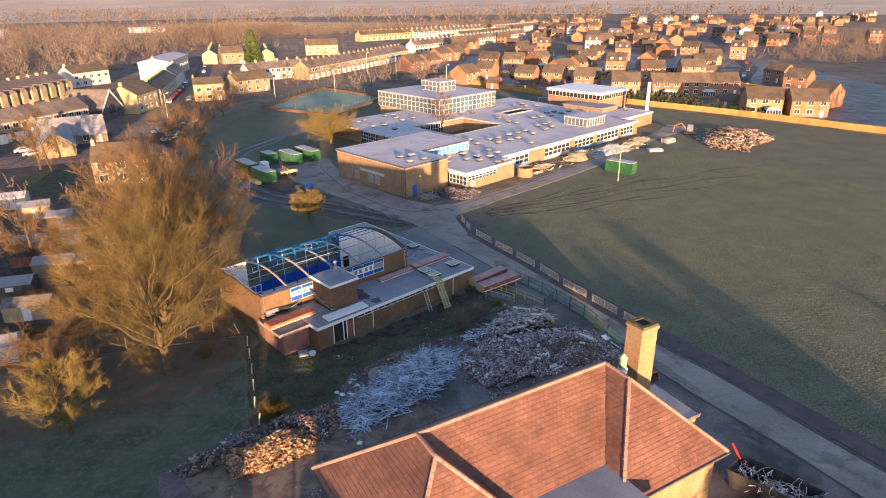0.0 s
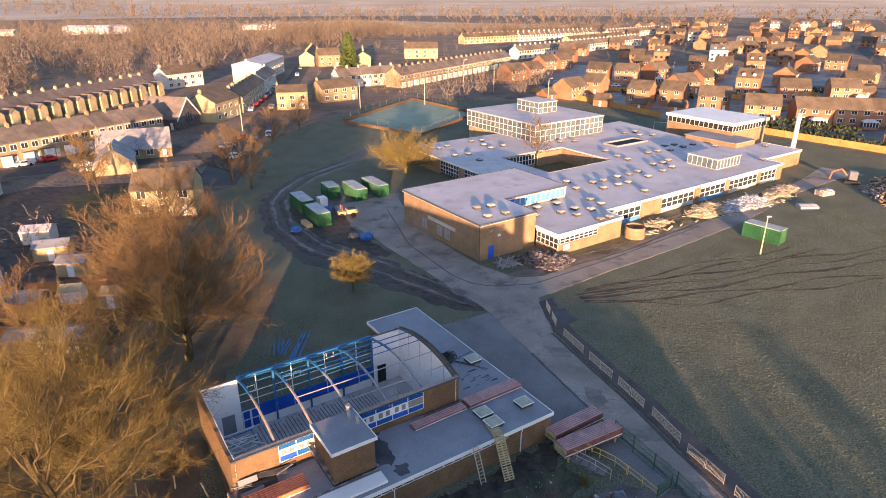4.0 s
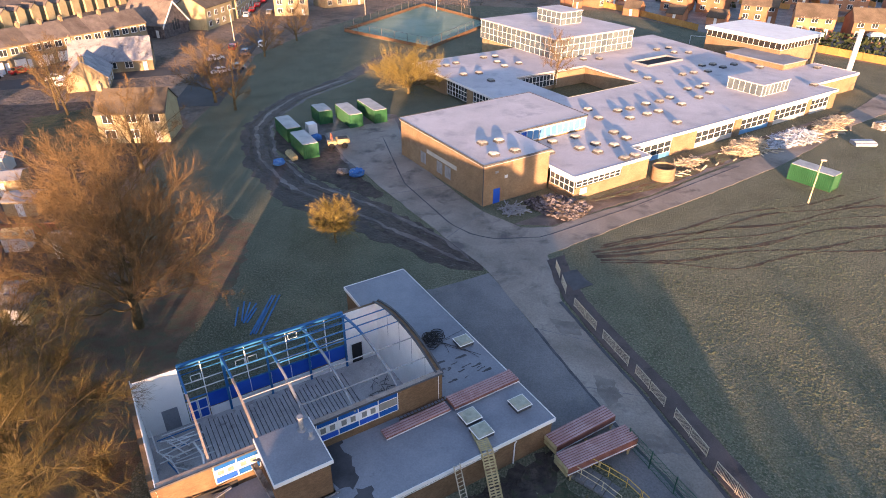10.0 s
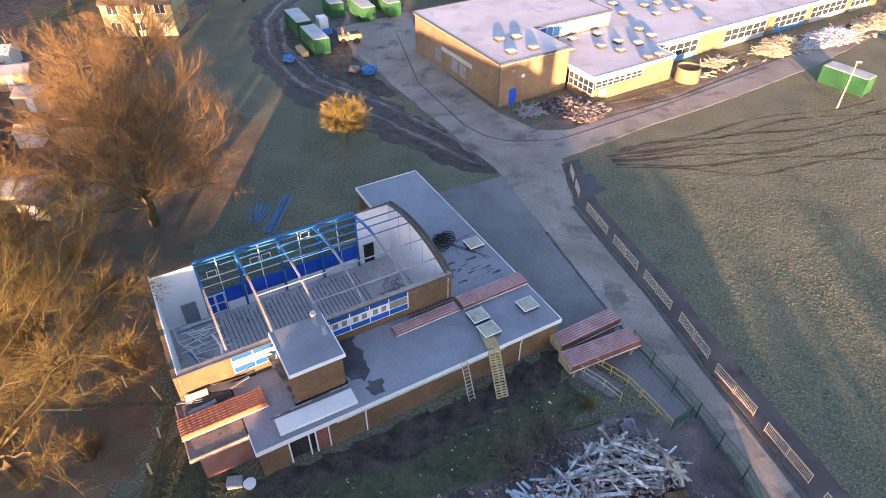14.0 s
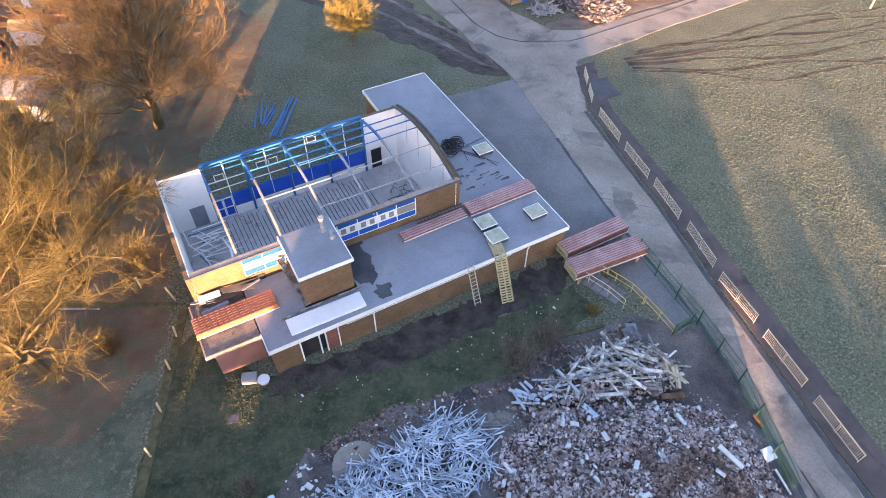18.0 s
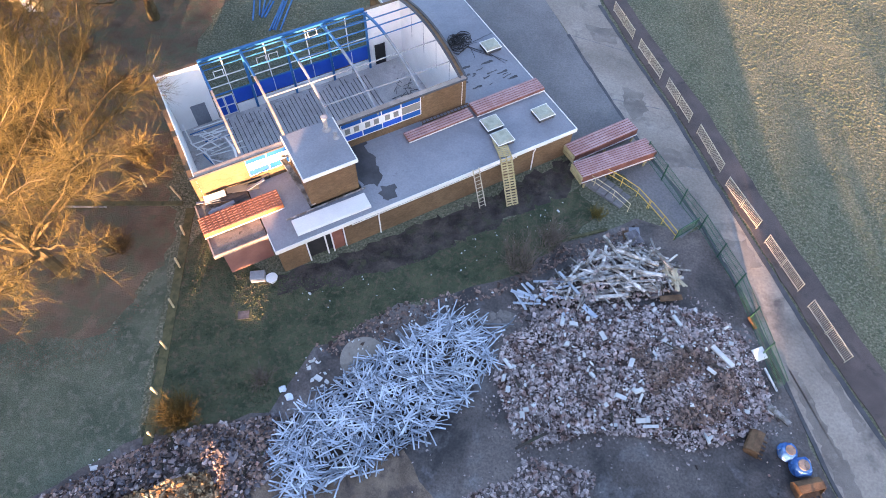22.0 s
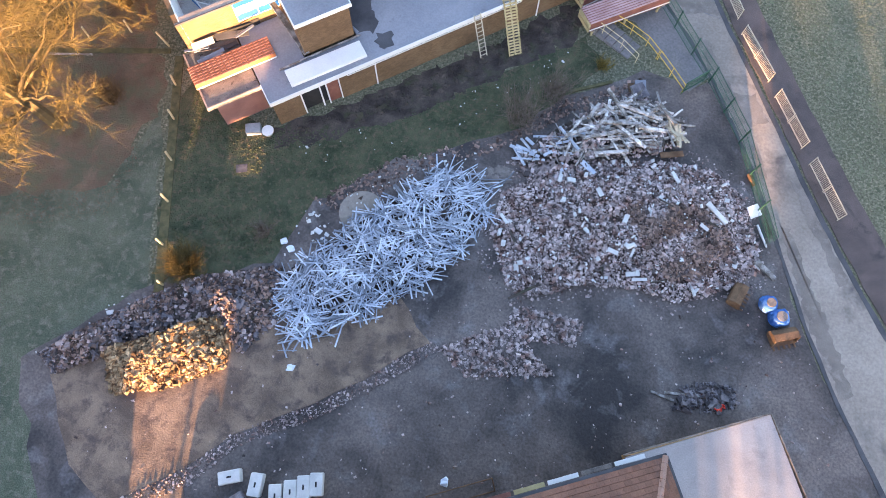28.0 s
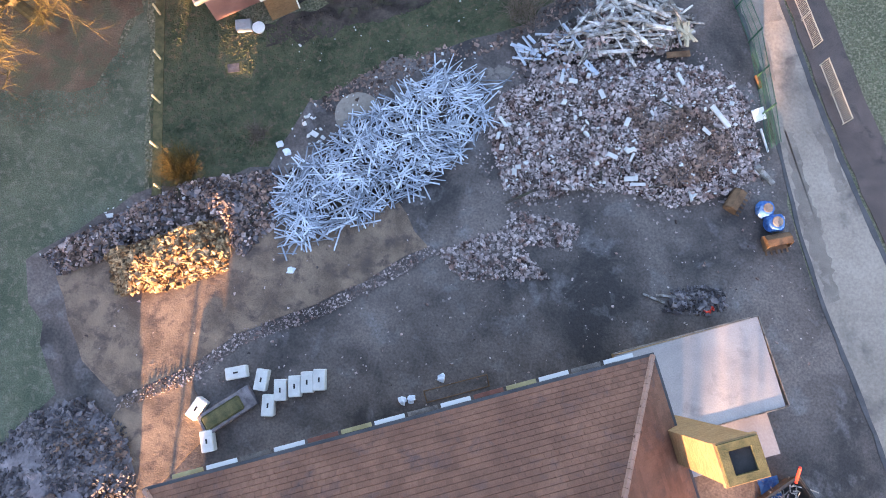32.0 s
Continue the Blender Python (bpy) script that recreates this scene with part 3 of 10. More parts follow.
for k, q in enumerate(([(7.4, 82.6), (9.0, 82.2), (9.6, 80.4), (8.6, 79.0), (7.6, 80.4)], [(10.4, 76.4), (13.2, 76.2), (13.8, 74.8), (11.2, 74.4)], [(15.0, 68.2), (17.2, 68.6), (18.2, 66.6), (16.8, 65.8)], [(3.4, 90.4), (6.2, 90.2), (6.6, 88.2), (4.4, 88.2)], [(19.2, 59.2), (19.9, 59.0), (22.6, 53.0), (24.2, 49.0), (23.6, 48.6), (21.6, 52.4)], [(19.9, 62.4), (21.0, 61.4), (23.8, 56.2), (23.2, 55.8), (20.9, 60.0)], [(12.6, 72.2), (13.4, 72.6), (16.4, 66.8), (18.4, 62.2), (17.6, 62.6), (15.2, 67.4)])):
    sheet("damp_patch", q, 0.053 + 0.0007 * k, M["damp"], "damp dark stain on the concrete drive", "stain", 0.35, 0.16, 80 + k)
sheet("forecourt", [(-11.9, 92.8), (-9.0, 93.6), (-3.4, 97.9), (2.0, 88.5), (6.4, 80.9), (9.6, 75.6), (12.2, 72), (13.9, 69.4), (12.5, 67.8), (10.3, 70.2), (8.2, 72.8), (3.8, 74.2)], 0.03, M["tarmac"], "dark tarmac forecourt beside the gym", "pavement", 1.5, 0.08, 4)
sheet("site_edge", [(12.3, 67.5), (14.0, 69.2), (17.3, 62.5), (18.9, 58.6), (17.8, 57.6), (15.0, 62.6), (12.4, 65.8)], 0.028, M["dirt"], "dark bare earth inside the green fence", "ground", 0.8, 0.1, 34)
band("footway", [(2.9, 101.6), (3.8, 97.5), (5.0, 93.8), (8.3, 87.2), (11.9, 80.8), (14.9, 74.6), (18.3, 68.0), (21.4, 61.8), (24.3, 56.6), (27.0, 52.2), (37.4, 32)], [(4.9, 103.2), (5.7, 98.8), (7.0, 94.6), (10.4, 88.4), (14.1, 82.0), (17.1, 75.8), (20.7, 68.6), (23.6, 63.2), (26.4, 58.2), (29.2, 53.2), (39.5, 33)], 0.06, M["verge"], "brown tarmac footway behind the pedestrian guard rail", "pavement", 0.08, 5, 70)
sheet("tarmac_patch", [(4.54, 99.15), (6.26, 100.27), (7.20, 98.29), (7.93, 97.40), (5.82, 95.76)], 0.066, M["lead"], "dark square of fresh tarmac at the head of the footway", "pavement", 0.6, 0.06, 33)
band("mud_track", [(-40, 200), (-45.5, 172), (-51.0, 158), (-52.2, 146), (-51.1, 136.9), (-43.8, 122.2), (-34.1, 111.4), (-21.5, 105.0), (-9.4, 98.6), (-4.0, 98.0)], [(-36, 200), (-41.5, 172), (-46.8, 158.6), (-47.6, 148), (-46.8, 140.6), (-41.4, 128.6), (-32.4, 119.5), (-20.7, 113.5), (-9.7, 105.2), (-4.6, 99.6)], 0.02, M["mud"], "churned muddy vehicle track looping over the grass", "track", 0.5, 6, 100)
for k, o in enumerate((-2.6, -1.5, 0.2, 1.3)):
    ribbon("tyre_track", [(-43.2 - o, 172), (-48.9 - o, 158), (-49.9 - o, 147), (-49.0 - o, 138.8), (-42.6 - o * 0.8, 125.4 - o * 0.6), (-33.2 - o * 0.6, 115.5 - o * 0.8), (-21.1 - o * 0.4, 109.2 - o), (-9.6, 101.9 - o), (-5.4, 99.2 - o * 0.2)], 0.26, 0.026 + 0.001 * k, M["soil"] if k % 2 else M["dirt"], "wet wheel rut in the muddy track", "track", 0.25, 50 + k, 90)
sheet("compound_ground", [(-42, 137), (-36, 150), (-26, 150), (-19.4, 133), (-20.5, 128), (-26, 122.5), (-37, 124)], 0.035, M["dirt"], "bare stained earth of the container compound", "ground", 1.6, 0.5, 7)
sheet("muddy_ground", [(-46.6, 141), (-41.2, 129), (-32.4, 119.9), (-20.7, 113.9), (-19.8, 115.6), (-29.8, 127), (-36, 137), (-42, 140)], 0.038, M["soil"], "brown muddy ground between the track and the drive", "ground", 1.0, 0.4, 8)
sheet("floor_slab", [(-22.4, 39.2), (-19.6, 41.4), (-13.4, 44.9), (-9.6, 47.6), (-4.5, 49.8), (-0.9, 46.4), (-4.2, 43.4), (-6.5, 41.3), (-10.6, 38.7), (-12.6, 36.2), (-16.4, 33.4), (-19.2, 34.8)], 0.07, M["slab"], "reddish brown concrete floor slab left from a cleared building", "slab", 1.2, 0.12, 8)
sheet("slab_corridor", [(-16.2, 33.2), (-12.9, 35.8), (-10.4, 33), (-13.4, 27.5), (-17, 29)], 0.05, M["slab"], "strip of old floor slab under sand", "slab", 1.0, 0.15, 9)
sheet("sand_patch", [(-0.5, 57.7), (-0.3, 58.3), (0.8, 59.2), (1.7, 58.9), (1.9, 58.1), (1.3, 57.5), (0.5, 57.3)], 0.05, M["sand"], "pale sandy patch of bare ground", "ground", 0.22, 0.16, 10)
bm = bmesh.new()
prism(bm, [(-7.2 + 1.5 * math.cos(a * math.pi / 12), 53.7 + 1.5 * math.sin(a * math.pi / 12)) for a in range(24)], 0, 0.1)
tagged(part("round_slab", bm, M["concrete"]), "round concrete slab flush with the earth", "slab", kind="structure")
sheet("trodden_strip", [(-15.2, 58.2), (-14.0, 56.8), (-7.0, 60.6), (4.6, 70.4), (3.9, 73.6), (-6, 64.6), (-13.6, 58.9)], 0.018, M["soil"], "muddy trodden strip along the foot of the gym wall", "ground", 0.5, 0.4, 11)
for k, (a, b) in enumerate((([(8.0, 104.4), (19.2, 109.9), (34.8, 117.8), (49.1, 124.6), (70, 133)], 0.15), ([(8.6, 103.6), (21.9, 107.4), (36.7, 114.2), (48, 119.5), (70, 127)], 0.17), ([(9.2, 105.6), (19.6, 111.4), (34.2, 119.4), (50, 127)], 0.12), ([(9, 102.8), (23, 105.8), (38, 112), (60, 120)], 0.13), ([(8.4, 104.0), (20, 108.8), (35.6, 116.2), (48.6, 122.2), (66, 129.6)], 0.10), ([(9, 102.2), (24.5, 104.2), (39, 110.4), (56, 116.4)], 0.10), ([(9.4, 106.2), (19.4, 112.6), (33.4, 121), (44, 126.4)], 0.10))):
    ribbon("tyre_track", [(x, y + 0.7 * math.sin(x * 0.33 + k * 1.9) * min(1, (x - 8) / 12)) for x, y in resample(a, 26)], [b * (1.4 + 0.7 * math.sin(i * 0.9 + k)) for i in range(26)], 0.016, M["rut"], "muddy tyre rut across the frosted field", "track", 0.10, 20 + k, 60)
sheet("garden_ground", [(-47.5, 56), (-46.5, 92), (-57, 108), (-63, 138), (-78, 150), (-104, 142), (-118, 110), (-96, 56)], 0.008, M["soil"], "dark damp ground of the back gardens and yards", "ground", 3.0, 0.6, 95)
sheet("garden_lawn", [(-74, 118), (-66, 121), (-70, 140), (-84, 146), (-92, 136), (-84, 124)], 0.014, M["rough_lawn"], "small dark lawn beside the birches", "grass", 2.0, 0.4, 96)
sheet("sports_pitch", [(-58.7, 222.5), (-44.4, 272), (-17.1, 243), (-29.9, 204.5)], 0.03, M["pitch_green"], "faded green fenced games pitch", "pitch", 8, 0.1, 12)
ribbon("street", [(-66, 148), (-71, 166), (-77, 185), (-86.5, 225), (-110, 314), (-155.5, 480)], (4.5, 5, 4.5, 4.2, 4, 4), 0.03, M["road"], "asphalt street climbing between terraced houses", "road", 0.1, 13, 40)
ribbon("side_street", [(-135, 142), (-111, 156), (-100, 163.5), (-79, 175)], 4.0, 0.025, M["road"], "asphalt side street in front of the terrace", "road", 0.1, 14, 20)
sheet("straw_field", [(-330, 1164), (46, 990), (60, 930), (-88, 872), (-260, 850), (-420, 980)], 0.12, M["field"], "pale straw-coloured winter field beyond the town", "field", 40, 6, 15)
sheet("far_field", [(-1500, 2000), (-700, 2300), (-300, 2000), (-800, 1600)], 2.2, M["field"], "pale distant field on the rising ground", "field", 80, 12, 16)
ribbon("estate_street", [(128, 245), (140, 280), (171, 331), (225, 480), (325, 760)], 4.0, 0.03, M["road"], "asphalt street through the brick estate", "road", 0.2, 17, 40)
ribbon("estate_lane", [(-12, 324), (45, 322), (80, 326), (120, 333), (165, 331)], 3.5, 0.025, M["road"], "asphalt lane among the brick houses", "road", 0.2, 18, 30)
sheet("estate_garden", [(2, 300), (25, 274), (44, 245), (72, 221), (97, 195), (118, 170), (160, 172), (190, 260), (200, 420), (20, 420)], 0.012, M["dirt"], "dull garden ground of the brick estate", "ground", 15, 1.0, 19)

def tufts(name, poly, count, seed, size, height, material, label):
    """Low clumps of grass standing out of the turf, joined."""
    rng = np.random.default_rng(seed)
    xs, ys = [p[0] for p in poly], [p[1] for p in poly]
    pts = []
    while len(pts) < count:
        q = (rng.uniform(min(xs), max(xs)), rng.uniform(min(ys), max(ys)))
        if inside(q, poly) and rng.random() < 0.62 + 0.9 * noise.noise(Vector((q[0] * 0.16, q[1] * 0.16, seed))):
            pts.append(q)
    c = np.array(pts)
    w = rng.uniform(0, 6.28, count)
    r = rng.uniform(*size, count)
    v = np.zeros((count, 5, 3))
    for k in range(4):
        rk = r * rng.uniform(0.7, 1.3, count)
        v[:, k, 0], v[:, k, 1], v[:, k, 2] = c[:, 0] + rk * np.cos(w + k * 1.571), c[:, 1] + rk * np.sin(w + k * 1.571), -0.02
    v[:, 4, 0], v[:, 4, 1], v[:, 4, 2] = c[:, 0] + rng.uniform(-0.4, 0.4, count) * r, c[:, 1] + rng.uniform(-0.4, 0.4, count) * r, rng.uniform(*height, count)
    b = np.arange(count)[:, None] * 5
    f = np.concatenate([np.hstack([b + k, b + (k + 1) % 4, b + 4]) for k in range(4)])
    return tagged(part_np(name, v.reshape(-1, 3), f.tolist(), material), label, "grass", kind="stuff")


tufts("grass_tufts", [(8, 96), (12.6, 85), (16, 79), (23, 66), (28, 57), (34, 46), (60, 46), (78, 60), (86, 120), (60, 150), (44, 132), (20, 112)], 46000, 3, (0.10, 0.25), (0.015, 0.065), M["tuft"], "frosted clumps of winter grass on the playing field")
tufts("grass_tufts", [(9, 118.6), (18.6, 126.8), (20.8, 132.2), (56, 163.6), (46, 151.9), (33, 139.8), (17, 123.8)], 3000, 8, (0.10, 0.26), (0.03, 0.12), M["tuft"], "trampled clumps of grass along the school wall")
tufts("leaf_clumps", [(-46, 42), (-38, 42.5), (-32, 46.5), (-23.4, 49.6), (-22.4, 56), (-24.4, 54), (-33, 51), (-45, 48)], 6000, 7, (0.05, 0.13), (0.012, 0.03), M["litter"], "drifts of brown leaves at the edge of the lawn")
tufts("grass_tufts", [(-45, 30), (-24, 34), (-21, 47), (-23.5, 57), (-33, 48), (-45, 45)], 9000, 4, (0.04, 0.11), (0.006, 0.022), M["lawn"], "dull clumps of winter grass on the lawn")
tufts("grass_tufts", [(-18.2, 47), (-19.8, 52), (-21.6, 58), (-15.4, 58), (-7, 60.6), (4.2, 70), (6, 68.6), (3.8, 65.6), (0.6, 61.7), (-6.4, 58), (-10.8, 53.6), (-12, 49.6)], 5000, 5, (0.05, 0.14), (0.03, 0.10), M["rough_lawn"], "rough clumps of grass below the gym")
tufts("grass_tufts", [(-30, 76), (-25, 92), (-32, 112), (-26, 108), (-12, 100), (-12, 93), (-21, 83), (-27, 74)], 9000, 6, (0.06, 0.16), (0.01, 0.045), M["tuft"], "dull clumps of winter grass behind the gym")

# ---- the gym, part stripped ----
GA = frame_at(-20.84, 61.21, 40.5)


def sink(ob, m, u0, u1, v0, v1):
    """Cuts the pit of a sunken floor out of a ground sheet."""
    bm = bmesh.new()
    bm.from_mesh(ob.data)
    inv = m.inverted()
    for c, n in (((u0, 0, 0), (1, 0, 0)), ((u1, 0, 0), (1, 0, 0)), ((0, v0, 0), (0, 1, 0)), ((0, v1, 0), (0, 1, 0))):
        bmesh.ops.bisect_plane(bm, geom=bm.verts[:] + bm.edges[:] + bm.faces[:], plane_co=m @ Vector(c), plane_no=m.to_3x3() @ Vector(n))
    gone = []
    for f in bm.faces:
        p = inv @ f.calc_center_median()
        if u0 < p.x < u1 and v0 < p.y < v1:
            gone.append(f)
    bmesh.ops.delete(bm, geom=gone, context="FACES")
    bm.to_mesh(ob.data), bm.free()


for sheet_name in ("ground", "playing_field", "leaf_litter"):
    sink(bpy.data.objects[sheet_name], GA, 0.15, 20.75, 0.15, 11.05)
gym = thing("gym_building", GA, "brown brick school gym stripped of its roof, with blue window frames", "building")
GU, GV, GZ, FZ, PZ, TZ = 20.9, 11.2, 5.3, 2.8, 2.72, 5.9
G0 = -0.38                            # the sunken gym floor


def arch(v):
    return GZ + 1.05 * (1 - ((v - GV / 2) / (GV / 2)) ** 2)


def end_wall(name, u0, u1, material, label=""):
    bm = bmesh.new()
    n = 14
    pts = [(0.0, G0 - 0.1)] + [(GV, G0 - 0.1)] + [(GV - GV * k / n, arch(GV - GV * k / n)) for k in range(n + 1)]
    a = [bm.verts.new((u0, v, z)) for v, z in pts]
    b = [bm.verts.new((u1, v, z)) for v, z in pts]
    bm.faces.new(a[::-1]), bm.faces.new(b)
    for i in range(len(a)):
        bm.faces.new((a[i], a[(i + 1) % len(a)], b[(i + 1) % len(a)], b[i]))
    return part(name, bm, material, gym, label)


def end_wall_low(name, u0, u1, material, label=""):
    """The roofless end: its top falls in steps where the coping is broken."""
    bm = bmesh.new()
    r = random.Random(4)
    pts = [(0.0, G0 - 0.1), (GV, G0 - 0.1)] + [(GV - GV * k / 16, GZ + 0.1 + r.uniform(-0.12, 0.1)) for k in range(17)]
    a = [bm.verts.new((u0, v, z)) for v, z in pts]
    b = [bm.verts.new((u1, v, z)) for v, z in pts]
    bm.faces.new(a[::-1]), bm.faces.new(b)
    for i in range(len(a)):
        bm.faces.new((a[i], a[(i + 1) % len(a)], b[(i + 1) % len(a)], b[i]))
    return part(name, bm, material, gym, label)


end_wall_low("end_wall", 0.0, 0.30, M["brick_a"], "sunlit brown brick end wall with broken coping")
end_wall_low("wall_lining", 0.30, 0.36, M["white_wall"], "white painted inner face")
end_wall("end_wall", GU - 0.3, GU, M["brick_a"])
end_wall("wall_lining", GU - 0.36, GU - 0.30, M["white_wall"], "white painted arched inner face")
bm = bmesh.new()
for k in range(14):
    v0, v1 = GV * k / 14 - 0.02, GV * (k + 1) / 14 + 0.02
    for du in (GU - 0.5, GU - 0.05):
        z0, z1 = arch(max(0, min(GV, v0))), arch(max(0, min(GV, v1)))
        vs = [bm.verts.new(c) for c in ((du, v0, z0), (du + 0.16, v0, z0), (du + 0.16, v1, z1), (du, v1, z1), (du, v0, z0 + 0.1), (du + 0.16, v0, z0 + 0.1), (du + 0.16, v1, z1 + 0.1), (du, v1, z1 + 0.1))]
        for f in BOX_FACES:
            bm.faces.new([vs[i] for i in f])
part("verge_trim", bm, M["lead"], gym, "dark torn flashing along the arched verge")
part("gym_floor", boxes((0.3, GU - 0.3, 0.3, GV - 0.3, G0 - 0.15, G0)), M["gym_floor"], gym, "dusty grey floor with battens showing")
r = random.Random(8)
for k in range(44):
    u = 0.9 + k * 0.36
    v1 = 10.3 if u > 4 else 5.6
    part("floor_batten", boxes((u, u + 0.055, (0.6 if u < 10 else 3.9) + r.uniform(-0.3, 0.3), v1 + r.uniform(-0.6, 0.3), G0 + 0.001, G0 + 0.045)), M["slate"], gym)
# near long wall with its two runs of windows
each("front_wall", ((0.3, 3.7, 0, 0.3, G0 - 0.1, GZ), (3.7, 6.7, 0, 0.3, G0 - 0.1, 3.55), (6.7, 10.7, 0, 0.3, G0 - 0.1, GZ), (10.7, 17.1, 0, 0.3, G0 - 0.1, 3.4), (17.1, GU - 0.3, 0, 0.3, G0 - 0.1, GZ)), M["brick_a"], gym)
part("wall_plate", boxes((0.0, GU, -0.08, 0.36, GZ + 0.002, GZ + 0.16)), M["plate"], gym, "dirty bare timber wall plate")
part("gutter", boxes((0.0, GU, -0.16, -0.082, GZ + 0.05, GZ + 0.18)), M["lead"], gym)


def panel_window(u0, u1, z0, z1, bays, parent, v=0.0, plain=()):
    """A framed run: blue panels above and below, white casements between."""
    za, zb = z0 + 0.62, z1 - 0.52
    w = part("window", boxes((u0, u1, v + 0.02, v + 0.10, z0, z0 + 0.06)), M["white"], parent, "white framed window run with blue panels")
    each("frame_bar", ((u0, u1, v + 0.02, v + 0.10, z1 - 0.06, z1), (u0, u1, v + 0.03, v + 0.09, za - 0.05, za), (u0, u1, v + 0.03, v + 0.09, zb, zb + 0.05),
                             *[(u0 + (u1 - u0) * k / bays - 0.035, u0 + (u1 - u0) * k / bays + 0.035, v + 0.015, v + 0.105, z0 + 0.061, z1 - 0.061) for k in range(bays + 1)]), M["white"], w)
    for k in range(bays):
        a, b = u0 + (u1 - u0) * k / bays + 0.035, u0 + (u1 - u0) * (k + 1) / bays - 0.035
        part("lower_panel", boxes((a, b, v + 0.04, v + 0.07, z0 + 0.06, za - 0.05)), M["blue"] if k % 2 == 0 else M["azure"], w, "royal blue panel")
        part("upper_panel", boxes((a, b, v + 0.04, v + 0.07, zb + 0.05, z1 - 0.06)), M["azure"], w, "azure panel")
        part("middle_panel", boxes((a, b, v + 0.05, v + 0.07, za, zb)), M["frosted"] if k in plain else M["white"], w)
        if k not in plain:
            for f in (0.27, 0.73):
                x = a + (b - a) * f
                c = part("casement", boxes((x - 0.27, x + 0.27, v + 0.02, v + 0.048, za + 0.02, za + 0.09), (x - 0.27, x + 0.27, v + 0.02, v + 0.048, zb - 0.09, zb - 0.02), (x - 0.27, x - 0.2, v + 0.02, v + 0.048, za + 0.09, zb - 0.09), (x + 0.2, x + 0.27, v + 0.02, v + 0.048, za + 0.09, zb - 0.09)), M["white"], w)
                part("casement_pane", boxes((x - 0.2, x + 0.2, v + 0.03, v + 0.045, za + 0.09, zb - 0.09)), M["frosted"], w)


panel_window(3.74, 6.66, 3.56, 5.26, 2, gym)
panel_window(10.74, 17.06, 3.42, 5.26, 4, gym, plain=(3,))
# far long wall: white ends, blue glazing and posts between
B0, B1 = 0.48, 1.78                   # foot and head of the blue panel band
each("back_wall", ((0.36, 3.6, GV - 0.3, GV, G0 - 0.1, GZ), (17.4, GU - 0.36, GV - 0.3, GV, G0 - 0.1, GZ), (5.27, 17.4, GV - 0.3, GV, G0 - 0.1, B0)), M["brick_a"], gym)
each("wall_lining", ((0.37, 3.6, GV - 0.36, GV - 0.302, G0, GZ), (17.4, GU - 0.37, GV - 0.36, GV - 0.302, G0, GZ)), M["white_wall"], gym, "white painted lining panels")
for k, (a, b) in enumerate(((5.3, 6.82), (6.98, 10.32), (10.48, 13.82), (13.98, 15.6), (15.64, 17.22))):
    part("plinth_panel", boxes((a, b, GV - 0.42 + 0.03 * (k % 2), GV - 0.302, G0, B0 - 0.02 - 0.05 * (k == 3))), M["white_wall"], gym, "white plinth panel")
part("doorway", boxes((1.75, 2.95, GV - 0.375, GV - 0.362, G0 + 0.01, 1.75)), M["felt"], gym, "dark grey doorway")
# flat panel on the lining, its colour stands for the unlit room
part("doorway", boxes((17.9, 18.9, GV - 0.375, GV - 0.362, G0 + 0.01, 1.75)), M["dark"], gym, "doorway as a panel coloured dark for the shade inside")
part("door_lining", boxes((17.78, 17.9, GV - 0.40, GV - 0.362, G0 + 0.01, 1.85), (18.9, 19.02, GV - 0.40, GV - 0.362, G0 + 0.01, 1.85), (17.78, 19.02, GV - 0.40, GV - 0.362, 1.75, 1.85)), M["white"], gym)
part("panel_band", boxes((5.3, 17.4, GV - 0.24, GV - 0.12, B0, B1)), M["blue"], gym, "royal blue panel band")
for k in range(7):
    u = 5.3 + k * 1.75
    part("band_bar", boxes((u - 0.025, u + 0.025, GV - 0.27, GV - 0.243, B0, B1)), M["white"], gym)
for a in (3.66, 4.46):
    leaf = part("door", boxes((a, a + 0.08, GV - 0.30, GV - 0.22, G0, 1.62), (a + 0.70, a + 0.78, GV - 0.30, GV - 0.22, G0, 1.62), (a + 0.08, a + 0.70, GV - 0.30, GV - 0.22, 1.54, 1.62), (a + 0.08, a + 0.70, GV - 0.30, GV - 0.22, 0.55, 0.65), (a + 0.08, a + 0.70, GV - 0.30, GV - 0.22, G0, G0 + 0.08)), M["white"], gym, "white framed door leaf")
    each("door_panel", ((a + 0.08, a + 0.70, GV - 0.27, GV - 0.24, G0 + 0.08, 0.55), (a + 0.08, a + 0.70, GV - 0.27, GV - 0.24, 0.65, 1.54)), M["blue"], leaf)
glz = part("glazing_frame", boxes((3.6, 17.4, GV - 0.28, GV - 0.04, GZ - 0.04, GZ + 0.18), (3.6, 17.4, GV - 0.22, GV - 0.10, B1, B1 + 0.08), (3.6, 17.4, GV - 0.20, GV - 0.12, 4.42, 4.47)), M["teal"], gym, "blue painted steel glazing frame")
part("transom", boxes((3.6, 17.4, GV - 0.205, GV - 0.115, 2.60, 2.65), (3.6, 17.4, GV - 0.205, GV - 0.115, 3.42, 3.47)), M["white"], glz)
for k in range(9):
    u = 3.6 + 13.8 * k / 8
    part("mullion", boxes((u - 0.035, u + 0.035, GV - 0.21, GV - 0.11, B1 + 0.08, GZ - 0.04)), M["white"] if k % 2 else M["teal"], glz)
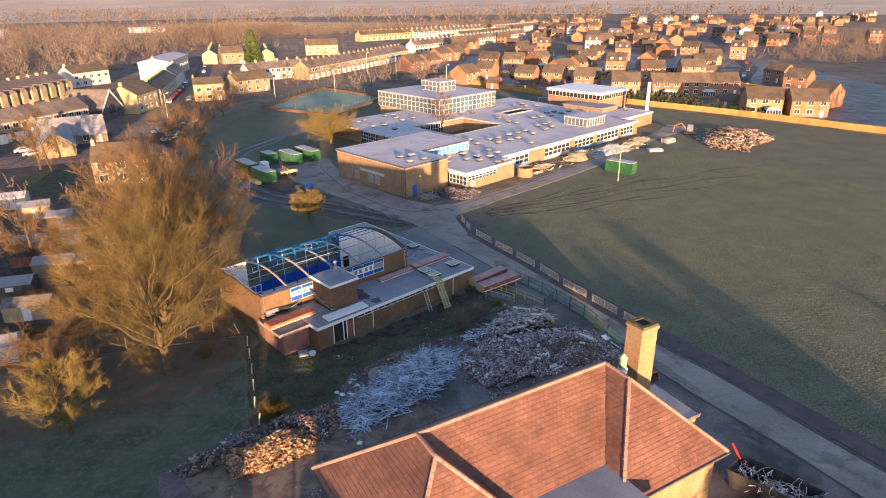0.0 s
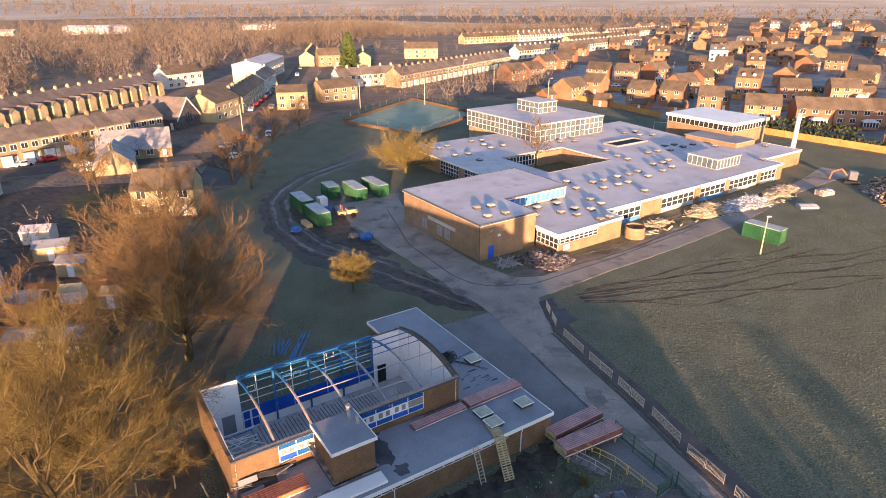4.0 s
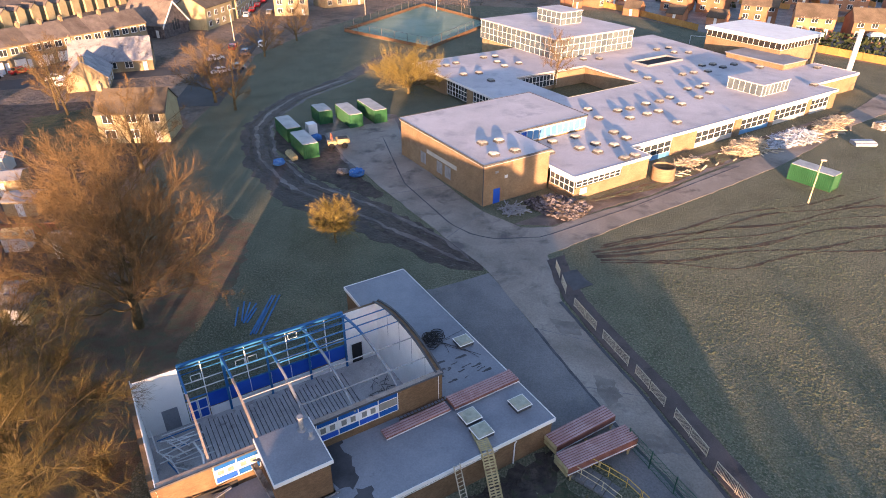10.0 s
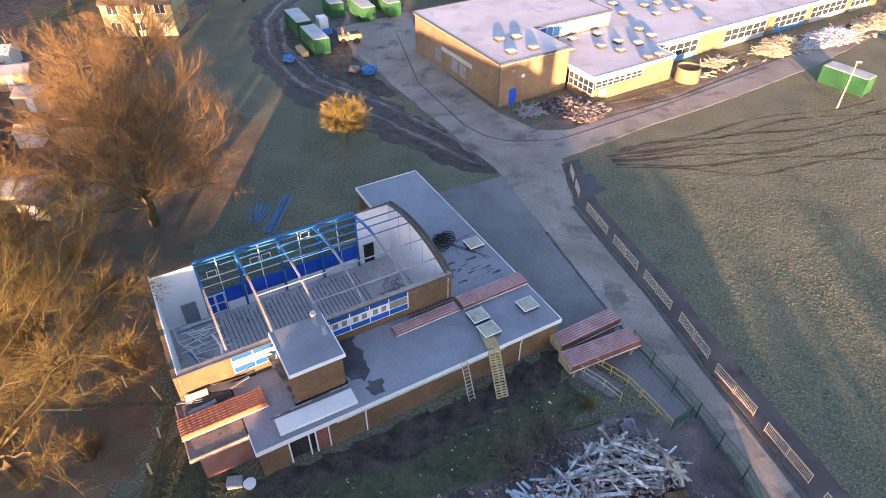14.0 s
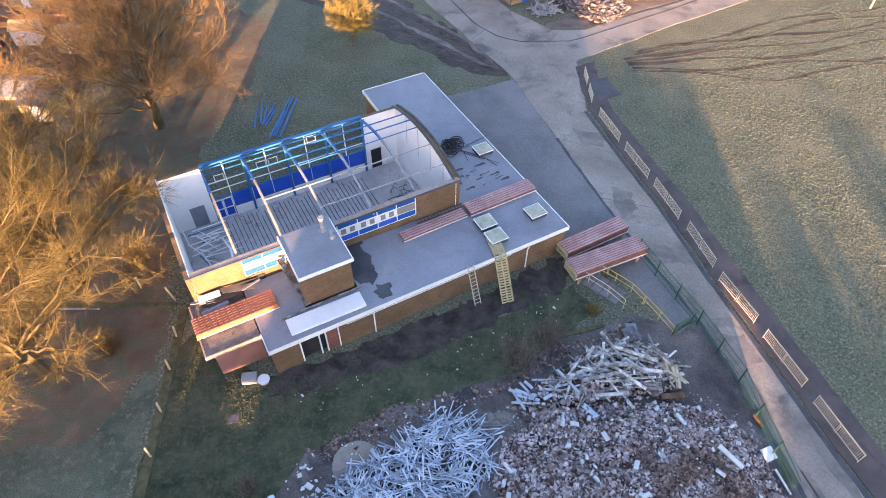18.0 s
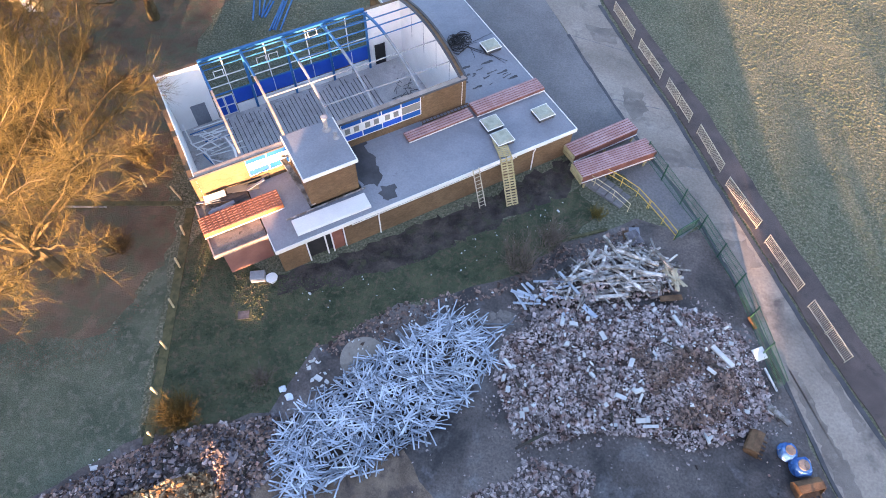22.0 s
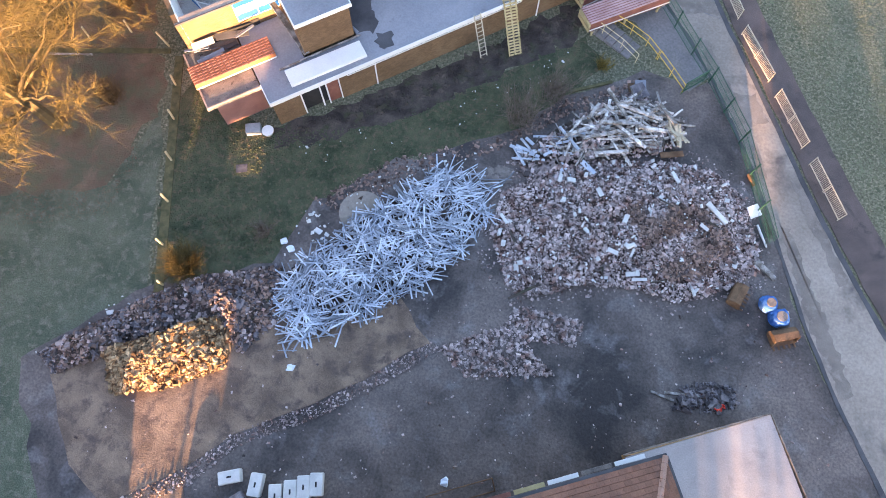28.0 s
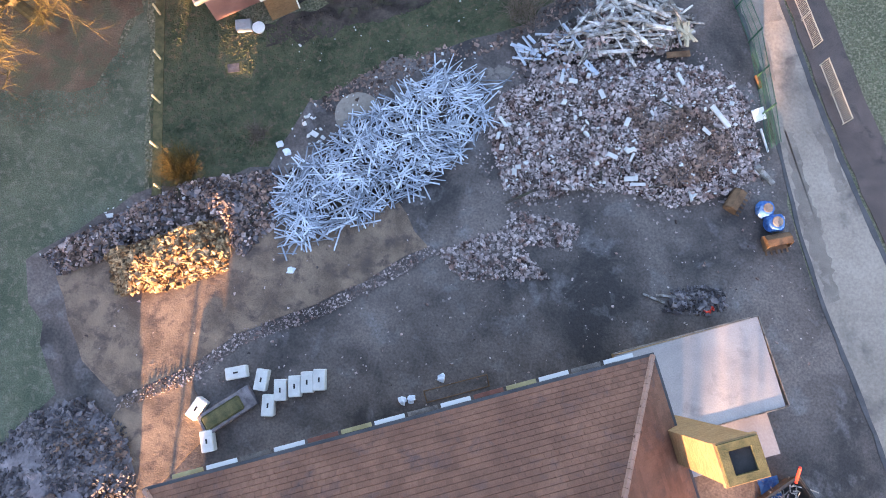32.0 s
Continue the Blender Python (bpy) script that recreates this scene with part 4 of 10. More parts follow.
for k in range(8):
    u = 3.6 + 13.8 * k / 8
    for z0, z1 in ((B1 + 0.08, 2.60), (2.65, 3.42), (3.47, 4.42), (4.47, GZ - 0.04)):
        if (k * 3 + int(z0 * 2)) % 7 != 3:
            part("pane", boxes((u + 0.04, u + 1.68, GV - 0.17, GV - 0.155, z0, z1)), CLEAR, glz).visible_shadow = False
for u, z in ((4.4, 3.5), (7.9, 3.5), (8.9, 3.5), (12.4, 4.46)):
    part("vent_light", boxes((u, u + 0.8, GV - 0.23, GV - 0.207, z, z + 0.06), (u, u + 0.8, GV - 0.23, GV - 0.207, z + 0.58, z + 0.64), (u, u + 0.06, GV - 0.23, GV - 0.207, z + 0.06, z + 0.58), (u + 0.74, u + 0.8, GV - 0.23, GV - 0.207, z + 0.06, z + 0.58)), M["white"], glz)
for u in (6.9, 10.4, 13.9, 17.3):
    part("column", boxes((u - 0.09, u + 0.09, GV - 0.55, GV - 0.425, G0, GZ)), M["teal"], gym, "blue steel column")
# bowed roof trusses and purlins left standing
for k, u in enumerate((3.65, 6.88, 10.3, 13.65, 17.3)):
    for name, i0, i1, mt, lab in (("roof_truss", 0, 7, "plate" if k < 2 else "steel", "pale steel roof truss"), ("truss_end", 7, 12, "teal", "blue painted truss end")):
        bm = bmesh.new()
        cuts = [[bm.verts.new((u + du, GV * i / 12, arch(GV * i / 12) + dz)) for du, dz in ((-0.075, -0.3), (0.075, -0.3), (0.075, -0.1), (-0.075, -0.1))] for i in range(i0, i1 + 1)]
        for a, b in zip(cuts, cuts[1:]):
            for i in range(4):
                bm.faces.new((a[i], a[(i + 1) % 4], b[(i + 1) % 4], b[i]))
        bm.faces.new(cuts[0][::-1]), bm.faces.new(cuts[-1])
        part(name, bm, M[mt], gym, lab)
for v, u0, u1, mt, rr in ((1.8, 10.3, 20.6, "steel", 0.05), (4.0, 6.9, 20.6, "steel", 0.05), (6.4, 10.4, 20.6, "teal", 0.05), (6.75, 10.4, 15.0, "teal", 0.035), (7.7, 6.9, 20.6, "teal", 0.06), (9.0, 10.2, 20.6, "teal", 0.06), (10.3, 3.6, 17.4, "teal", 0.06)):
    bm = bmesh.new()
    tube(bm, [(u0, v, arch(v) - 0.06), ((u0 + u1) / 2, v, arch(v) - 0.09), (u1, v, arch(v) - 0.06)], rr, 5)
    part("purlin", bm, M[mt], gym)
for v in (2.0, 4.2, 6.4, 8.6):
    part("lining_joint", boxes((GU - 0.372, GU - 0.361, v, v + 0.05, 3.2, arch(v) - 0.2)), M["felt"], gym)
fallen = thing("fallen_framing", GA @ pose(0, 0, G0 + 0.01), "tangle of fallen white steel roof framing on the gym floor", "debris")
r = random.Random(5)
for k in range(20):
    bm = bmesh.new()
    a = Vector((0.7 + r.uniform(0, 1.2), 6.6 + 0.13 * k, 0.4 + 0.05 * k))
    e = a + (Vector((r.uniform(2.0, 3.0), r.uniform(-0.4, 0.5), r.uniform(-0.3, 0.4))) if k % 3 else Vector((r.uniform(0.2, 1.2), r.uniform(-2.2, -0.8), r.uniform(-0.3, 0.2))))
    tube(bm, [a, e], 0.05, 5)
    part("bar", bm, M["teal"] if k % 7 == 3 else M["white"], fallen)
bm = bmesh.new()
tube(bm, [(3.3, 0.4, 5.2), (3.5, 3.2, 3.8), (3.3, 7.4, 1.2), (3.1, 8.6, 0.1)], 0.08, 6)
part("truss", bm, M["white"], fallen, "leaning broken roof truss")
bm = bmesh.new()
tube(bm, [(0.75, 8.9, 0.0), (0.7, 9.4, 1.9)], 0.06, 5)
part("bar", bm, M["white"], fallen)
heap = thing("scrap_heap", GA @ pose(18.6, 5.2, G0 + 0.01), "small heap of dark scrap on the gym floor", "debris")
bm = bmesh.new()
for k in range(40):
    a = Vector((r.uniform(-0.8, 0.8), r.uniform(-2.2, 2.2), r.uniform(0.03, 0.5)))
    tube(bm, [a, a + Vector((r.uniform(-1, 1), r.uniform(-1, 1), r.uniform(-0.1, 0.3)))], 0.03, 3)
tagged(part("scrap", bm, M["lead"], heap), kind="stuff")
# low flat-roofed ranges
low = [(3.2, -6.2), (27.1, -6.2), (27.1, 18.2), (20.5, 18.2), (20.5, 11.3), (20.95, 11.25), (20.95, -0.02), (10.4, -0.02), (10.4, -3.95), (6.55, -3.95), (6.55, -0.02), (3.2, -0.02)]
bm = prism(bmesh.new(), low, FZ - 0.28, FZ)
bm.normal_update()
bmesh.ops.triangulate(bm, faces=[f for f in bm.faces if len(f.verts) > 4])
part("flat_roof", bm, M["felt"], gym, "grey felted flat roof")
trim = boxes((3.15, 27.15, -6.27, -6.2, FZ - 0.3, FZ + 0.05), (27.1, 27.17, -6.2, 18.2, FZ - 0.3, FZ + 0.05), (20.5, 27.1, 18.2, 18.27, FZ - 0.3, FZ + 0.05), (20.43, 20.5, 11.3, 18.27, FZ - 0.3, FZ + 0.05), (3.13, 3.2, -6.2, -4.6, FZ - 0.3, FZ + 0.05))
part("fascia", trim, M["white"], gym, "white roof edge trim")
each("range_wall", ((3.3, 5.2, -6.1, -5.8, 0, FZ - 0.28), (8.0, 26.95, -6.1, -5.8, 0, FZ - 0.75), (8.0, 8.6, -6.1, -5.8, FZ - 0.75, FZ - 0.28), (22.0, 26.95, -6.1, -5.8, FZ - 0.75, FZ - 0.28), (26.65, 26.95, -5.8, 18.05, 0, FZ - 0.28), (20.6, 26.65, 17.75, 18.05, 0, FZ - 0.28), (20.6, 20.9, 11.3, 17.75, 0, FZ - 0.28), (3.3, 3.6, -5.8, 0, 0, FZ - 0.28)), M["brick_a"], gym)
strip = part("strip_window", boxes((8.6, 22.0, -6.05, -5.95, FZ - 0.75, FZ - 0.70), *[(8.6 + k * 0.957 - 0.03, 8.6 + k * 0.957 + 0.03, -6.06, -5.94, FZ - 0.7, FZ - 0.28) for k in range(15)]), M["white"], gym, "white framed clerestory strip under the roof edge")
for k in range(14):
    part("pane", boxes((8.63 + k * 0.957, 9.53 + k * 0.957, -6.01, -5.99, FZ - 0.70, FZ - 0.28)), GLASS, strip)
# dark sheet behind the doorway in place of the shade indoors
part("entrance", boxes((5.2, 8.0, -5.75, -5.70, 0.0, 2.5)), M["dark"], gym, "entrance closed by a sheet coloured dark for the shade inside")
for u in (5.22, 6.55, 7.0, 7.93):
    part("door_frame", boxes((u, u + 0.09, -6.1, -5.98, 0, FZ - 0.28)), M["white"], gym, "white door post")
part("door", boxes((7.12, 7.9, -5.98, -5.93, 0.02, 2.1)), M["red_sheet"], gym, "dark red door")
for u in (10.6, 23.4):
    bm = bmesh.new()
    tube(bm, [(u, -6.34, FZ - 0.3), (u, -6.2, FZ - 0.7), (u, -6.2, 0.05)], 0.05, 6)
    part("downpipe", bm, M["white"], gym, "white downpipe")
# entrance porch
bm = prism(bmesh.new(), [(-0.45, -4.6), (3.12, -4.6), (3.12, -0.02), (-0.45, -0.02)], PZ - 0.22, PZ)
# sunlit tan is in the felt colour here, the debris is real
part("porch_roof", bm, M["porch_top"], gym, "porch roof of felt littered with debris, tan tone put in for sunlight")
part("porch_fascia", boxes((-0.55, -0.45, -4.7, -0.02, PZ - 0.26, PZ + 0.06), (-0.45, 3.12, -4.7, -4.6, PZ - 0.26, PZ + 0.06)), M["plate"], gym, "dirty timber porch edge")
part("porch_wall", boxes((0.0, 3.1, -4.45, -4.2, 0, PZ - 0.22), (0.0, 0.25, -4.2, -0.02, 0, PZ - 0.22)), M["pink_wall"], gym, "faded pink rendered porch wall")
cld = thing("broken_cladding", GA @ pose(1.2, -0.9, PZ), "torn grey cladding sheets and dark void boards against the gym wall", "debris")
r = random.Random(21)
for k in range(9):
    l, w_ = r.uniform(0.8, 2.2), r.uniform(0.15, 0.5)
    o = part("sheet_piece", boxes((-l / 2, l / 2, -w_ / 2, w_ / 2, 0.0, 0.03)), M["felt"] if k % 3 else M["lead"], cld)
    o.matrix_basis = pose(r.uniform(-0.9, 2.6), r.uniform(-0.3, 0.5), 0.1 + 0.1 * k, r.uniform(-25, 40), r.uniform(-12, 12), r.uniform(-15, 15))
# near-black sheet in place of the shade behind the missing panels
part("void", boxes((-1.0, 3.8, 0.84, 0.88, 0.0, 0.62)), M["dark"], cld, "dark sheet standing for shade where panels are gone")
# stair tower
part("tower_wall", boxes((6.7, 6.95, -3.8, 0, FZ, TZ - 0.2), (10.0, 10.25, -3.8, 0, FZ, TZ - 0.2), (6.95, 10.0, -3.8, -3.55, FZ, TZ - 0.2)), M["brick_a"], gym, "brown brick tank room wall")
part("tower_roof", boxes((6.6, 10.35, -3.95, 0.35, TZ - 0.2, TZ)), M["felt"], gym, "grey felt roof of the tank room")
part("tower_fascia", boxes((6.53, 10.42, -4.02, -3.95, TZ - 0.24, TZ + 0.05), (6.53, 6.6, -3.95, 0.35, TZ - 0.24, TZ + 0.05), (10.35, 10.42, -3.95, 0.35, TZ - 0.24, TZ + 0.05)), M["white"], gym, "white roof edge")
for (u, v, h, rad) in ((9.6, -0.5, 1.1, 0.16), (9.9, -1.5, 0.55, 0.12)):
    bm = bmesh.new()
    tube(bm, [(u, v, TZ - 0.02), (u, v, TZ + h)], rad, 10)
    tube(bm, [(u, v, TZ - 0.02), (u, v, TZ + 0.14)], rad * 2.2, 10, rad * 1.2)
    tube(bm, [(u, v, TZ + h), (u, v, TZ + h + 0.1)], rad * 1.4, 10)
    part("flue", bm, M["steel"], gym, "pale grey metal flue")
board = bmesh.new()
box(board, 0, 3.9, -0.18, 0.18, -0.06, 0.06)
box(board, 0, 3.9, -0.22, -0.18, -0.06, 0.12)
b = part("fallen_board", board, M["timber"])
b.matrix_basis = GA @ pose(6.2, -0.3, 4.4, 0, 22, -80)
tagged(b, "long weathered board leaning from the gym window to the roof", "board")


# things on the flat roofs
def rooflight(m, w, d, mt, label):
    t = thing("rooflight", m, label, "rooflight", "rooflights on the gym")
    part("kerb", bevelled(boxes((-w * 0.47, w * 0.47, -d * 0.47, d * 0.47, 0, 0.30)), 0.02), M["lead"], t)
    part("rim", bevelled(boxes((-w / 2, w / 2, -d / 2, d / 2, 0.301, 0.36)), 0.015), M["white_wall"], t)
    bm = bmesh.new()
    lo = [bm.verts.new((x * w * 0.46, y * d * 0.46, 0.362)) for x, y in ((-1, -1), (1, -1), (1, 1), (-1, 1))]
    hi = [bm.verts.new((x * w * 0.32, y * d * 0.32, 0.46)) for x, y in ((-1, -1), (1, -1), (1, 1), (-1, 1))]
    bm.faces.new(hi)
    for i in range(4):
        bm.faces.new((lo[i], lo[(i + 1) % 4], hi[(i + 1) % 4], hi[i]))
    part("lid", bm, M[mt], t, "mossy translucent lid")
    return t


for u, v in ((21.55, -2.95), (21.5, -4.6), (25.6, -3.8), (25.95, 4.8)):
    rooflight(GA @ pose(u, v, FZ), 1.45, 1.35, "lid", "square mossy rooflight on a dark kerb")
rooflight(GA @ pose(22.3, 6.1, FZ), 0.7, 0.6, "dome", "small roof vent beside the gym wall")


def sheet_stack(m, length, width, height, label, edge="white", tone="frost_sheet"):
    """A bundle of profiled roof sheets: ribbed top, side boards and end packing."""
    t = thing("sheet_stack", m, label, "sheet stack", "stacks of roof sheets")
    each("bearer", ((0.3, 0.45, 0, width, 0, 0.1), (length - 0.45, length - 0.3, 0, width, 0, 0.1)), M["timber"], t)
    body = bevelled(boxes((0, length, 0, width, 0.1, height)), 0.015)
    # porch pack takes the orange copy, low sun put into its colour
    part("sheet_pack", body, M["orange_sheet"] if tone == "red_sheet" else M["red_sheet"], t, "red sheet edges, sunlight coloured in as orange on the porch pack")
    n = max(4, int(width / 0.2))
    for k in range(n):
        y = width * (k + 0.5) / n
        bm, q = bmesh.new(), width / n * 0.36
        m_ = max(6, int(length / 0.35))
        for j in range(m_):
            x0, x1 = length * j / m_, length * (j + 0.93) / m_
            vs = [bm.verts.new(c) for c in ((x0, y - q, height + 0.001), (x1, y - q, height + 0.001), (x1, y + q, height + 0.001), (x0, y + q, height + 0.001), (x0, y - q * 0.6, height + 0.035), (x1, y - q * 0.6, height + 0.065), (x1, y + q * 0.6, height + 0.065), (x0, y + q * 0.6, height + 0.035))]
            for f in BOX_FACES:
                bm.faces.new([vs[i] for i in f])
        part("rib", bm, M[tone], t)
    part("edge_strip", boxes((-0.02, length + 0.02, -0.05, -0.003, height * 0.3, height * 0.3 + 0.07)), M[edge], t, "pale edge strip")
    return t


sheet_stack(GA @ pose(-0.6, -3.1, PZ, 0, 0, 0), 5.55, 1.55, 0.5, "stack of ribbed red roof sheets on the porch roof, edge coloured orange for sunlight", "white", "red_sheet")
sheet_stack(GA @ pose(21.0, -1.75, FZ, 0, 0, 0.5), 6.1, 1.35, 0.4, "stack of pinkish red roof sheets on the flat roof")
sheet_stack(GA @ pose(15.2, -1.7, FZ, 0, 0, 1), 5.5, 0.95, 0.28, "long stack of red roof sheets beside the blue windows")
base = sheet_stack(GA @ pose(25.7, -9.6, 0.55, 0, 0, -4.5), 6.5, 1.6, 0.9, "thick stack of red roof sheets on trestles over the steps", "white")
base2 = sheet_stack(GA @ pose(26.4, -7.55, 0.5, 0, 0, 0.5), 6.0, 1.4, 0.9, "stack of dark red roof sheets beside the gym corner", "white")
for t, w in ((base, 1.6), (base2, 1.4)):
    z = -0.55 if t is base else -0.5
    part("end_packing", boxes((-0.1, -0.004, 0.02, w - 0.02, 0.1, 0.4), (-0.1, -0.004, 0.02, w - 0.02, 0.5, 0.85)), M["pallet"], t, "pale timber end packing")
    part("trestle", boxes(*[(x, x + 0.12, y, y + 0.12, z, 0.0) for x in (0.3, 3.0, 5.7) for y in (0.05, w - 0.2)], *[(x - 0.04, x + 0.16, 0, w, -0.1, 0.0) for x in (0.3, 3.0, 5.7)]), M["pallet"], t, "timber trestle")
panel = part("white_board", bevelled(boxes((0, 5.35, -0.65, 0.65, 0, 0.22)), 0.02), M["white"])
panel.matrix_basis = GA @ pose(4.95, -5.1, FZ + 0.02, 0, 0, -0.8)
tagged(panel, "long white insulated panel lying on the flat roof", "panel")
post = part("steel_angle", boxes((0, 5.9, -0.06, 0.06, 0, 0.05)), M["timber"])
post.matrix_basis = GA @ pose(4.7, -4.15, FZ + 0.06, 0, 0, 1)
tagged(post, "long rail lying beside the white panel", "rail")
gl = thing("roof_ladder", GA @ pose(16.9, -0.45, FZ), "dark lattice ladder lying along the gym wall", "ladder")
part("rail", boxes((0, 4.2, 0, 0.06, 0.02, 0.09)), M["rust"], gl)
part("rail", boxes((0, 4.2, 0.36, 0.42, 0.02, 0.09)), M["rust"], gl)
for k in range(14):
    part("rung", boxes((0.12 + k * 0.3, 0.17 + k * 0.3, 0.06, 0.36, 0.03, 0.07)), M["rust"], gl)
coil = bmesh.new()
r = random.Random(11)
for k in range(22):
    c = Vector((r.uniform(-0.8, 0.8), r.uniform(-0.5, 0.9), 0))
    rad = r.uniform(0.3, 0.75)
    tube(coil, [(c.x + rad * math.cos(a * 0.5), c.y + rad * math.sin(a * 0.5), 0.04 + 0.02 * k * r.random()) for a in range(13)], 0.035, 5)
for k in range(6):
    a = Vector((0.3, -0.3, 0.03))
    b = a + Vector((r.uniform(-0.5, 3.4), r.uniform(-3.6, 0.8), 0))
    tube(coil, [a, (a + b) / 2 + Vector((r.uniform(-0.4, 0.4), r.uniform(-0.4, 0.4), 0)), b], 0.02, 4)
ob = part("cable_coil", coil, M["pipe"])
ob.matrix_basis = GA @ pose(23.9, 6.3, FZ + 0.01)
tagged(ob, "tangled coil of black cable on the flat roof", "cable")
tar = bmesh.new()
prism(tar, ragged([(10.45, -3.9), (11.6, -4.3), (12.0, -3.4), (12.5, -2.0), (12.1, -0.9), (12.6, -0.1), (10.45, -0.1)], 0.35, 0.22, 5), FZ + 0.001, FZ + 0.01)
prism(tar, ragged([(11.2, -5.6), (12.3, -5.9), (12.6, -4.7), (11.5, -4.4)], 0.3, 0.2, 6), FZ + 0.001, FZ + 0.009)
for k in range(15):
    x, y, l = r.uniform(21.4, 25.6), r.uniform(0.4, 3.6), r.uniform(0.25, 1.1)
    prism(tar, ragged([(x, y), (x + l, y + r.uniform(-0.1, 0.2)), (x + l, y + 0.18), (x, y + 0.12)], 0.15, 0.05, k), FZ + 0.001, FZ + 0.012)
tar.normal_update()
bmesh.ops.triangulate(tar, faces=[f for f in tar.faces if len(f.verts) > 4])
ob = part("tar_scraps", tar, M["lead"])
ob.matrix_basis = GA
tagged(ob, "black felt scraps torn from the flat roof", "debris", kind="stuff")


def ladder(m, length, width, rungs, mt, label, group=""):
    t = thing("ladder", m, label, "ladder", group)
    part("stile", boxes((-width / 2, -width / 2 + 0.06, -0.03, 0.03, 0, length)), M[mt], t)
    part("stile", boxes((width / 2 - 0.06, width / 2, -0.03, 0.03, 0, length)), M[mt], t)
    for k in range(rungs):
        z = length * (k + 0.6) / rungs
        part("rung", boxes((-width / 2 + 0.06, width / 2 - 0.06, -0.02, 0.02, z - 0.02, z + 0.02)), M[mt], t)
    return t


ladder(GA @ pose(18.3, -7.6, 0.02, -24, 0, 0), 3.3, 0.55, 11, "galv", "aluminium ladder leaning on the flat roof edge")
pl = thing("pallet_ramp", GA @ pose(20.35, -8.5, 0.03, 0, 0, -12), "ramp of mossy timber pallets leaning on the gym roof", "ramp")
for k in range(5):
    m = pose(0, 0, 0, -38.5, 0, 0) @ pose(0, 0, k * 1.24) if k < 3 else pose(0, 2.35 + (k - 3) * 1.0, 2.86, -84, 0, 0)
    p = new("pallet")
    p.parent = pl
    p.matrix_basis = m
    l = 1.2 if k < 3 else 0.95
    each("bearer", [(x, x + 0.09, -0.05, 0.05, 0, l) for x in (-0.45, -0.02, 0.38)], M["pallet"], p)
    each("slat", [(-0.46, 0.48, -0.075, -0.052, 0.02 + j * l / 6, 0.13 + j * l / 6) for j in range(6)], M["pallet"], p)
scr = thing("broken_sink", frame_at(-15.6, 57.9, 20, 0.0), "broken white sink and grey casing against the porch", "debris")
part("casing", bevelled(boxes((-0.9, 0.1, -0.3, 0.4, 0.0, 0.5)), 0.03), M["steel"], scr)
bm = bmesh.new()
tube(bm, [(0.55, -0.2, 0.0), (0.55, -0.2, 0.32)], 0.3, 14, 0.42)
part("basin", bm, M["white"], scr, "white round basin")
# ---- the school behind ----
SC = frame_at(-5.97, 114.18, 42.0)
school = thing("school_building", SC, "single-storey buff brick school with frosted flat roofs", "building")
RZ = 3.6


def flat_block(name, pts, z, material, label="", thick=0.35):
    bm = prism(bmesh.new(), pts, z - thick, z)
    bm.normal_update()
    bmesh.ops.triangulate(bm, faces=[f for f in bm.faces if len(f.verts) > 4])
    return part(name, bm, material, school, label)


# roofs: hall, wing, long range, courtyard ranges
flat_block("hall_roof", [(0, 0), (11.5, 0), (11.5, 8.2), (26.3, 8.2), (26.3, 22.7), (0, 22.7)], 6.0, M["frost_roof"], "frosted flat roof of the hall")
for pts in ([(11.52, -5.1), (26.5, -5.1), (26.5, 8.14), (11.52, 8.14)], [(26.5, -1.0), (84.5, -1.0), (84.5, 22.75), (26.5, 22.75)], [(26.37, 8.15), (26.5, 8.15), (26.5, 22.75), (26.37, 22.75)],
            [(84.5, 3.5), (101, 3.5), (101, 13.4), (84.5, 13.4)], [(23.4, 22.77), (36.0, 22.77), (36.0, 60.3), (24.2, 60.3)], [(36.0, 38.5), (52.8, 38.5), (52.8, 60.3), (36.0, 60.3)],
            [(55.3, 22.75), (84.5, 22.75), (84.5, 45.4), (55.3, 45.4)], [(52.8, 38.5), (55.3, 38.5), (55.3, 45.4), (52.8, 45.4)], [(84.5, 13.4), (88.5, 13.4), (92.9, 45.4), (84.5, 45.4)], [(78, 45.4), (92.9, 45.4), (94, 53.5), (78, 53.5)]):
    flat_block("wing_roof", pts, RZ, M["frost_roof"], "frosted flat roof with many small rooflights")


def edge_run(pts, z, h=0.4, out=0.06, mt="white", label="white roof edge fascia"):
    bm = bmesh.new()
    for a, b in zip(pts, pts[1:]):
        d = (Vector(b) - Vector(a)).normalized()
        n = Vector((d.y, -d.x)) * out
        vs = []
        for zz in (z - h, z + 0.05):
            for p in (Vector(a), Vector(b), Vector(b) + n, Vector(a) + n):
                vs.append(bm.verts.new((p.x, p.y, zz)))
        for f in ((0, 1, 2, 3), (7, 6, 5, 4), (0, 4, 5, 1), (1, 5, 6, 2), (2, 6, 7, 3), (3, 7, 4, 0)):
            bm.faces.new([vs[i] for i in f])
    return part("fascia", bm, M[mt], school, label)


edge_run([(0, 22.7), (0, 0), (11.5, 0), (11.5, 8.2)], 6.0, 0.22, 0.08, "lead", "dark roof edge of the hall")
edge_run([(11.5, 8.14), (26.36, 8.14), (26.36, 22.76), (0, 22.76)], 6.0, 0.22, 0.06, "lead", "dark roof edge of the hall")
edge_run([(11.52, 0), (11.52, -5.1), (26.5, -5.1), (26.5, -1.0), (84.5, -1.0), (84.5, 3.5), (101, 3.5), (101, 13.4)], RZ, 0.42, 0.08)
edge_run([(24.2, 60.3), (23.4, 22.75)], RZ, 0.35)
edge_run([(36.0, 38.5), (55.3, 38.5)], RZ, 0.35, -0.06)
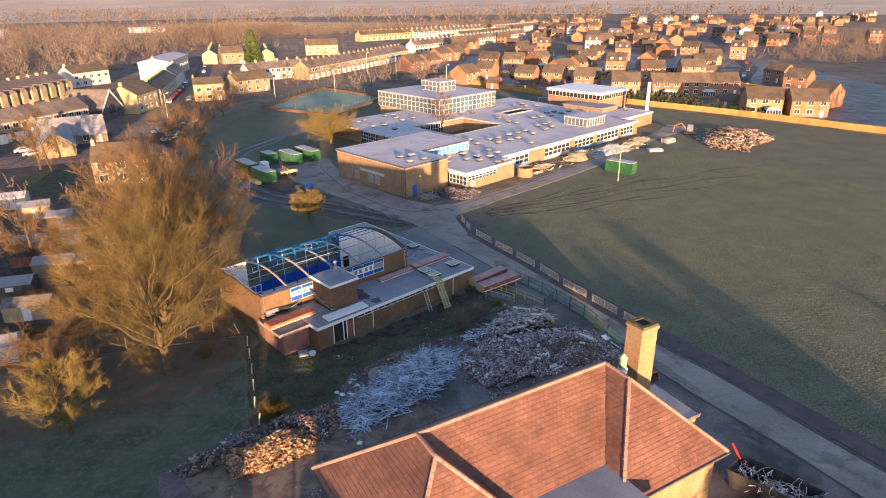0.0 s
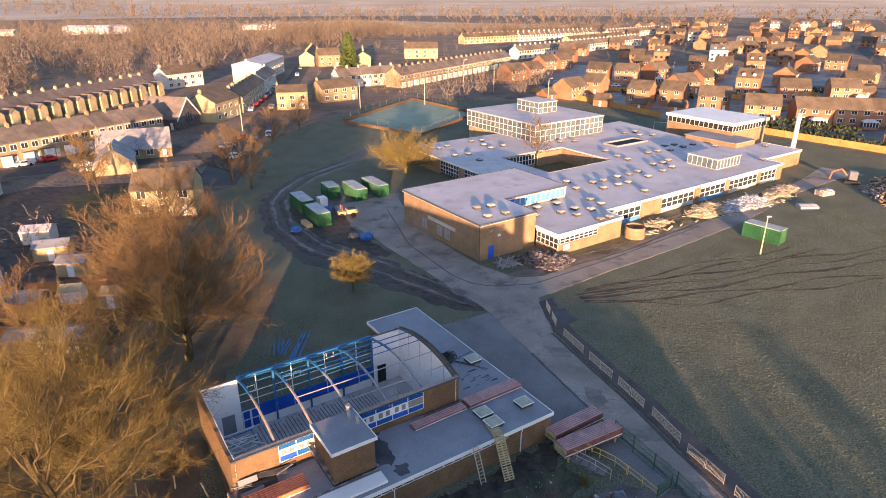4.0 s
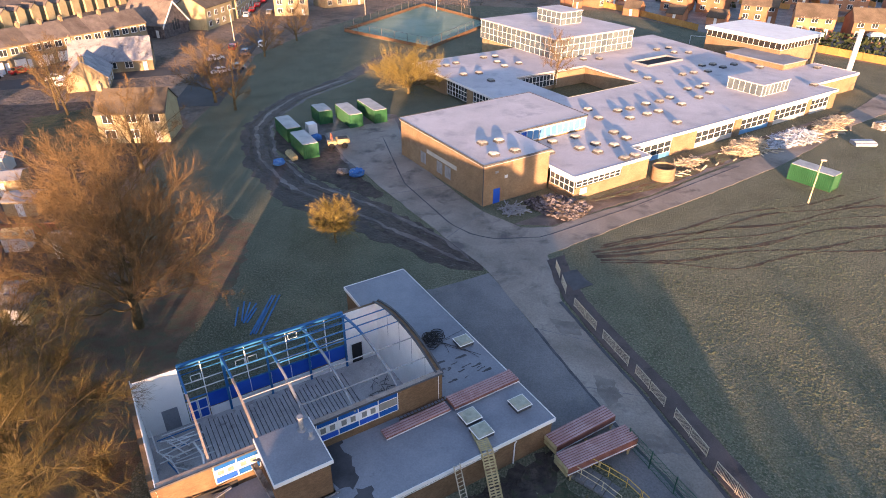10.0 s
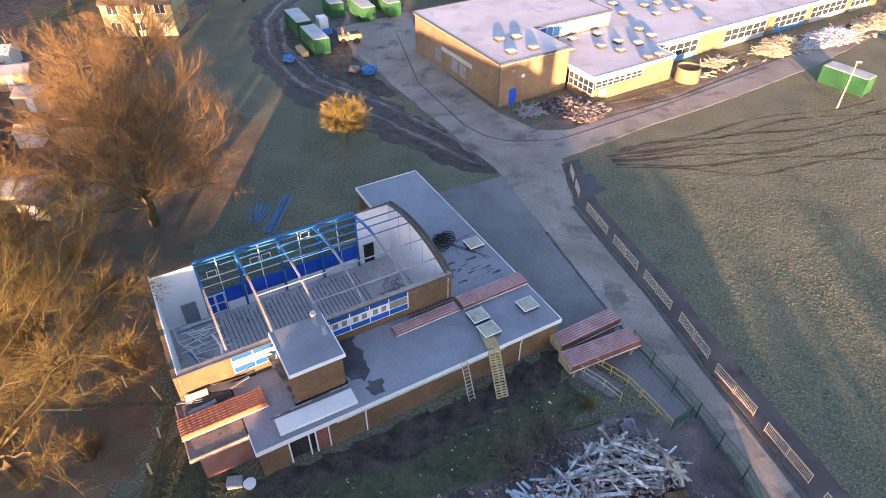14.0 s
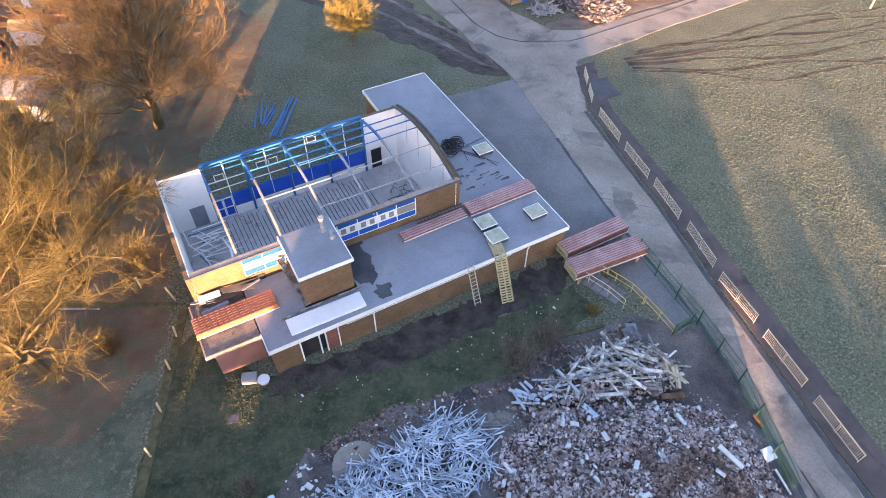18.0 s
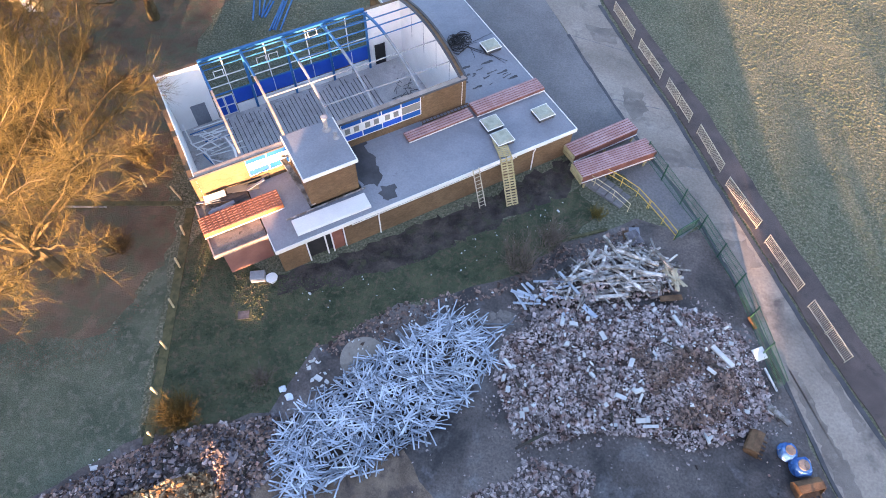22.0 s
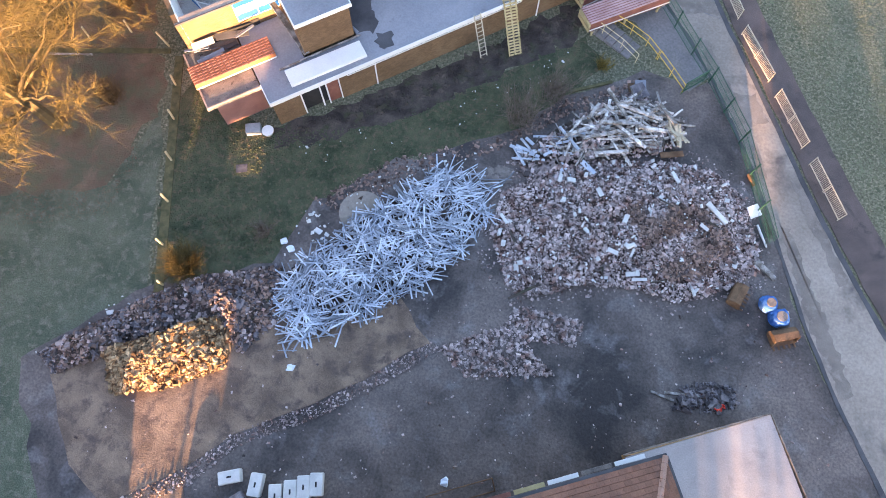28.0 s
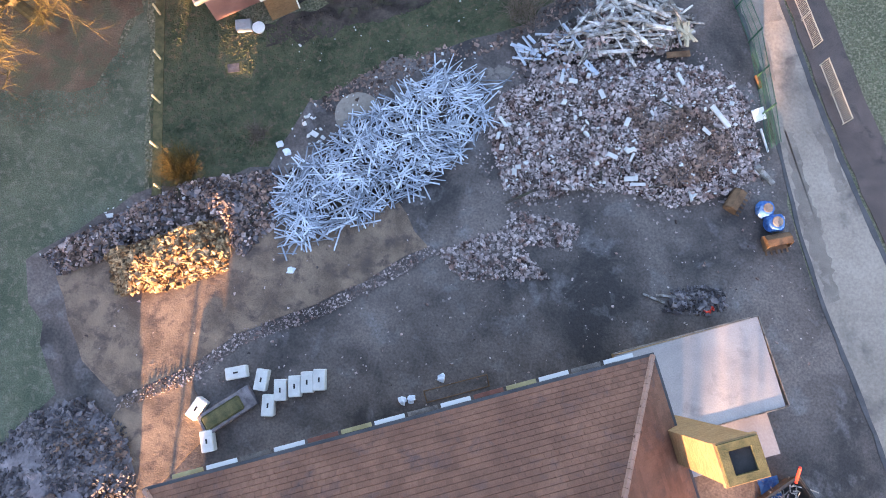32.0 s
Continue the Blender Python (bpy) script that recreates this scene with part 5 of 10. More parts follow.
edge_run([(36, 22.72), (55.3, 22.72)], RZ, 0.3, 0.06, "lid", "pale stone coping of the courtyard")
# hall walls
each("hall_wall", ((0.1, 11.4, 0.1, 0.4, 0, 5.65), (0.1, 0.4, 0.4, 22.3, 0, 5.65), (0.4, 26.2, 22.3, 22.6, 0, 5.65), (11.1, 11.4, 0.4, 8.3, 0, 5.65), (25.9, 26.2, 8.3, 22.3, 0, 5.65), (11.4, 25.9, 8.3, 8.6, 0, 3.9)), M["brick_c"], school)
cl = part("clerestory", boxes((11.6, 26.1, 8.22, 8.34, 3.85, 4.0), (11.6, 26.1, 8.22, 8.34, 5.5, 5.64), *[(11.6 + k * 1.208 - 0.05, 11.6 + k * 1.208 + 0.05, 8.2, 8.36, 4.0, 5.5) for k in range(13)]), M["white"], school, "white framed clerestory glazing")
for k in range(12):
    part("pane", boxes((11.66 + k * 1.208, 12.74 + k * 1.208, 8.28, 8.31, 4.0, 5.5)), M["sky_blue"] if k > 1 else M["blue"], cl, "pale blue panel")
part("door", boxes((1.8, 2.9, 0.05, 0.098, 0.0, 2.15)), M["blue"], school, "blue side door")
part("wall_sign", boxes((0.05, 0.098, 6.5, 14.5, 2.9, 3.5)), M["render_white"], school, "long pale sign board with no lettering")
for v in (8.0, 10.2, 14.8):
    part("wall_panel", boxes((0.06, 0.098, v, v + 1.5, 0.9, 2.7)), M["steel"], school, "pale framed notice panel")
part("vent_box", boxes((3.6, 4.1, 0.0, 0.098, 3.4, 3.8)), M["white"], school)
part("vent_box", boxes((2.0, 2.5, 0.02, 0.098, 4.4, 4.7)), M["steel"], school)
bm = bmesh.new()
tube(bm, [(-0.06, -0.06, 5.9), (-0.06, -0.06, 0.05)], 0.07, 6)
part("downpipe", bm, M["lead"], school)


def glazed_wall(p0, p1, z0, z1, cols, rows, name="window", mt="white", glass=None, bar=0.05):
    """A framed window wall between two plan points, seen from its right-hand side."""
    a, b = Vector(p0), Vector(p1)
    length = (b - a).length
    ang = math.degrees(math.atan2((b - a).y, (b - a).x))
    w = new(name)
    w.parent = school
    w.matrix_basis = pose(a.x, a.y, 0, 0, 0, ang)
    fr = bmesh.new()
    for k in range(cols + 1):
        x = length * k / cols
        box(fr, max(0, x - bar), min(length, x + bar), -0.06, 0.06, z0, z1)
    for k in range(rows + 1):
        z = z0 + (z1 - z0) * k / rows
        box(fr, 0, length, -0.05, 0.05, max(z0, z - bar), min(z1, z + bar))
    me = bpy.data.meshes.new("window_frame")
    fr.to_mesh(me), fr.free()
    me.materials.append(M[mt])
    f = new("window_frame", me)
    f.parent = w
    pane_mesh = bpy.data.meshes.new("pane")
    pb = boxes((bar, length / cols - bar, -0.012, 0.012, bar, (z1 - z0) / rows - bar))
    pb.to_mesh(pane_mesh), pb.free()
    pane_mesh.materials.append(glass or GLASS)
    for i in range(cols):
        for j in range(rows):
            o = new("pane", pane_mesh)
            o.parent = w
            o.location = (length * i / cols, 0, z0 + (z1 - z0) * j / rows)
    return w


# wing: white band, corner glazing
each("wing_wall", ((11.6, 11.9, -5.0, -0.02, 0, 1.0), (11.9, 26.4, -5.0, -4.7, 0, 1.7), (20.8, 26.4, -5.0, -4.7, 1.7, 3.25), (26.1, 26.4, -4.7, -1.0, 0, 3.25)), M["brick_c"], school, "sunlit buff brick wall")
each("white_band", ((11.6, 11.9, -5.0, -0.02, 2.75, 3.25), (11.9, 20.8, -5.0, -4.7, 2.7, 3.25)), M["white"], school, "white panel band over the windows")
glazed_wall((11.75, -0.1), (11.75, -4.95), 1.0, 2.75, 5, 2)
glazed_wall((12.2, -4.85), (20.7, -4.85), 1.72, 2.7, 8, 2)
part("notice", boxes((12.9, 14.2, -5.04, -5.003, 0.6, 1.5)), M["white"], school, "white notice board")
# long range facing the path: brick piers and window walls
piers = [(26.4, 28.6), (36.5, 42.5), (52.5, 54.5), (63.0, 64.4), (74.8, 76.0), (82.2, 84.4)]
each("pier", [(a, b, -0.95, -0.6, 0, RZ - 0.37) for a, b in piers], M["brick_c"], school, "buff brick pier")
for (a, b), (c, d) in zip(piers, piers[1:]):
    part("apron", boxes((b, c, -0.85, -0.65, 0, 0.75)), M["sky_blue"] if b in (28.6, 54.5) else M["render_white"], school, "panelled apron under the windows")
    glazed_wall((b, -0.75), (c, -0.75), 0.75, 2.65, max(3, int((c - b) / 1.5)), 2, bar=0.06)
    part("white_band", boxes((b, c, -0.88, -0.62, 2.65, RZ - 0.37)), M["white"], school, "white panel band over the windows")
each("end_wall", ((84.1, 84.4, -0.6, 3.5, 0, RZ - 0.37), (84.4, 100.9, 3.6, 3.9, 0, RZ - 0.37), (100.6, 100.9, 3.9, 13.3, 0, RZ - 0.37), (88.4, 100.6, 13.0, 13.3, 0, RZ - 0.37)), M["brick_c"], school)
# courtyard and left range
each("court_wall", ((36.05, 55.25, 22.8, 23.1, 0, RZ - 0.37), (55.0, 55.25, 23.1, 38.4, 0, RZ - 0.37), (36.05, 36.3, 23.1, 38.4, 0, RZ - 0.37), (47, 55.0, 38.1, 38.4, 0, RZ - 0.37), (36.3, 47, 38.1, 38.4, 0, 0.8)), M["brick_c"], school)
glazed_wall((36.4, 38.2), (47, 38.2), 0.8, 3.2, 11, 2)
part("court_grass", boxes((36.3, 55.0, 23.1, 38.1, 0.0, 0.05)), M["moss"], school, "overgrown courtyard planting")
each("range_wall", ((23.6, 23.9, 22.9, 29, 0, RZ - 0.37), (23.8, 24.1, 36.4, 38.4, 0, RZ - 0.37), (24.0, 24.3, 46, 60.2, 0, RZ - 0.37), (24.3, 52.7, 59.9, 60.2, 0, RZ - 0.37), (52.4, 52.7, 46, 59.9, 0, RZ - 0.37)), M["brick_c"], school)
glazed_wall((23.95, 36.3), (23.75, 29.1), 0.5, 3.2, 7, 3)
glazed_wall((24.15, 45.9), (23.95, 38.5), 0.5, 3.2, 7, 3)
each("back_wall", ((88.2, 88.5, 13.3, 53.3, 0, RZ - 0.37), (78.1, 93.8, 53.1, 53.4, 0, RZ - 0.37)), M["brick_c"], school)
# glazed two-storey block
part("block_roof", boxes((52.7, 77.6, 45.5, 74.5, 7.9, 8.2)), M["frost_roof"], school, "frosted roof of the glazed block")
part("block_core", boxes((53.2, 77.1, 46.0, 74.0, 0, 7.9)), M["stone"], school)
glazed_wall((52.9, 74.3), (52.9, 45.7), RZ, 7.9, 16, 3, bar=0.05, glass=M["sky_pane"])
glazed_wall((52.9, 45.7), (74.0, 45.7), RZ, 7.9, 12, 3, bar=0.05, glass=M["sky_pane"])
glazed_wall((74.0, 45.7), (77.4, 45.7), RZ, 7.9, 2, 3, glass=M["sky_pane"])
part("cabin_roof", boxes((64.0, 71.2, 57.0, 66.0, 11.0, 11.2)), M["frost_roof"], school)
glazed_wall((64.2, 65.8), (64.2, 57.2), 8.2, 11.0, 5, 2, glass=M["sky_pane"])
glazed_wall((64.2, 57.2), (71.0, 57.2), 8.2, 11.0, 4, 2, glass=M["sky_pane"])
part("cabin_core", boxes((64.6, 70.8, 57.6, 65.6, 8.2, 10.99)), M["dark"], school)
# lantern, light well, raised block at the far end
part("lantern_roof", boxes((66.9, 75.6, 3.9, 11.6, 5.6, 5.8)), M["frost_roof"], school)
glazed_wall((67.05, 11.4), (67.05, 4.1), RZ, 5.6, 6, 1, glass=M["sky_pane"])
glazed_wall((67.05, 4.1), (75.4, 4.1), RZ, 5.6, 7, 1, glass=M["sky_pane"])
part("lantern_core", boxes((67.6, 75.0, 4.6, 11.2, RZ, 5.58)), M["sky_blue"], school)
each("light_well", ((66.0, 77.5, 30.4, 30.6, RZ, RZ + 0.45), (66.0, 77.5, 34.8, 35.0, RZ, RZ + 0.45), (66.0, 66.2, 30.6, 34.8, RZ, RZ + 0.45), (77.3, 77.5, 30.6, 34.8, RZ, RZ + 0.45)), M["felt"], school, "white kerb round a light well")
# dark sheet at roof level, colour stands for the well's shaded depth
part("well_floor", boxes((66.2, 77.3, 30.6, 34.8, RZ, RZ + 0.02)), M["dark"], school)
part("upper_block", boxes((96.5, 112.0, 19.3, 39.0, 0, 5.7)), M["brick_c"], school, "raised brick block")
glazed_wall((96.4, 38.8), (96.4, 19.2), 5.72, 7.2, 14, 1, glass=M["dark"])
glazed_wall((96.4, 19.2), (111.9, 19.2), 5.72, 7.2, 12, 1, glass=M["dark"])
part("upper_core", boxes((97.0, 111.6, 19.9, 38.6, 5.7, 7.2)), M["dark"], school)
part("upper_roof", boxes((96.0, 112.4, 18.8, 39.4, 7.2, 8.0)), M["white"], school, "white fascia and frosted roof")
part("plant_block", boxes((89.0, 97.5, 13.45, 27.5, 0, 4.6)), M["brick_c"], school)
part("plant_roof", boxes((88.7, 97.8, 13.3, 27.8, 4.6, 4.8)), M["felt"], school)
bm = bmesh.new()
tube(bm, [(102.4, 6.4, 0), (102.4, 6.4, 11.8)], 0.55, 14, 0.5)
part("boiler_flue", bm, M["white"], school, "tall white boiler flue")

VENTS = [(4.4, 6.5, 6.0), (6.9, 6.0, 6.0), (6.5, 1.8, 6.0), (3.2, 2.2, 6.0)] + [(u, v, RZ) for u, v in (
    (17.6, 6.4), (22.1, 6.2), (14.4, 3.4), (22.6, 2.3), (19.2, 2.2), (20.5, -0.3), (24.6, 0.4), (22.0, -4.1), (24.1, -4.2), (28.7, 4.4), (28.4, 1.5), (33.5, 15.2), (31.7, 10.8), (37.4, 11.9))]
VENTS += [(u, v, RZ) for u, v in ((40.2, 11.7), (44.7, 12.0), (40.3, 7.9), (36.2, 8.0), (43.2, 7.9), (48.0, 11.8), (51.4, 12.3), (41.2, 2.3), (50.0, 8.5), (59.1, 14.4), (62.0, 14.0), (64.7, 14.7), (60.5, 10.5), (56.2, 9.6), (58.0, 20.5), (58.4, 23.8), (67.0, 22.0), (70.2, 21.7), (77.0, 24.8))]
VENTS += [(u, v, RZ) for u, v in ((79.8, 24.2), (79.5, 21.4), (83.8, 21.7), (73.9, 21.0), (80.4, 40.4), (84.3, 40.1), (81.5, 36.2), (84.4, 34.3), (86.3, 17.1), (78.2, 11.2), (27.3, 54.6), (29.0, 53.8), (32.0, 54.6), (40.2, 55.6), (43.1, 55.1), (40.3, 50.6))]
VENTS += [(u, v, RZ) for u, v in ((39.5, 46.9), (43.7, 47.2), (28.0, 45.8), (31.5, 45.2), (30.2, 39.2), (96.9, 10.4), (83.0, 3.1), (58.5, 42.5), (62.0, 41.0), (60.2, 29.0))]
first = None
for u, v, z in VENTS:
    if first is None:
        first = thing("roof_dome", SC @ pose(u, v, z), "small square domed rooflight on a dark kerb", "rooflight", "domed rooflights on the school")
        part("kerb", bevelled(boxes((-0.62, 0.62, -0.62, 0.62, 0, 0.3)), 0.04), M["lead"], first)
        bm = bmesh.new()
        rings = []
        for k in range(4):
            f = math.cos(k * math.pi / 8)
            rings.append([bm.verts.new((0.58 * f * x, 0.58 * f * y, 0.34 + 0.3 * math.sin(k * math.pi / 8))) for x, y in ((-1, -0.8), (-0.8, -1), (0.8, -1), (1, -0.8), (1, 0.8), (0.8, 1), (-0.8, 1), (-1, 0.8))])
        for q, s in zip(rings, rings[1:]):
            for k in range(8):
                bm.faces.new((q[k], q[(k + 1) % 8], s[(k + 1) % 8], s[k]))
        bm.faces.new(rings[-1])
        part("dome", bm, M["dome"], first)
    else:
        copy_thing(first, SC @ pose(u, v, z, 0, 0, random.uniform(-4, 4)))

# round brick tank by the path
tank = thing("round_tank", SC @ pose(28.3, -6.4, 0), "round brown brick tank beside the wing wall", "tank")
bm = bmesh.new()
n = 28
for k in range(n):
    a, b = 2 * math.pi * k / n, 2 * math.pi * (k + 1) / n
    vs = [bm.verts.new((rr * math.cos(w), rr * math.sin(w), z)) for rr, z in ((1.7, 0), (1.7, 2.0), (1.5, 2.0), (1.5, 0.6)) for w in (a, b)]
    for i in (0, 2, 4):
        bm.faces.new((vs[i], vs[i + 1], vs[i + 3], vs[i + 2]))
bmesh.ops.remove_doubles(bm, verts=bm.verts[:], dist=0.001)
part("tank_wall", bm, M["brick_c"], tank)
bm = prism(bmesh.new(), [(1.5 * math.cos(2 * math.pi * k / n), 1.5 * math.sin(2 * math.pi * k / n)) for k in range(n)], 0, 0.6)
part("fill", bm, M["moss"], tank, "dark fill inside")

# ---- the tiled hall below the start of the flight ----
HB = frame_at(11.2, 42.45, 28.0)
hall = thing("brick_hall", HB, "yellow brick hall with a steep red tiled hipped roof", "building")
EZ, TOP = 8.0, 12.55
W0, S0, S1, RV, RU = -24.1, -11.1, -12.5, -5.55, -4.75   # west end, south eaves, wing south eaves, ridge line, wing ridge line
nw, ne, se, sw = (W0, 0.0, EZ), (0.0, 0.0, EZ), (0.0, S1, EZ), (2 * RU, S1, EZ)
WR = W0 - RU                                             # west wing ridge line
rw, re, ra, rb = (WR, RV, TOP), (RU, RV, TOP), (RU, S1 + 4.75, TOP), (WR, S1 + 4.75, TOP)
ws, we, wv, vb = (W0, S1, EZ), (W0 + 9.5, S1, EZ), (W0 + 9.5, S0, EZ), (2 * RU, S0, EZ)
bm = bmesh.new()
V = lambda c: bm.verts.new(c)
slopes = [[nw, ne, re, rw], [ne, se, ra, re], [se, sw, ra], [sw, vb, re, ra], [vb, wv, rw, re], [wv, we, rb, rw], [we, ws, rb], [ws, nw, rw, rb]]
for q in slopes:
    hi = [V((c[0], c[1], c[2] - 0.05)) for c in q]
    lo = [V((c[0], c[1], c[2] - 0.22)) for c in q]
    bm.faces.new(hi[::-1]), bm.faces.new(lo)
    for i in range(len(q)):
        bm.faces.new((hi[i], lo[i], lo[(i + 1) % len(q)], hi[(i + 1) % len(q)]))
bmesh.ops.recalc_face_normals(bm, faces=bm.faces[:])
tiled_roof = part("roof", bm, M["tile"], hall, "steep red clay tiled roof")
each("wall", ((W0 + 0.5, -0.5, -0.85, -0.5, 0, EZ - 0.1), (-0.85, -0.5, S1 + 0.5, -0.85, 0, EZ - 0.1), (2 * RU + 0.5, -0.85, S1 + 0.5, S1 + 0.85, 0, EZ - 0.1), (2 * RU + 0.5, 2 * RU + 0.85, S1 + 0.85, S0 + 0.5, 0, EZ - 0.1), (W0 + 9.0, 2 * RU + 0.5, S0 + 0.5, S0 + 0.85, 0, EZ - 0.1),
             (W0 + 8.65, W0 + 9.0, S1 + 0.85, S0 + 0.5, 0, EZ - 0.1), (W0 + 0.5, W0 + 9.0, S1 + 0.5, S1 + 0.85, 0, EZ - 0.1), (W0 + 0.5, W0 + 0.85, S1 + 0.85, -0.85, 0, EZ - 0.1)), M["brick_b"], hall)
part("link_roof", boxes((W0 + 8.4, 2 * RU + 1.1, S1 - 4.0, -9.85, EZ + 0.5, EZ + 0.9)), M["felt"], hall, "grey flat roof between the wings")
part("link_wall", boxes((W0 + 9.8, 2 * RU - 0.3, S1 - 3.8, S1 - 3.5, 0, EZ + 0.5)), M["brick_b"], hall)
each("gutter", ((W0, 0.1, 0.0, 0.14, EZ - 0.16, EZ - 0.02), (0.0, 0.14, S1, 0.0, EZ - 0.16, EZ - 0.02), (2 * RU, 0.1, S1 - 0.14, S1, EZ - 0.16, EZ - 0.02), (W0, W0 + 9.5, S1 - 0.14, S1, EZ - 0.16, EZ - 0.02), (W0 - 0.14, W0, S1, 0.1, EZ - 0.16, EZ - 0.02)), M["lead"], hall, "black eaves gutter")
for k in range(14):
    u = -23.0 + k * 1.6
    part("soffit_board", boxes((u, u + 1.45, 0.142, 0.34, EZ - 0.5, EZ - 0.44)), (M["pallet"], M["white"], M["sand"], M["white"], M["red_sheet"])[k % 5], hall, "loose eaves board")
for u in (-20.5, -17.2, -14.0, -6.0):
    part("window", boxes((u, u + 1.4, -0.56, -0.44, 4.6, 6.6)), M["white"], hall, "white framed hall window")
    part("window", boxes((u, u + 1.4, -0.56, -0.44, 1.4, 3.4)), M["white"], hall, "white framed hall window")


def ridge_run(a, b, name="ridge_tiles"):
    a, b = Vector(a), Vector(b)
    n = max(2, int((b - a).length / 0.42))
    bm = bmesh.new()
    for k in range(n):
        p, q = a.lerp(b, (k + 0.04) / n), a.lerp(b, (k + 0.97) / n)
        tube(bm, [p, q], 0.13, 6, 0.145)
    part(name, bm, M["ridge"], hall, "pale clay ridge tiles")


for a, b in ((rw, re), (re, ra), (ra, se), (ra, sw), (rw, nw), (rw, rb), (rb, ws), (rb, we), (re, ne)):
    ridge_run(a, b)
# chimney
bm = boxes((-0.52, 1.08, -4.8, -3.3, 0, 13.2), (-0.59, 1.15, -4.87, -3.23, 13.2, 13.45))
part("chimney", bm, M["brick_b"], hall, "tall square yellow brick chimney")
each("chimney_cap", ((-0.52, 1.08, -4.8, -4.5, 13.45, 13.6), (-0.52, 1.08, -3.6, -3.3, 13.45, 13.6), (-0.52, -0.17, -4.5, -3.6, 13.45, 13.6), (0.73, 1.08, -4.5, -3.6, 13.45, 13.6)), M["moss"], hall, "mossy chimney rim")
# dark plate in place of the shaded flue
part("chimney_mouth", boxes((-0.17, 0.73, -4.5, -3.6, 13.452, 13.46)), M["dark"], hall)
cow = bmesh.new()
cx, cy = RU + 1.5, RV - 0.2
box(cow, cx - 0.26, cx + 0.26, cy - 0.26, cy + 0.26, TOP - 1.6, TOP - 0.75)
part("cowl_base", cow, M["white"], hall, "white cowl base")
cow = bmesh.new()
tube(cow, [(cx, cy, TOP - 0.75), (cx, cy, TOP + 0.0)], 0.25, 10)
tube(cow, [(cx, cy, TOP + 0.0), (cx, cy, TOP + 0.35)], 0.33, 10, 0.08)
part("cowl", cow, M["copper"], hall, "green copper ventilation cowl")
# low annexes on the east side
part("annex_roof", prism(bmesh.new(), [(-0.4, 0.12), (7.9, 0.2), (7.75, -4.75), (-0.48, -4.75)], 2.8, 3.0), M["annex_felt"], hall, "pale frosted flat roof of the annex")
each("annex_edge", ((-0.4, 7.95, 0.21, 0.28, 2.7, 3.06), (7.92, 7.98, -4.75, 0.21, 2.7, 3.06), (1.1, 7.92, -4.82, -4.76, 2.7, 3.06)), M["sand"], hall, "pale roof edge")
each("annex_wall", ((0.2, 7.7, -0.15, 0.1, 0, 2.8), (7.45, 7.7, -4.6, -0.15, 0, 2.8), (2.0, 7.45, -4.6, -4.35, 0, 2.8)), M["brick_b"], hall)
part("lean_roof", boxes((2.0, 7.0, -7.2, -4.9, 2.1, 2.25)), M["felt"], hall, "lower grey felted roof")
each("lean_wall", ((2.0, 6.9, -7.1, -6.9, 0, 2.1), (6.7, 6.9, -6.9, -4.9, 0, 2.1)), M["brick_b"], hall)
bm = bmesh.new()
tube(bm, [(0.9, -1.4, 3.0), (0.9, -1.4, 3.5)], 0.16, 10)
part("vent", bm, M["white"], hall, "white round vent")
# ---- heaps on the site ----
def mound(name, poly, height, material, label, seed, category="rubble heap", step=0.55, peak=(0.0, 0.0)):
    """A low uneven heap over an outline."""
    cx, cy = sum(p[0] for p in poly) / len(poly) + peak[0], sum(p[1] for p in poly) / len(poly) + peak[1]
    bm = bmesh.new()
    rr = random.Random(seed)
    prev = None
    n_rings = 7
    outline = ragged(poly, step * 1.4, 0.18, seed)
    for k in range(n_rings):
        f = 1 - k / n_rings
        ring = []
        for x, y in outline:
            px, py = cx + (x - cx) * f, cy + (y - cy) * f
            h = height * (1 - f ** 1.7) * (0.75 + 0.5 * noise.noise(Vector((px * 0.5, py * 0.5, seed)))) + (0.12 * noise.noise(Vector((px * 2, py * 2, seed))) if k else 0)
            ring.append(bm.verts.new((px, py, max(0.0, h) if k else -0.05)))
        if prev:
            for i in range(len(ring)):
                bm.faces.new((prev[i], prev[(i + 1) % len(ring)], ring[(i + 1) % len(ring)], ring[i]))
        prev = ring
    bm.faces.new(prev)
    bm.normal_update()
    bmesh.ops.triangulate(bm, faces=[f for f in bm.faces if len(f.verts) > 4])
    ob = part(name, bm, material)
    tagged(ob, label, category, kind="stuff")
    return ob, (cx, cy), outline


def heap_height(x, y, c, outline, height, seed):
    d = math.dist((x, y), c)
    if d < 1e-3:
        return height
    ang = math.atan2(y - c[1], x - c[0])
    edge = max((math.dist(p, c) for p in outline if abs((math.atan2(p[1] - c[1], p[0] - c[0]) - ang + math.pi) % (2 * math.pi) - math.pi) < 0.25), default=d)
    f = min(1.0, d / edge)
    return max(0.0, height * (1 - f ** 1.7) * (0.75 + 0.5 * noise.noise(Vector((x * 0.5, y * 0.5, seed)))))


UNIT = np.array([(-1, -1, -1), (1, -1, -1), (1, 1, -1), (-1, 1, -1), (-1, -1, 1), (1, -1, 1), (1, 1, 1), (-1, 1, 1)], float)


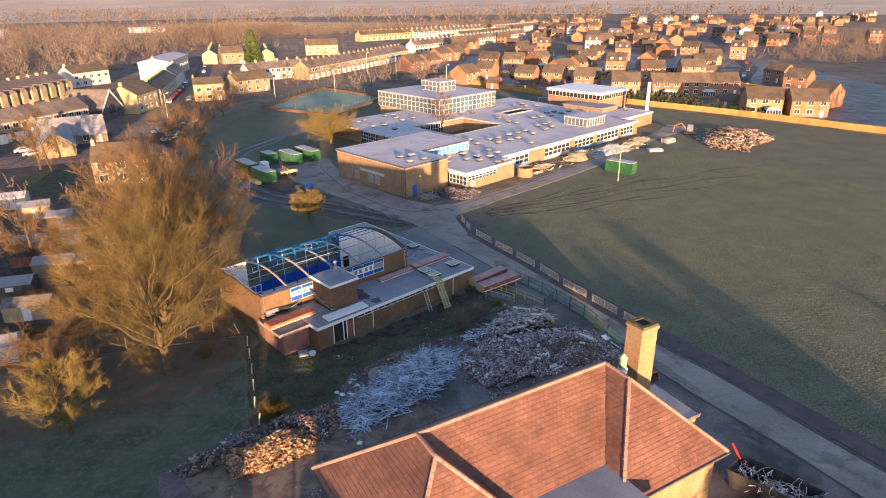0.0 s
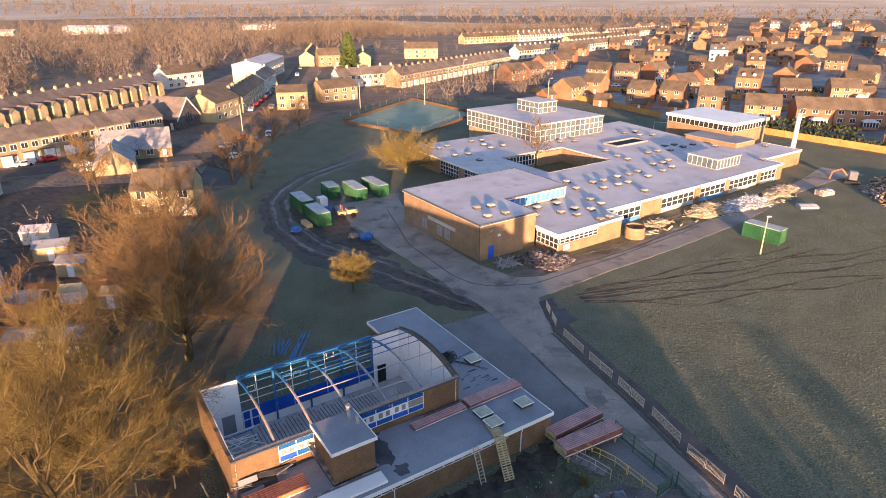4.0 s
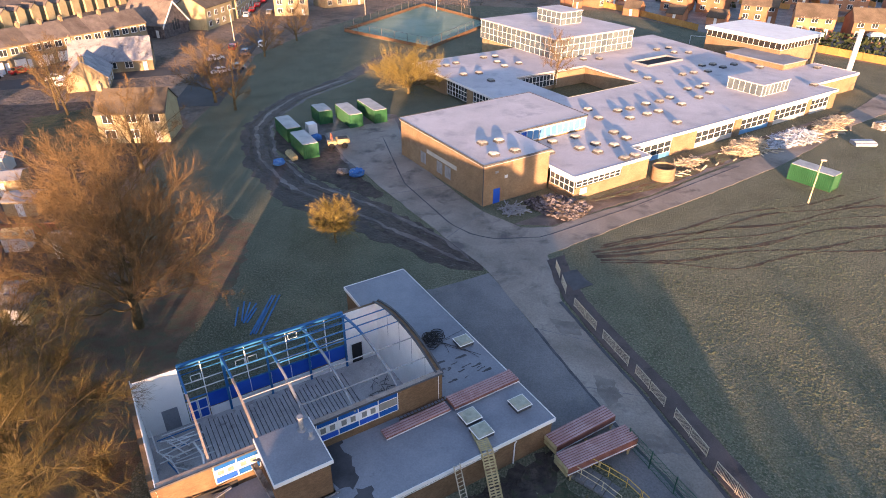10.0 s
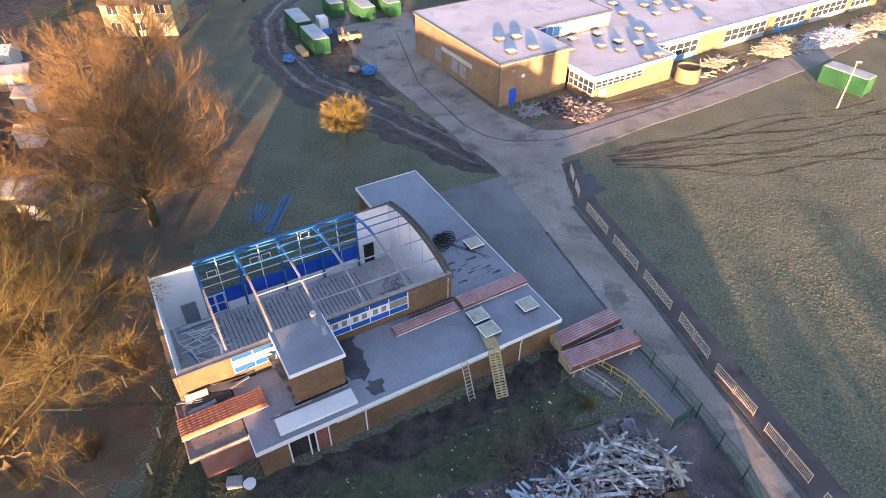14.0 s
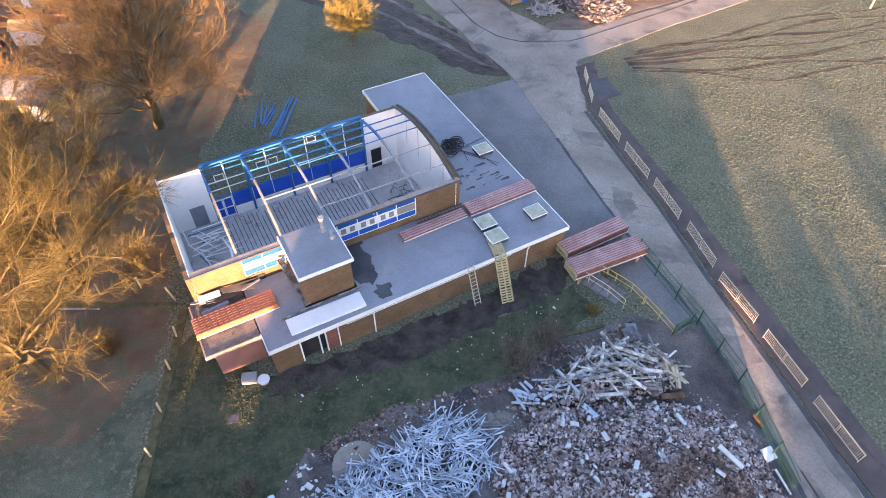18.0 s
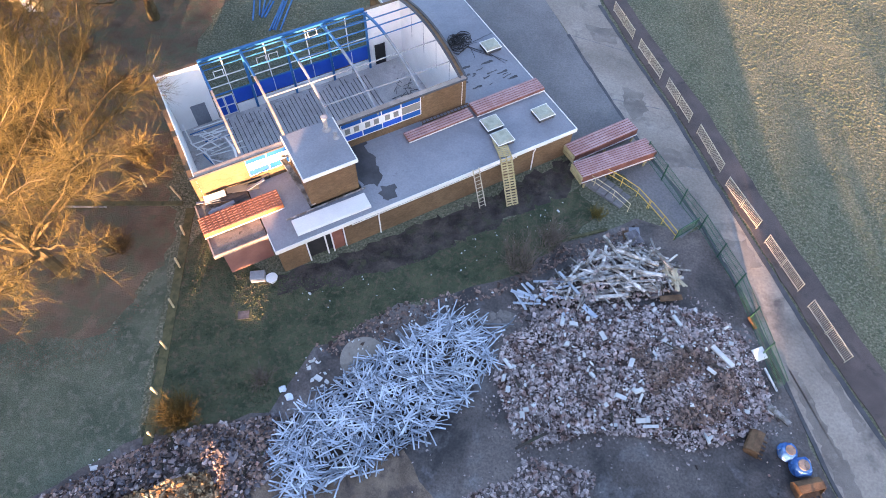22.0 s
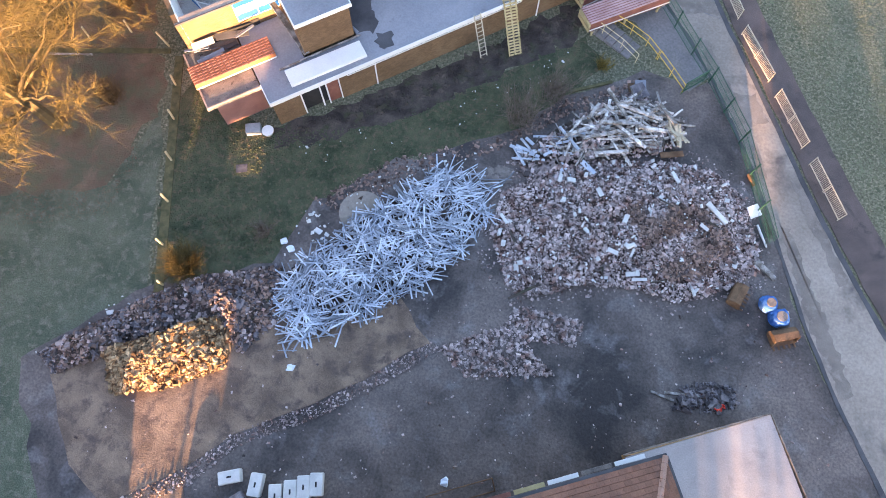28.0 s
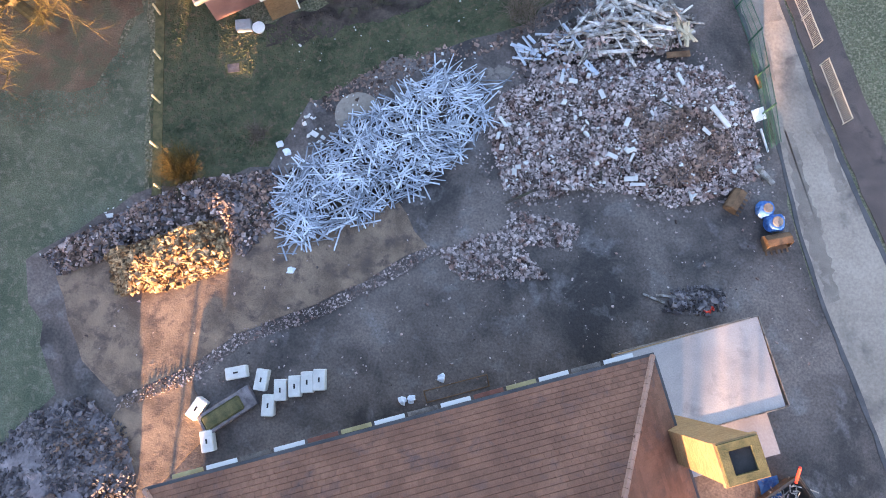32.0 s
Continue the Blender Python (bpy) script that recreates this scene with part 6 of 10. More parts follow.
def chunks(name, places, material, label, seed, sizes, category="rubble", flat=0.6, rough=0.28, tilt=0.7):
    """Loose broken pieces joined as one heap surface: uneven blocks turned every way."""
    rng = np.random.default_rng(seed)
    vs, fs = [], []
    for i, (x, y, z) in enumerate(places):
        s = rng.uniform(*sizes) if rng.random() < 0.85 else rng.uniform(sizes[1], sizes[1] * 1.9)
        dims = np.array([s * rng.uniform(0.7, 1.5), s * rng.uniform(0.5, 1.0), s * rng.uniform(flat * 0.5, flat)]) / 2
        c = UNIT * dims * (1 + rng.uniform(-rough, rough, (8, 3)))
        e = Euler((rng.uniform(-tilt, tilt), rng.uniform(-tilt, tilt), rng.uniform(0, 6.28))).to_matrix()
        c = c @ np.array(e).T + np.array([x, y, z])
        vs.append(c)
        fs += [tuple(j + 8 * i for j in f) for f in BOX_FACES]
    ob = part_np(name, np.concatenate(vs), fs, material)
    return tagged(ob, label, category, kind="stuff")


def strew(poly, count, seed, c=None, outline=None, height=0.0, lift=0.05):
    r = random.Random(seed)
    xs, ys = [p[0] for p in poly], [p[1] for p in poly]
    out = []
    while len(out) < count:
        p = (r.uniform(min(xs), max(xs)), r.uniform(min(ys), max(ys)))
        if inside(p, poly):
            out.append((*p, (heap_height(*p, c, outline, height, seed) if c else 0.0) + lift))
    return out


def sticks(name, places, material, label, seed, length, thick, category, level=0.25, along=None, spread=3.2, single="", sway=0.5):
    """Long thin pieces thrown across one another."""
    rng = np.random.default_rng(seed)
    vs, fs = [], []
    t_ = thing(name, frame_at(0, 0, 0), label, category) if single else None
    for i, (x, y, z) in enumerate(places):
        l, w, t = rng.uniform(*length), rng.uniform(*thick), rng.uniform(thick[0] * 0.5, thick[1] * 0.6)
        c = UNIT * np.array([l, w, t]) / 2
        lay = 5.0 * noise.noise(Vector((x * 0.4, y * 0.4, seed))) + rng.normal(0, 0.6)
        ang = lay if along is None else along + sway * lay + rng.normal(0, spread * 0.5)
        if rng.random() < 0.2:
            ang = rng.uniform(0, 6.28)
        e = Euler((rng.uniform(-0.6, 0.6), rng.normal(0, level), ang)).to_matrix()
        c = c @ np.array(e).T
        low = -c[:, 2].min()
        c = c + np.array([x, y, max(z, low + 0.03)])
        if single:
            part_np(single, c, BOX_FACES, material, t_)
            continue
        vs.append(c)
        fs += [tuple(j + 8 * i for j in f) for f in BOX_FACES]
    if single:
        return t_
    ob = part_np(name, np.concatenate(vs), fs, material)
    return tagged(ob, label, category, kind="stuff")


RUB = [(1.2, 54.4), (1.4, 57.2), (4.2, 59.4), (7.2, 61.0), (11.9, 61.9), (14.8, 61.9), (16.7, 60.7), (18.0, 57.6), (18.2, 55.5), (16.4, 53.9), (13.4, 52.3), (10.7, 52.6), (7.6, 52.1), (4.5, 50.5), (2.8, 51.1)]
_, c, o = mound("rubble_base", RUB, 1.2, M["brown_rubble"], "core of a broad heap of crushed masonry", 31)
chunks("rubble_heap", strew(RUB, 19500, 31, c, o, 1.2, 0.05), M["rubble"], "broad heap of crushed grey-brown masonry and concrete", 32, (0.05, 0.135), "rubble heap")
chunks("rubble_fringe", strew(ragged([(0.2, 54.2), (0.8, 57.8), (3.4, 60.0), (7.0, 62.0), (13.4, 63.2), (16.6, 62.0), (19.0, 57.6), (19.0, 55.0), (16.8, 53.0), (13.4, 51.4), (10.6, 51.8), (7.6, 51.2), (4.5, 49.6), (2.2, 50.2)], 1.5, 0.5, 6), 2600, 33, None, None, 0, 0.03), M["rubble"], "thin spread of crushed bits round the rubble heap", 35, (0.03, 0.12), "rubble")
chunks("brown_rubble", strew([(9.3, 57.4), (10.8, 59.4), (12.9, 60.2), (15.2, 58.6), (16.4, 56.8), (15.0, 54.4), (12.6, 53.4), (11.2, 54.6)], 2600, 30, c, o, 1.25, 0.10), M["brown_rubble"], "dark brown broken brick over the rubble heap", 29, (0.06, 0.16), "rubble heap")
chunks("concrete_lumps", strew(RUB, 520, 33, c, o, 1.2, 0.10), M["kentledge"], "pale broken concrete lumps on the rubble", 34, (0.05, 0.17), "rubble", 0.4)
sticks("rubble_slabs", strew(RUB, 22, 47, c, o, 1.2, 0.2), M["kentledge"], "pale broken slabs lying on the rubble", 48, (0.35, 1.0), (0.12, 0.30), "rubble", 0.2, single="slab")
sticks("rubble_boards", strew(RUB, 12, 50, c, o, 1.2, 0.2), M["soil"], "dark broken boards lying on the rubble", 51, (0.5, 1.3), (0.06, 0.14), "rubble", 0.1, single="board")
for a, b, h, w_, mt, lab in (((3.2, 50.1), (7.2, 53.3), 0.45, 0.16, "soil", "long dark beam lying at the foot of the rubble"), ((14.3, 59.0), (15.6, 57.9), 1.1, 0.28, "kentledge", "pale lintel lying on the rubble"), ((17.9, 58.7), (18.6, 57.3), 0.12, 0.10, "white", "white trim lying beside the fence"), ((17.9, 56.1), (19.1, 55.2), 0.35, 0.34, "timber", "weathered plank at the edge of the rubble")):
    bm = bevelled(boxes((0, math.dist(a, b), -w_ / 2, w_ / 2, -0.08, 0.08)), 0.012)
    ob = part("beam", bm, M[mt])
    ob.matrix_basis = frame_at(a[0], a[1], math.degrees(math.atan2(b[1] - a[1], b[0] - a[0])), h) @ pose(0, 0, 0, 8, 2.5, 0)
    tagged(ob, lab, "beam")
bm = bevelled(boxes((-0.45, 0.45, -0.09, 0.09, 0.02, 0.3)), 0.03)
ob = part("barrier_block", bm, M["rust"])
ob.matrix_basis = frame_at(17.25, 61.8, -62, 0.03)
tagged(ob, "small rust-orange block at the foot of the fence", "block")
bm = bmesh.new()
bmesh.ops.create_grid(bm, x_segments=10, y_segments=8, size=0.6)
for v in bm.verts:
    v.co.z = 0.12 + 0.1 * noise.noise(v.co * 2.5) + 0.05 * noise.noise(v.co * 7)
bmesh.ops.solidify(bm, geom=bm.faces[:], thickness=0.03)
ob = part("crumpled_sheet", bm, M["tarp"])
ob.matrix_basis = frame_at(21.6, 37.3, 25, 0.02)
tagged(ob, "crumpled blue plastic sheet on the ground beside the skip", "sheet")
TIM = [(1.4, 59.8), (3.7, 62.4), (5.8, 64.6), (8.4, 66.5), (11.0, 66.6), (12.9, 64.9), (12.5, 63.0), (7.3, 60.8), (2.6, 59.0)]
_, c, o = mound("timber_base", TIM, 1.0, M["soil"], "earth and rubble under the timber heap", 35)
chunks("timber_rubble", strew(ragged(TIM, 2.0, 0.5, 7), 1500, 46, c, o, 1.0, 0.03), M["rubble"], "crushed rubble between the timbers", 49, (0.05, 0.22), "rubble")
sticks("timber_heap", strew([(3.0, 60.6), (4.6, 62.0), (6.4, 64.4), (8.6, 65.8), (10.8, 65.8), (12.0, 64.4), (11.2, 62.8), (6.6, 61.0)], 120, 36, c, o, 1.05, 0.25), M["timber"], "heap of weathered white-grey timbers and boards", 37, (0.5, 2.9), (0.07, 0.20), "timber heap", 0.16, 0.05, 1.5, "timber", 0.12)
sticks("white_planks", strew([(1.8, 60.0), (3.4, 61.8), (5.4, 62.2), (4.8, 60.4), (2.8, 59.4)], 16, 40, c, o, 0.7, 0.2), M["strip"], "whitewashed planks at the low end of the timber heap", 41, (0.9, 2.2), (0.12, 0.24), "timber heap", 0.08, 0.35, 0.7, "plank", 0.1)
sticks("small_timber", strew(TIM, 150, 45, c, o, 1.0, 0.2), M["timber"], "short broken laths among the timbers", 44, (0.25, 0.9), (0.03, 0.09), "timber heap", 0.3)
for (x, y, z, a, tx, ty), l in zip(((9.2, 64.3, 1.6, -7, 3, 6), (8.0, 63.3, 1.4, 12, -2, 4), (7.0, 62.3, 1.15, 24, 5, -3), (8.8, 62.7, 1.15, -28, 2, 5), (7.9, 61.4, 0.75, 16, 4, -2), (10.2, 63.4, 1.3, 6, -4, 5), (5.6, 62.4, 1.0, 38, 3, 6), (11.0, 64.7, 1.4, -52, 3, -8), (7.6, 64.9, 1.3, -46, 2, 10), (6.2, 64.0, 1.1, 68, 5, 8)), (3.0, 2.8, 2.6, 2.7, 2.2, 2.0, 2.4, 2.0, 2.2, 1.6)):
    ob = part("timber_beam", bevelled(boxes((-l / 2, l / 2, -0.11, 0.11, -0.075, 0.075)), 0.015), M["timber"])
    ob.matrix_basis = frame_at(x, y, a, z) @ pose(0, 0, 0, tx, ty, 0)
    tagged(ob, "long whitish squared beam on top of the timber heap", "beam", "beams on the heap")
sticks("split_timber", strew([(11.2, 63.5), (12.4, 63.6), (12.6, 64.2), (11.4, 64.8)], 18, 38, c, o, 1.0, 0.35), M["newwood"], "pale yellow split timber ends on the heap", 39, (0.5, 1.6), (0.09, 0.2), "timber heap", 0.25, -0.9, 0.5, "timber")
for x, y, a, l, w_, mt, lab in ((5.2, 59.45, -48, 1.5, 0.45, "strip", "pale blue board lying at the foot of the timber"), (6.6, 60.15, -35, 1.2, 0.35, "strip", "pale blue board lying at the foot of the timber"), (4.9, 59.0, 20, 0.8, 0.4, "strip", "pale blue board lying at the foot of the timber"), (9.25, 67.2, -80, 1.3, 0.75, "felt", "grey panel lying behind the timber heap"), (8.6, 67.1, -76, 0.7, 0.4, "rust", "rusty brown panel lying behind the timber heap"), (11.9, 62.4, 20, 1.6, 0.4, "rust", "rusty brown panel at the foot of the timber")):
    ob = part("loose_panel", bevelled(boxes((-l / 2, l / 2, -w_ / 2, w_ / 2, -0.03, 0.03)), 0.01), M[mt])
    ob.matrix_basis = frame_at(x, y, a, 0.32 if y < 63 else 0.12) @ pose(0, 0, 0, 5, 4, 0)
    tagged(ob, lab, "panel")
WHI = [(-11.2, 48.2), (-9.3, 50.2), (-7.2, 53.6), (-4.4, 55.9), (-2.7, 58.2), (0.6, 57.6), (1.0, 55.3), (-0.2, 52.8), (-1.9, 50.0), (-4.9, 47.2), (-8.8, 44.4), (-10.6, 46.4)]
_, c, o = mound("strip_base", WHI, 0.75, M["mud"], "earth under the heap of white strips", 41)
sticks("white_strip_heap", strew(WHI, 1250, 42, c, o, 0.85, 0.14), M["strip"], "tangled heap of long white trim strips", 43, (0.7, 2.4), (0.035, 0.10), "strip heap", 0.07)
sticks("stray_strips", strew(ragged(WHI, 3, 1.3, 44), 110, 44, None, None, 0, 0.06), M["strip"], "stray white strips round the heap", 45, (0.9, 2.4), (0.05, 0.10), "strip heap", 0.08)
ORA = [(-19.9, 41.4), (-17.6, 42.4), (-14.1, 44.9), (-12.7, 44.4), (-12.4, 42.1), (-15.5, 40.1), (-18.3, 39.1)]
_, c, o = mound("brick_base", ORA, 1.5, M["brickbat"], "core of the broken brick heap", 51, peak=(-0.4, 1.1))
chunks("brick_heap", strew(ORA, 3200, 52, c, o, 1.55, 0.08), M["brickbat"], "heap of broken yellow bricks glowing in low sun", 53, (0.07, 0.21), "brick heap")
GRY = [(-23.6, 40.4), (-20.3, 43.6), (-16.6, 46.8), (-11.2, 49.0), (-10.4, 45.4), (-11.7, 43.1), (-12.6, 44.6), (-14.1, 45.1), (-17.6, 42.6), (-19.8, 41.7)]
chunks("rubble_strip", strew(GRY, 1300, 54, None, None, 0, 0.08), M["rubble"], "strip of loose grey rubble along the grass edge", 55, (0.05, 0.2), "rubble")
chunks("edge_lumps", strew(ragged([(-24.4, 39.8), (-19.6, 45.2), (-11.6, 48.9), (-10.6, 53.2), (-6, 57.6), (1, 61.3), (0, 59.4), (-5, 55.4), (-9, 51.0), (-11, 47.0), (-18, 43.4), (-22.6, 39.6)], 2, 0.4, 5), 150, 95, None, None, 0, 0.08), M["kentledge"], "pale lumps and sheets scattered along the site edge", 96, (0.05, 0.18), "rubble", 0.35)
for q, s in (([(-23.7, 40.3), (-20.3, 43.6), (-17.0, 46.2), (-16.4, 44.0), (-19.8, 41.0), (-22.2, 39.4)], 89), ([(-17.0, 46.6), (-11.2, 49.0), (-10.4, 45.6), (-11.7, 43.1), (-14.2, 44.7)], 90)):
    _, c, o = mound("rubble_bank", q, 0.9, M["soil"], "bank of brown rubble behind the brick heap", s)
    chunks("bank_rubble", strew(q, 1500, s, c, o, 0.9, 0.04), M["brown_rubble"], "dark purple-brown rubble over the bank", s + 4, (0.04, 0.15), "rubble")
    chunks("bank_slates", strew(q, 700, s + 20, c, o, 0.9, 0.05), M["slate"], "broken grey slates over the bank", s + 24, (0.05, 0.20), "rubble", 0.3)
    chunks("bank_lumps", strew(q, 260, s + 30, c, o, 0.9, 0.07), M["rubble"], "pale broken pieces over the bank", s + 34, (0.05, 0.20), "rubble", 0.5)
sheet("rubble_bed", GRY, 0.06, M["soil"], "brown soil under the rubble strip", "ground", 0.8, 0.3, 68)
SM1 = [(-0.4, 46.2), (3.2, 48.4), (4.0, 49.9), (8.0, 49.9), (7.8, 48.2), (4.6, 47.9), (6.8, 46.2), (1.6, 44.9)]
chunks("rubble_patch", strew(SM1, 1700, 56, None, None, 0, 0.06), M["rubble"], "spread of small crushed rubble on wet earth", 57, (0.05, 0.17), "rubble")
COR = [(-22.6, 28.6), (-21.2, 31.2), (-18.4, 33.0), (-15.4, 31.8), (-13.6, 28.6), (-14.5, 24), (-21, 24)]
_, c, o = mound("slate_base", COR, 1.5, M["slate"], "core of the slate heap", 58)
chunks("slate_heap", strew(COR, 2600, 59, c, o, 1.55, 0.07), M["slate"], "heap of dark broken roof slates", 60, (0.06, 0.2), "slate heap", 0.3)
chunks("slate_bricks", strew([(-19.0, 31.6), (-15.6, 31.6), (-13.8, 28.6), (-14.5, 25), (-18, 26)], 700, 97, c, o, 1.3, 0.12), M["brown_rubble"], "broken red-brown bricks mixed into the slate heap", 98, (0.06, 0.18), "rubble")
KER = [(-16.6, 33.2), (-12.7, 36.2), (-10.6, 38.8), (-6.4, 41.4), (-4.1, 43.5), (-0.8, 46.5), (0.0, 46.2), (-3.6, 42.8), (-6.2, 40.6), (-10.2, 38.0), (-12.2, 35.4), (-16.2, 32.6)]
chunks("broken_kerb", strew(KER, 1700, 61, None, None, 0, 0.08), M["rubble"], "broken edge of a removed wall running over the site", 62, (0.025, 0.08), "rubble")
chunks("edge_rubble", strew([(-10.6, 53.8), (-6.2, 57.9), (0.8, 61.4), (4.2, 65.2), (6.8, 66.4), (9.5, 68.4), (8.8, 66.9), (4.8, 64), (0.8, 60.4), (-4, 57.6), (-8.6, 53.2)], 1100, 63, None, None, 0, 0.03), M["brown_rubble"], "loose bits of rubble along the site edge", 64, (0.04, 0.14), "rubble")
chunks("wall_foot_debris", strew([(-14.6, 57.6), (-7.0, 61.4), (4.2, 71.0), (3.7, 73.0), (-6, 64.4), (-13.4, 58.8)], 700, 93, None, None, 0, 0.02), M["soil"], "dark broken debris along the foot of the gym wall", 94, (0.05, 0.2), "rubble")
chunks("lawn_litter", strew([(-14, 57.2), (-6, 61), (4, 69.6), (5, 67.4), (-5, 59.4), (-12, 55)], 50, 91, None, None, 0, 0.04), M["kentledge"], "small pale bits of debris along the gym wall", 92, (0.03, 0.09), "rubble")
chunks("scattered_bits", strew([(-20, 36), (-10, 50), (4, 62), (16, 63), (22, 50), (24, 44), (10, 40), (-8, 34)], 1100, 65, None, None, 0, 0.05), M["rubble"], "small scattered stones on the wet earth", 66, (0.03, 0.09), "rubble")
chunks("annex_scrap", strew([(13.9, 45.9), (15.9, 46.1), (17.6, 46.9), (17.3, 48.0), (15.6, 47.9), (14.2, 47.2)], 420, 67, None, None, 0, 0.07), M["slate"], "small heap of dark scrap behind the annex", 68, (0.05, 0.2), "rubble")
for q, h, n_, mt, lab, k in (([(30.6, 140.4), (33.4, 139.2), (36.2, 140.8), (38.6, 145.2), (37.6, 147.8), (34.6, 146.4)], 1.7, 620, "newwood", "steep heap of pale boards pulled out of the school", 70), ([(37.6, 143.4), (41.2, 144.2), (47.4, 148.6), (49.0, 153.4), (46.4, 154.4), (41.0, 149.6)], 1.5, 700, "strip", "heap of white-grey boards and insulation by the school windows", 73), ([(47.6, 150.4), (53, 155), (58, 161), (56.6, 164.4), (50.6, 158.8)], 1.0, 420, "newwood", "low heap of pale boards and panels along the school wall", 75), ([(21.4, 133.4), (24.4, 133.0), (27.4, 136.6), (25.6, 137.4)], 0.6, 130, "newwood", "small heap of broken boards beside the tank", 77)):
    _, c, o = mound("board_base", q, h * 0.85, M[mt], "core of a board heap", k)
    sticks("board_heap", strew(q, n_, k + 1, c, o, h, 0.15), M[mt], lab, k + 2, (0.5, 2.4), (0.05, 0.16), "timber heap", 0.2)
sticks("loose_boards", strew([(20, 129.6), (28, 135), (38, 141.6), (54, 154), (57, 158), (44, 148), (30, 136.4), (20.6, 128)], 60, 83, None, None, 0, 0.1), M["newwood"], "loose boards lying along the school wall", 84, (0.5, 2.2), (0.08, 0.3), "timber heap", 0.06)
FAR = [(70, 152), (76, 146), (90, 158), (92, 170), (84, 176), (76, 170)]
_, c, o = mound("debris_base", FAR, 1.6, M["soil"], "core of the far debris heap", 76)
chunks("debris_heap", strew(FAR, 1500, 77, c, o, 1.7, 0.1), M["brickbat"], "big mixed heap of brick and demolition debris on the field", 78, (0.08, 0.32), "debris heap")
chunks("debris_spread", strew(ragged(FAR, 6, 3.0, 86), 1500, 87, c, o, 1.5, 0.12), M["rubble"], "grey rubble spread round the debris heap", 88, (0.08, 0.34), "debris heap")
sticks("debris_boards", strew(FAR, 200, 84, c, o, 1.7, 0.2), M["newwood"], "pale boards sticking out of the debris heap", 85, (0.6, 2.2), (0.08, 0.3), "debris heap", 0.3)
COR2 = [(-0.6, 116.6), (0.8, 114.4), (5.0, 111.8), (7.4, 113.6), (8.4, 116.4), (5.2, 119.2), (2.4, 118.6)]
_, c, o = mound("corner_base", COR2, 1.2, M["mud"], "core of the debris at the hall corner", 99)
chunks("hall_corner_debris", strew(COR2, 1500, 79, c, o, 1.2, 0.08), M["slate"], "dark broken masonry and scrap heaped in the school hall corner", 80, (0.08, 0.34), "rubble")
sticks("corner_boards", strew(COR2, 70, 78, c, o, 1.2, 0.2), M["soil"], "dark broken boards in the corner heap", 76, (0.6, 2.2), (0.06, 0.2), "rubble", 0.3)
sticks("corner_scrap", strew([(-3.8, 113.4), (-1.6, 115.4), (0.2, 113.4), (-1.8, 111.6)], 90, 81, None, None, 0, 0.3), M["steel"], "bent scrap metal by the blue door", 82, (0.5, 1.9), (0.05, 0.2), "scrap", 0.4)
# separate pieces on the site
BLOCKS = [(-9.95, 36.4, 24, 0), (-8.4, 36.35, -85, 0), (-11.6, 33.9, 70, 0), (-10.45, 32.3, -65, 0), (-7.6, 35.05, -78, 0), (-7.15, 36.05, -74, 0), (-6.4, 36.45, -74, 0), (-5.75, 36.85, -74, 0), (-5.1, 37.15, -76, 0)]
first = None
for x, y, a, z in BLOCKS:
    if first is None:
        first = thing("concrete_block", frame_at(x, y, a), "pale cast concrete ballast block with a lifting slot", "concrete block", "ballast blocks")
        bm = bevelled(boxes((-0.62, 0.62, -0.36, 0.36, 0, 0.62)), 0.05)
        part("body", bm, M["kentledge"], first)
        # slot is a dark plate, its shade put into the colour
        part("slot", boxes((-0.14, 0.14, -0.05, 0.05, 0.6205, 0.626)), M["dark"], first, "lifting slot as a plate coloured dark for its shade")
    else:
        copy_thing(first, frame_at(x, y, a))
pln = thing("planter_box", frame_at(-9.85, 34.2, 46), "long dark planter trough full of moss and weeds", "planter")
part("trough", bevelled(boxes((-1.7, 1.7, -0.65, 0.65, 0, 0.55)), 0.06), M["slate"], pln)
part("soil", bevelled(boxes((-1.5, 1.0, -0.45, 0.45, 0.5, 0.62)), 0.1), M["moss"], pln, "moss and weeds")
bag = thing("bulk_bag", frame_at(19.2, 53.0, 20), "blue bulk bags of sand beside the driveway", "bulk bag")
for k, (x, y, s) in enumerate(((-0.25, 0.55, 0.85), (0.15, -0.35, 0.95))):
    bm = bmesh.new()
    bmesh.ops.create_icosphere(bm, subdivisions=3, radius=0.62 * s)
    for v in bm.verts:
        v.co.x = max(-0.5, min(0.5, v.co.x * 1.1)) + 0.09 * noise.noise(v.co * 4)
        v.co.y = max(-0.5, min(0.5, v.co.y * 1.1)) + 0.09 * noise.noise(v.co * 4 + Vector((5, 0, 0)))
        v.co.z = max(-0.4, min(0.42, v.co.z)) + 0.4
        v.co += Vector((x, y, 0))
    part("bag", bm, M["tarp"], bag)
    bm = bmesh.new()
    prism(bm, [(x + 0.34 * s * math.cos(a), y + 0.34 * s * math.sin(a)) for a in [i * math.pi / 6 for i in range(12)]], 0.7, 0.88)
    part("sand", bm, M["sand"], bag, "pale sand in the bag mouth")


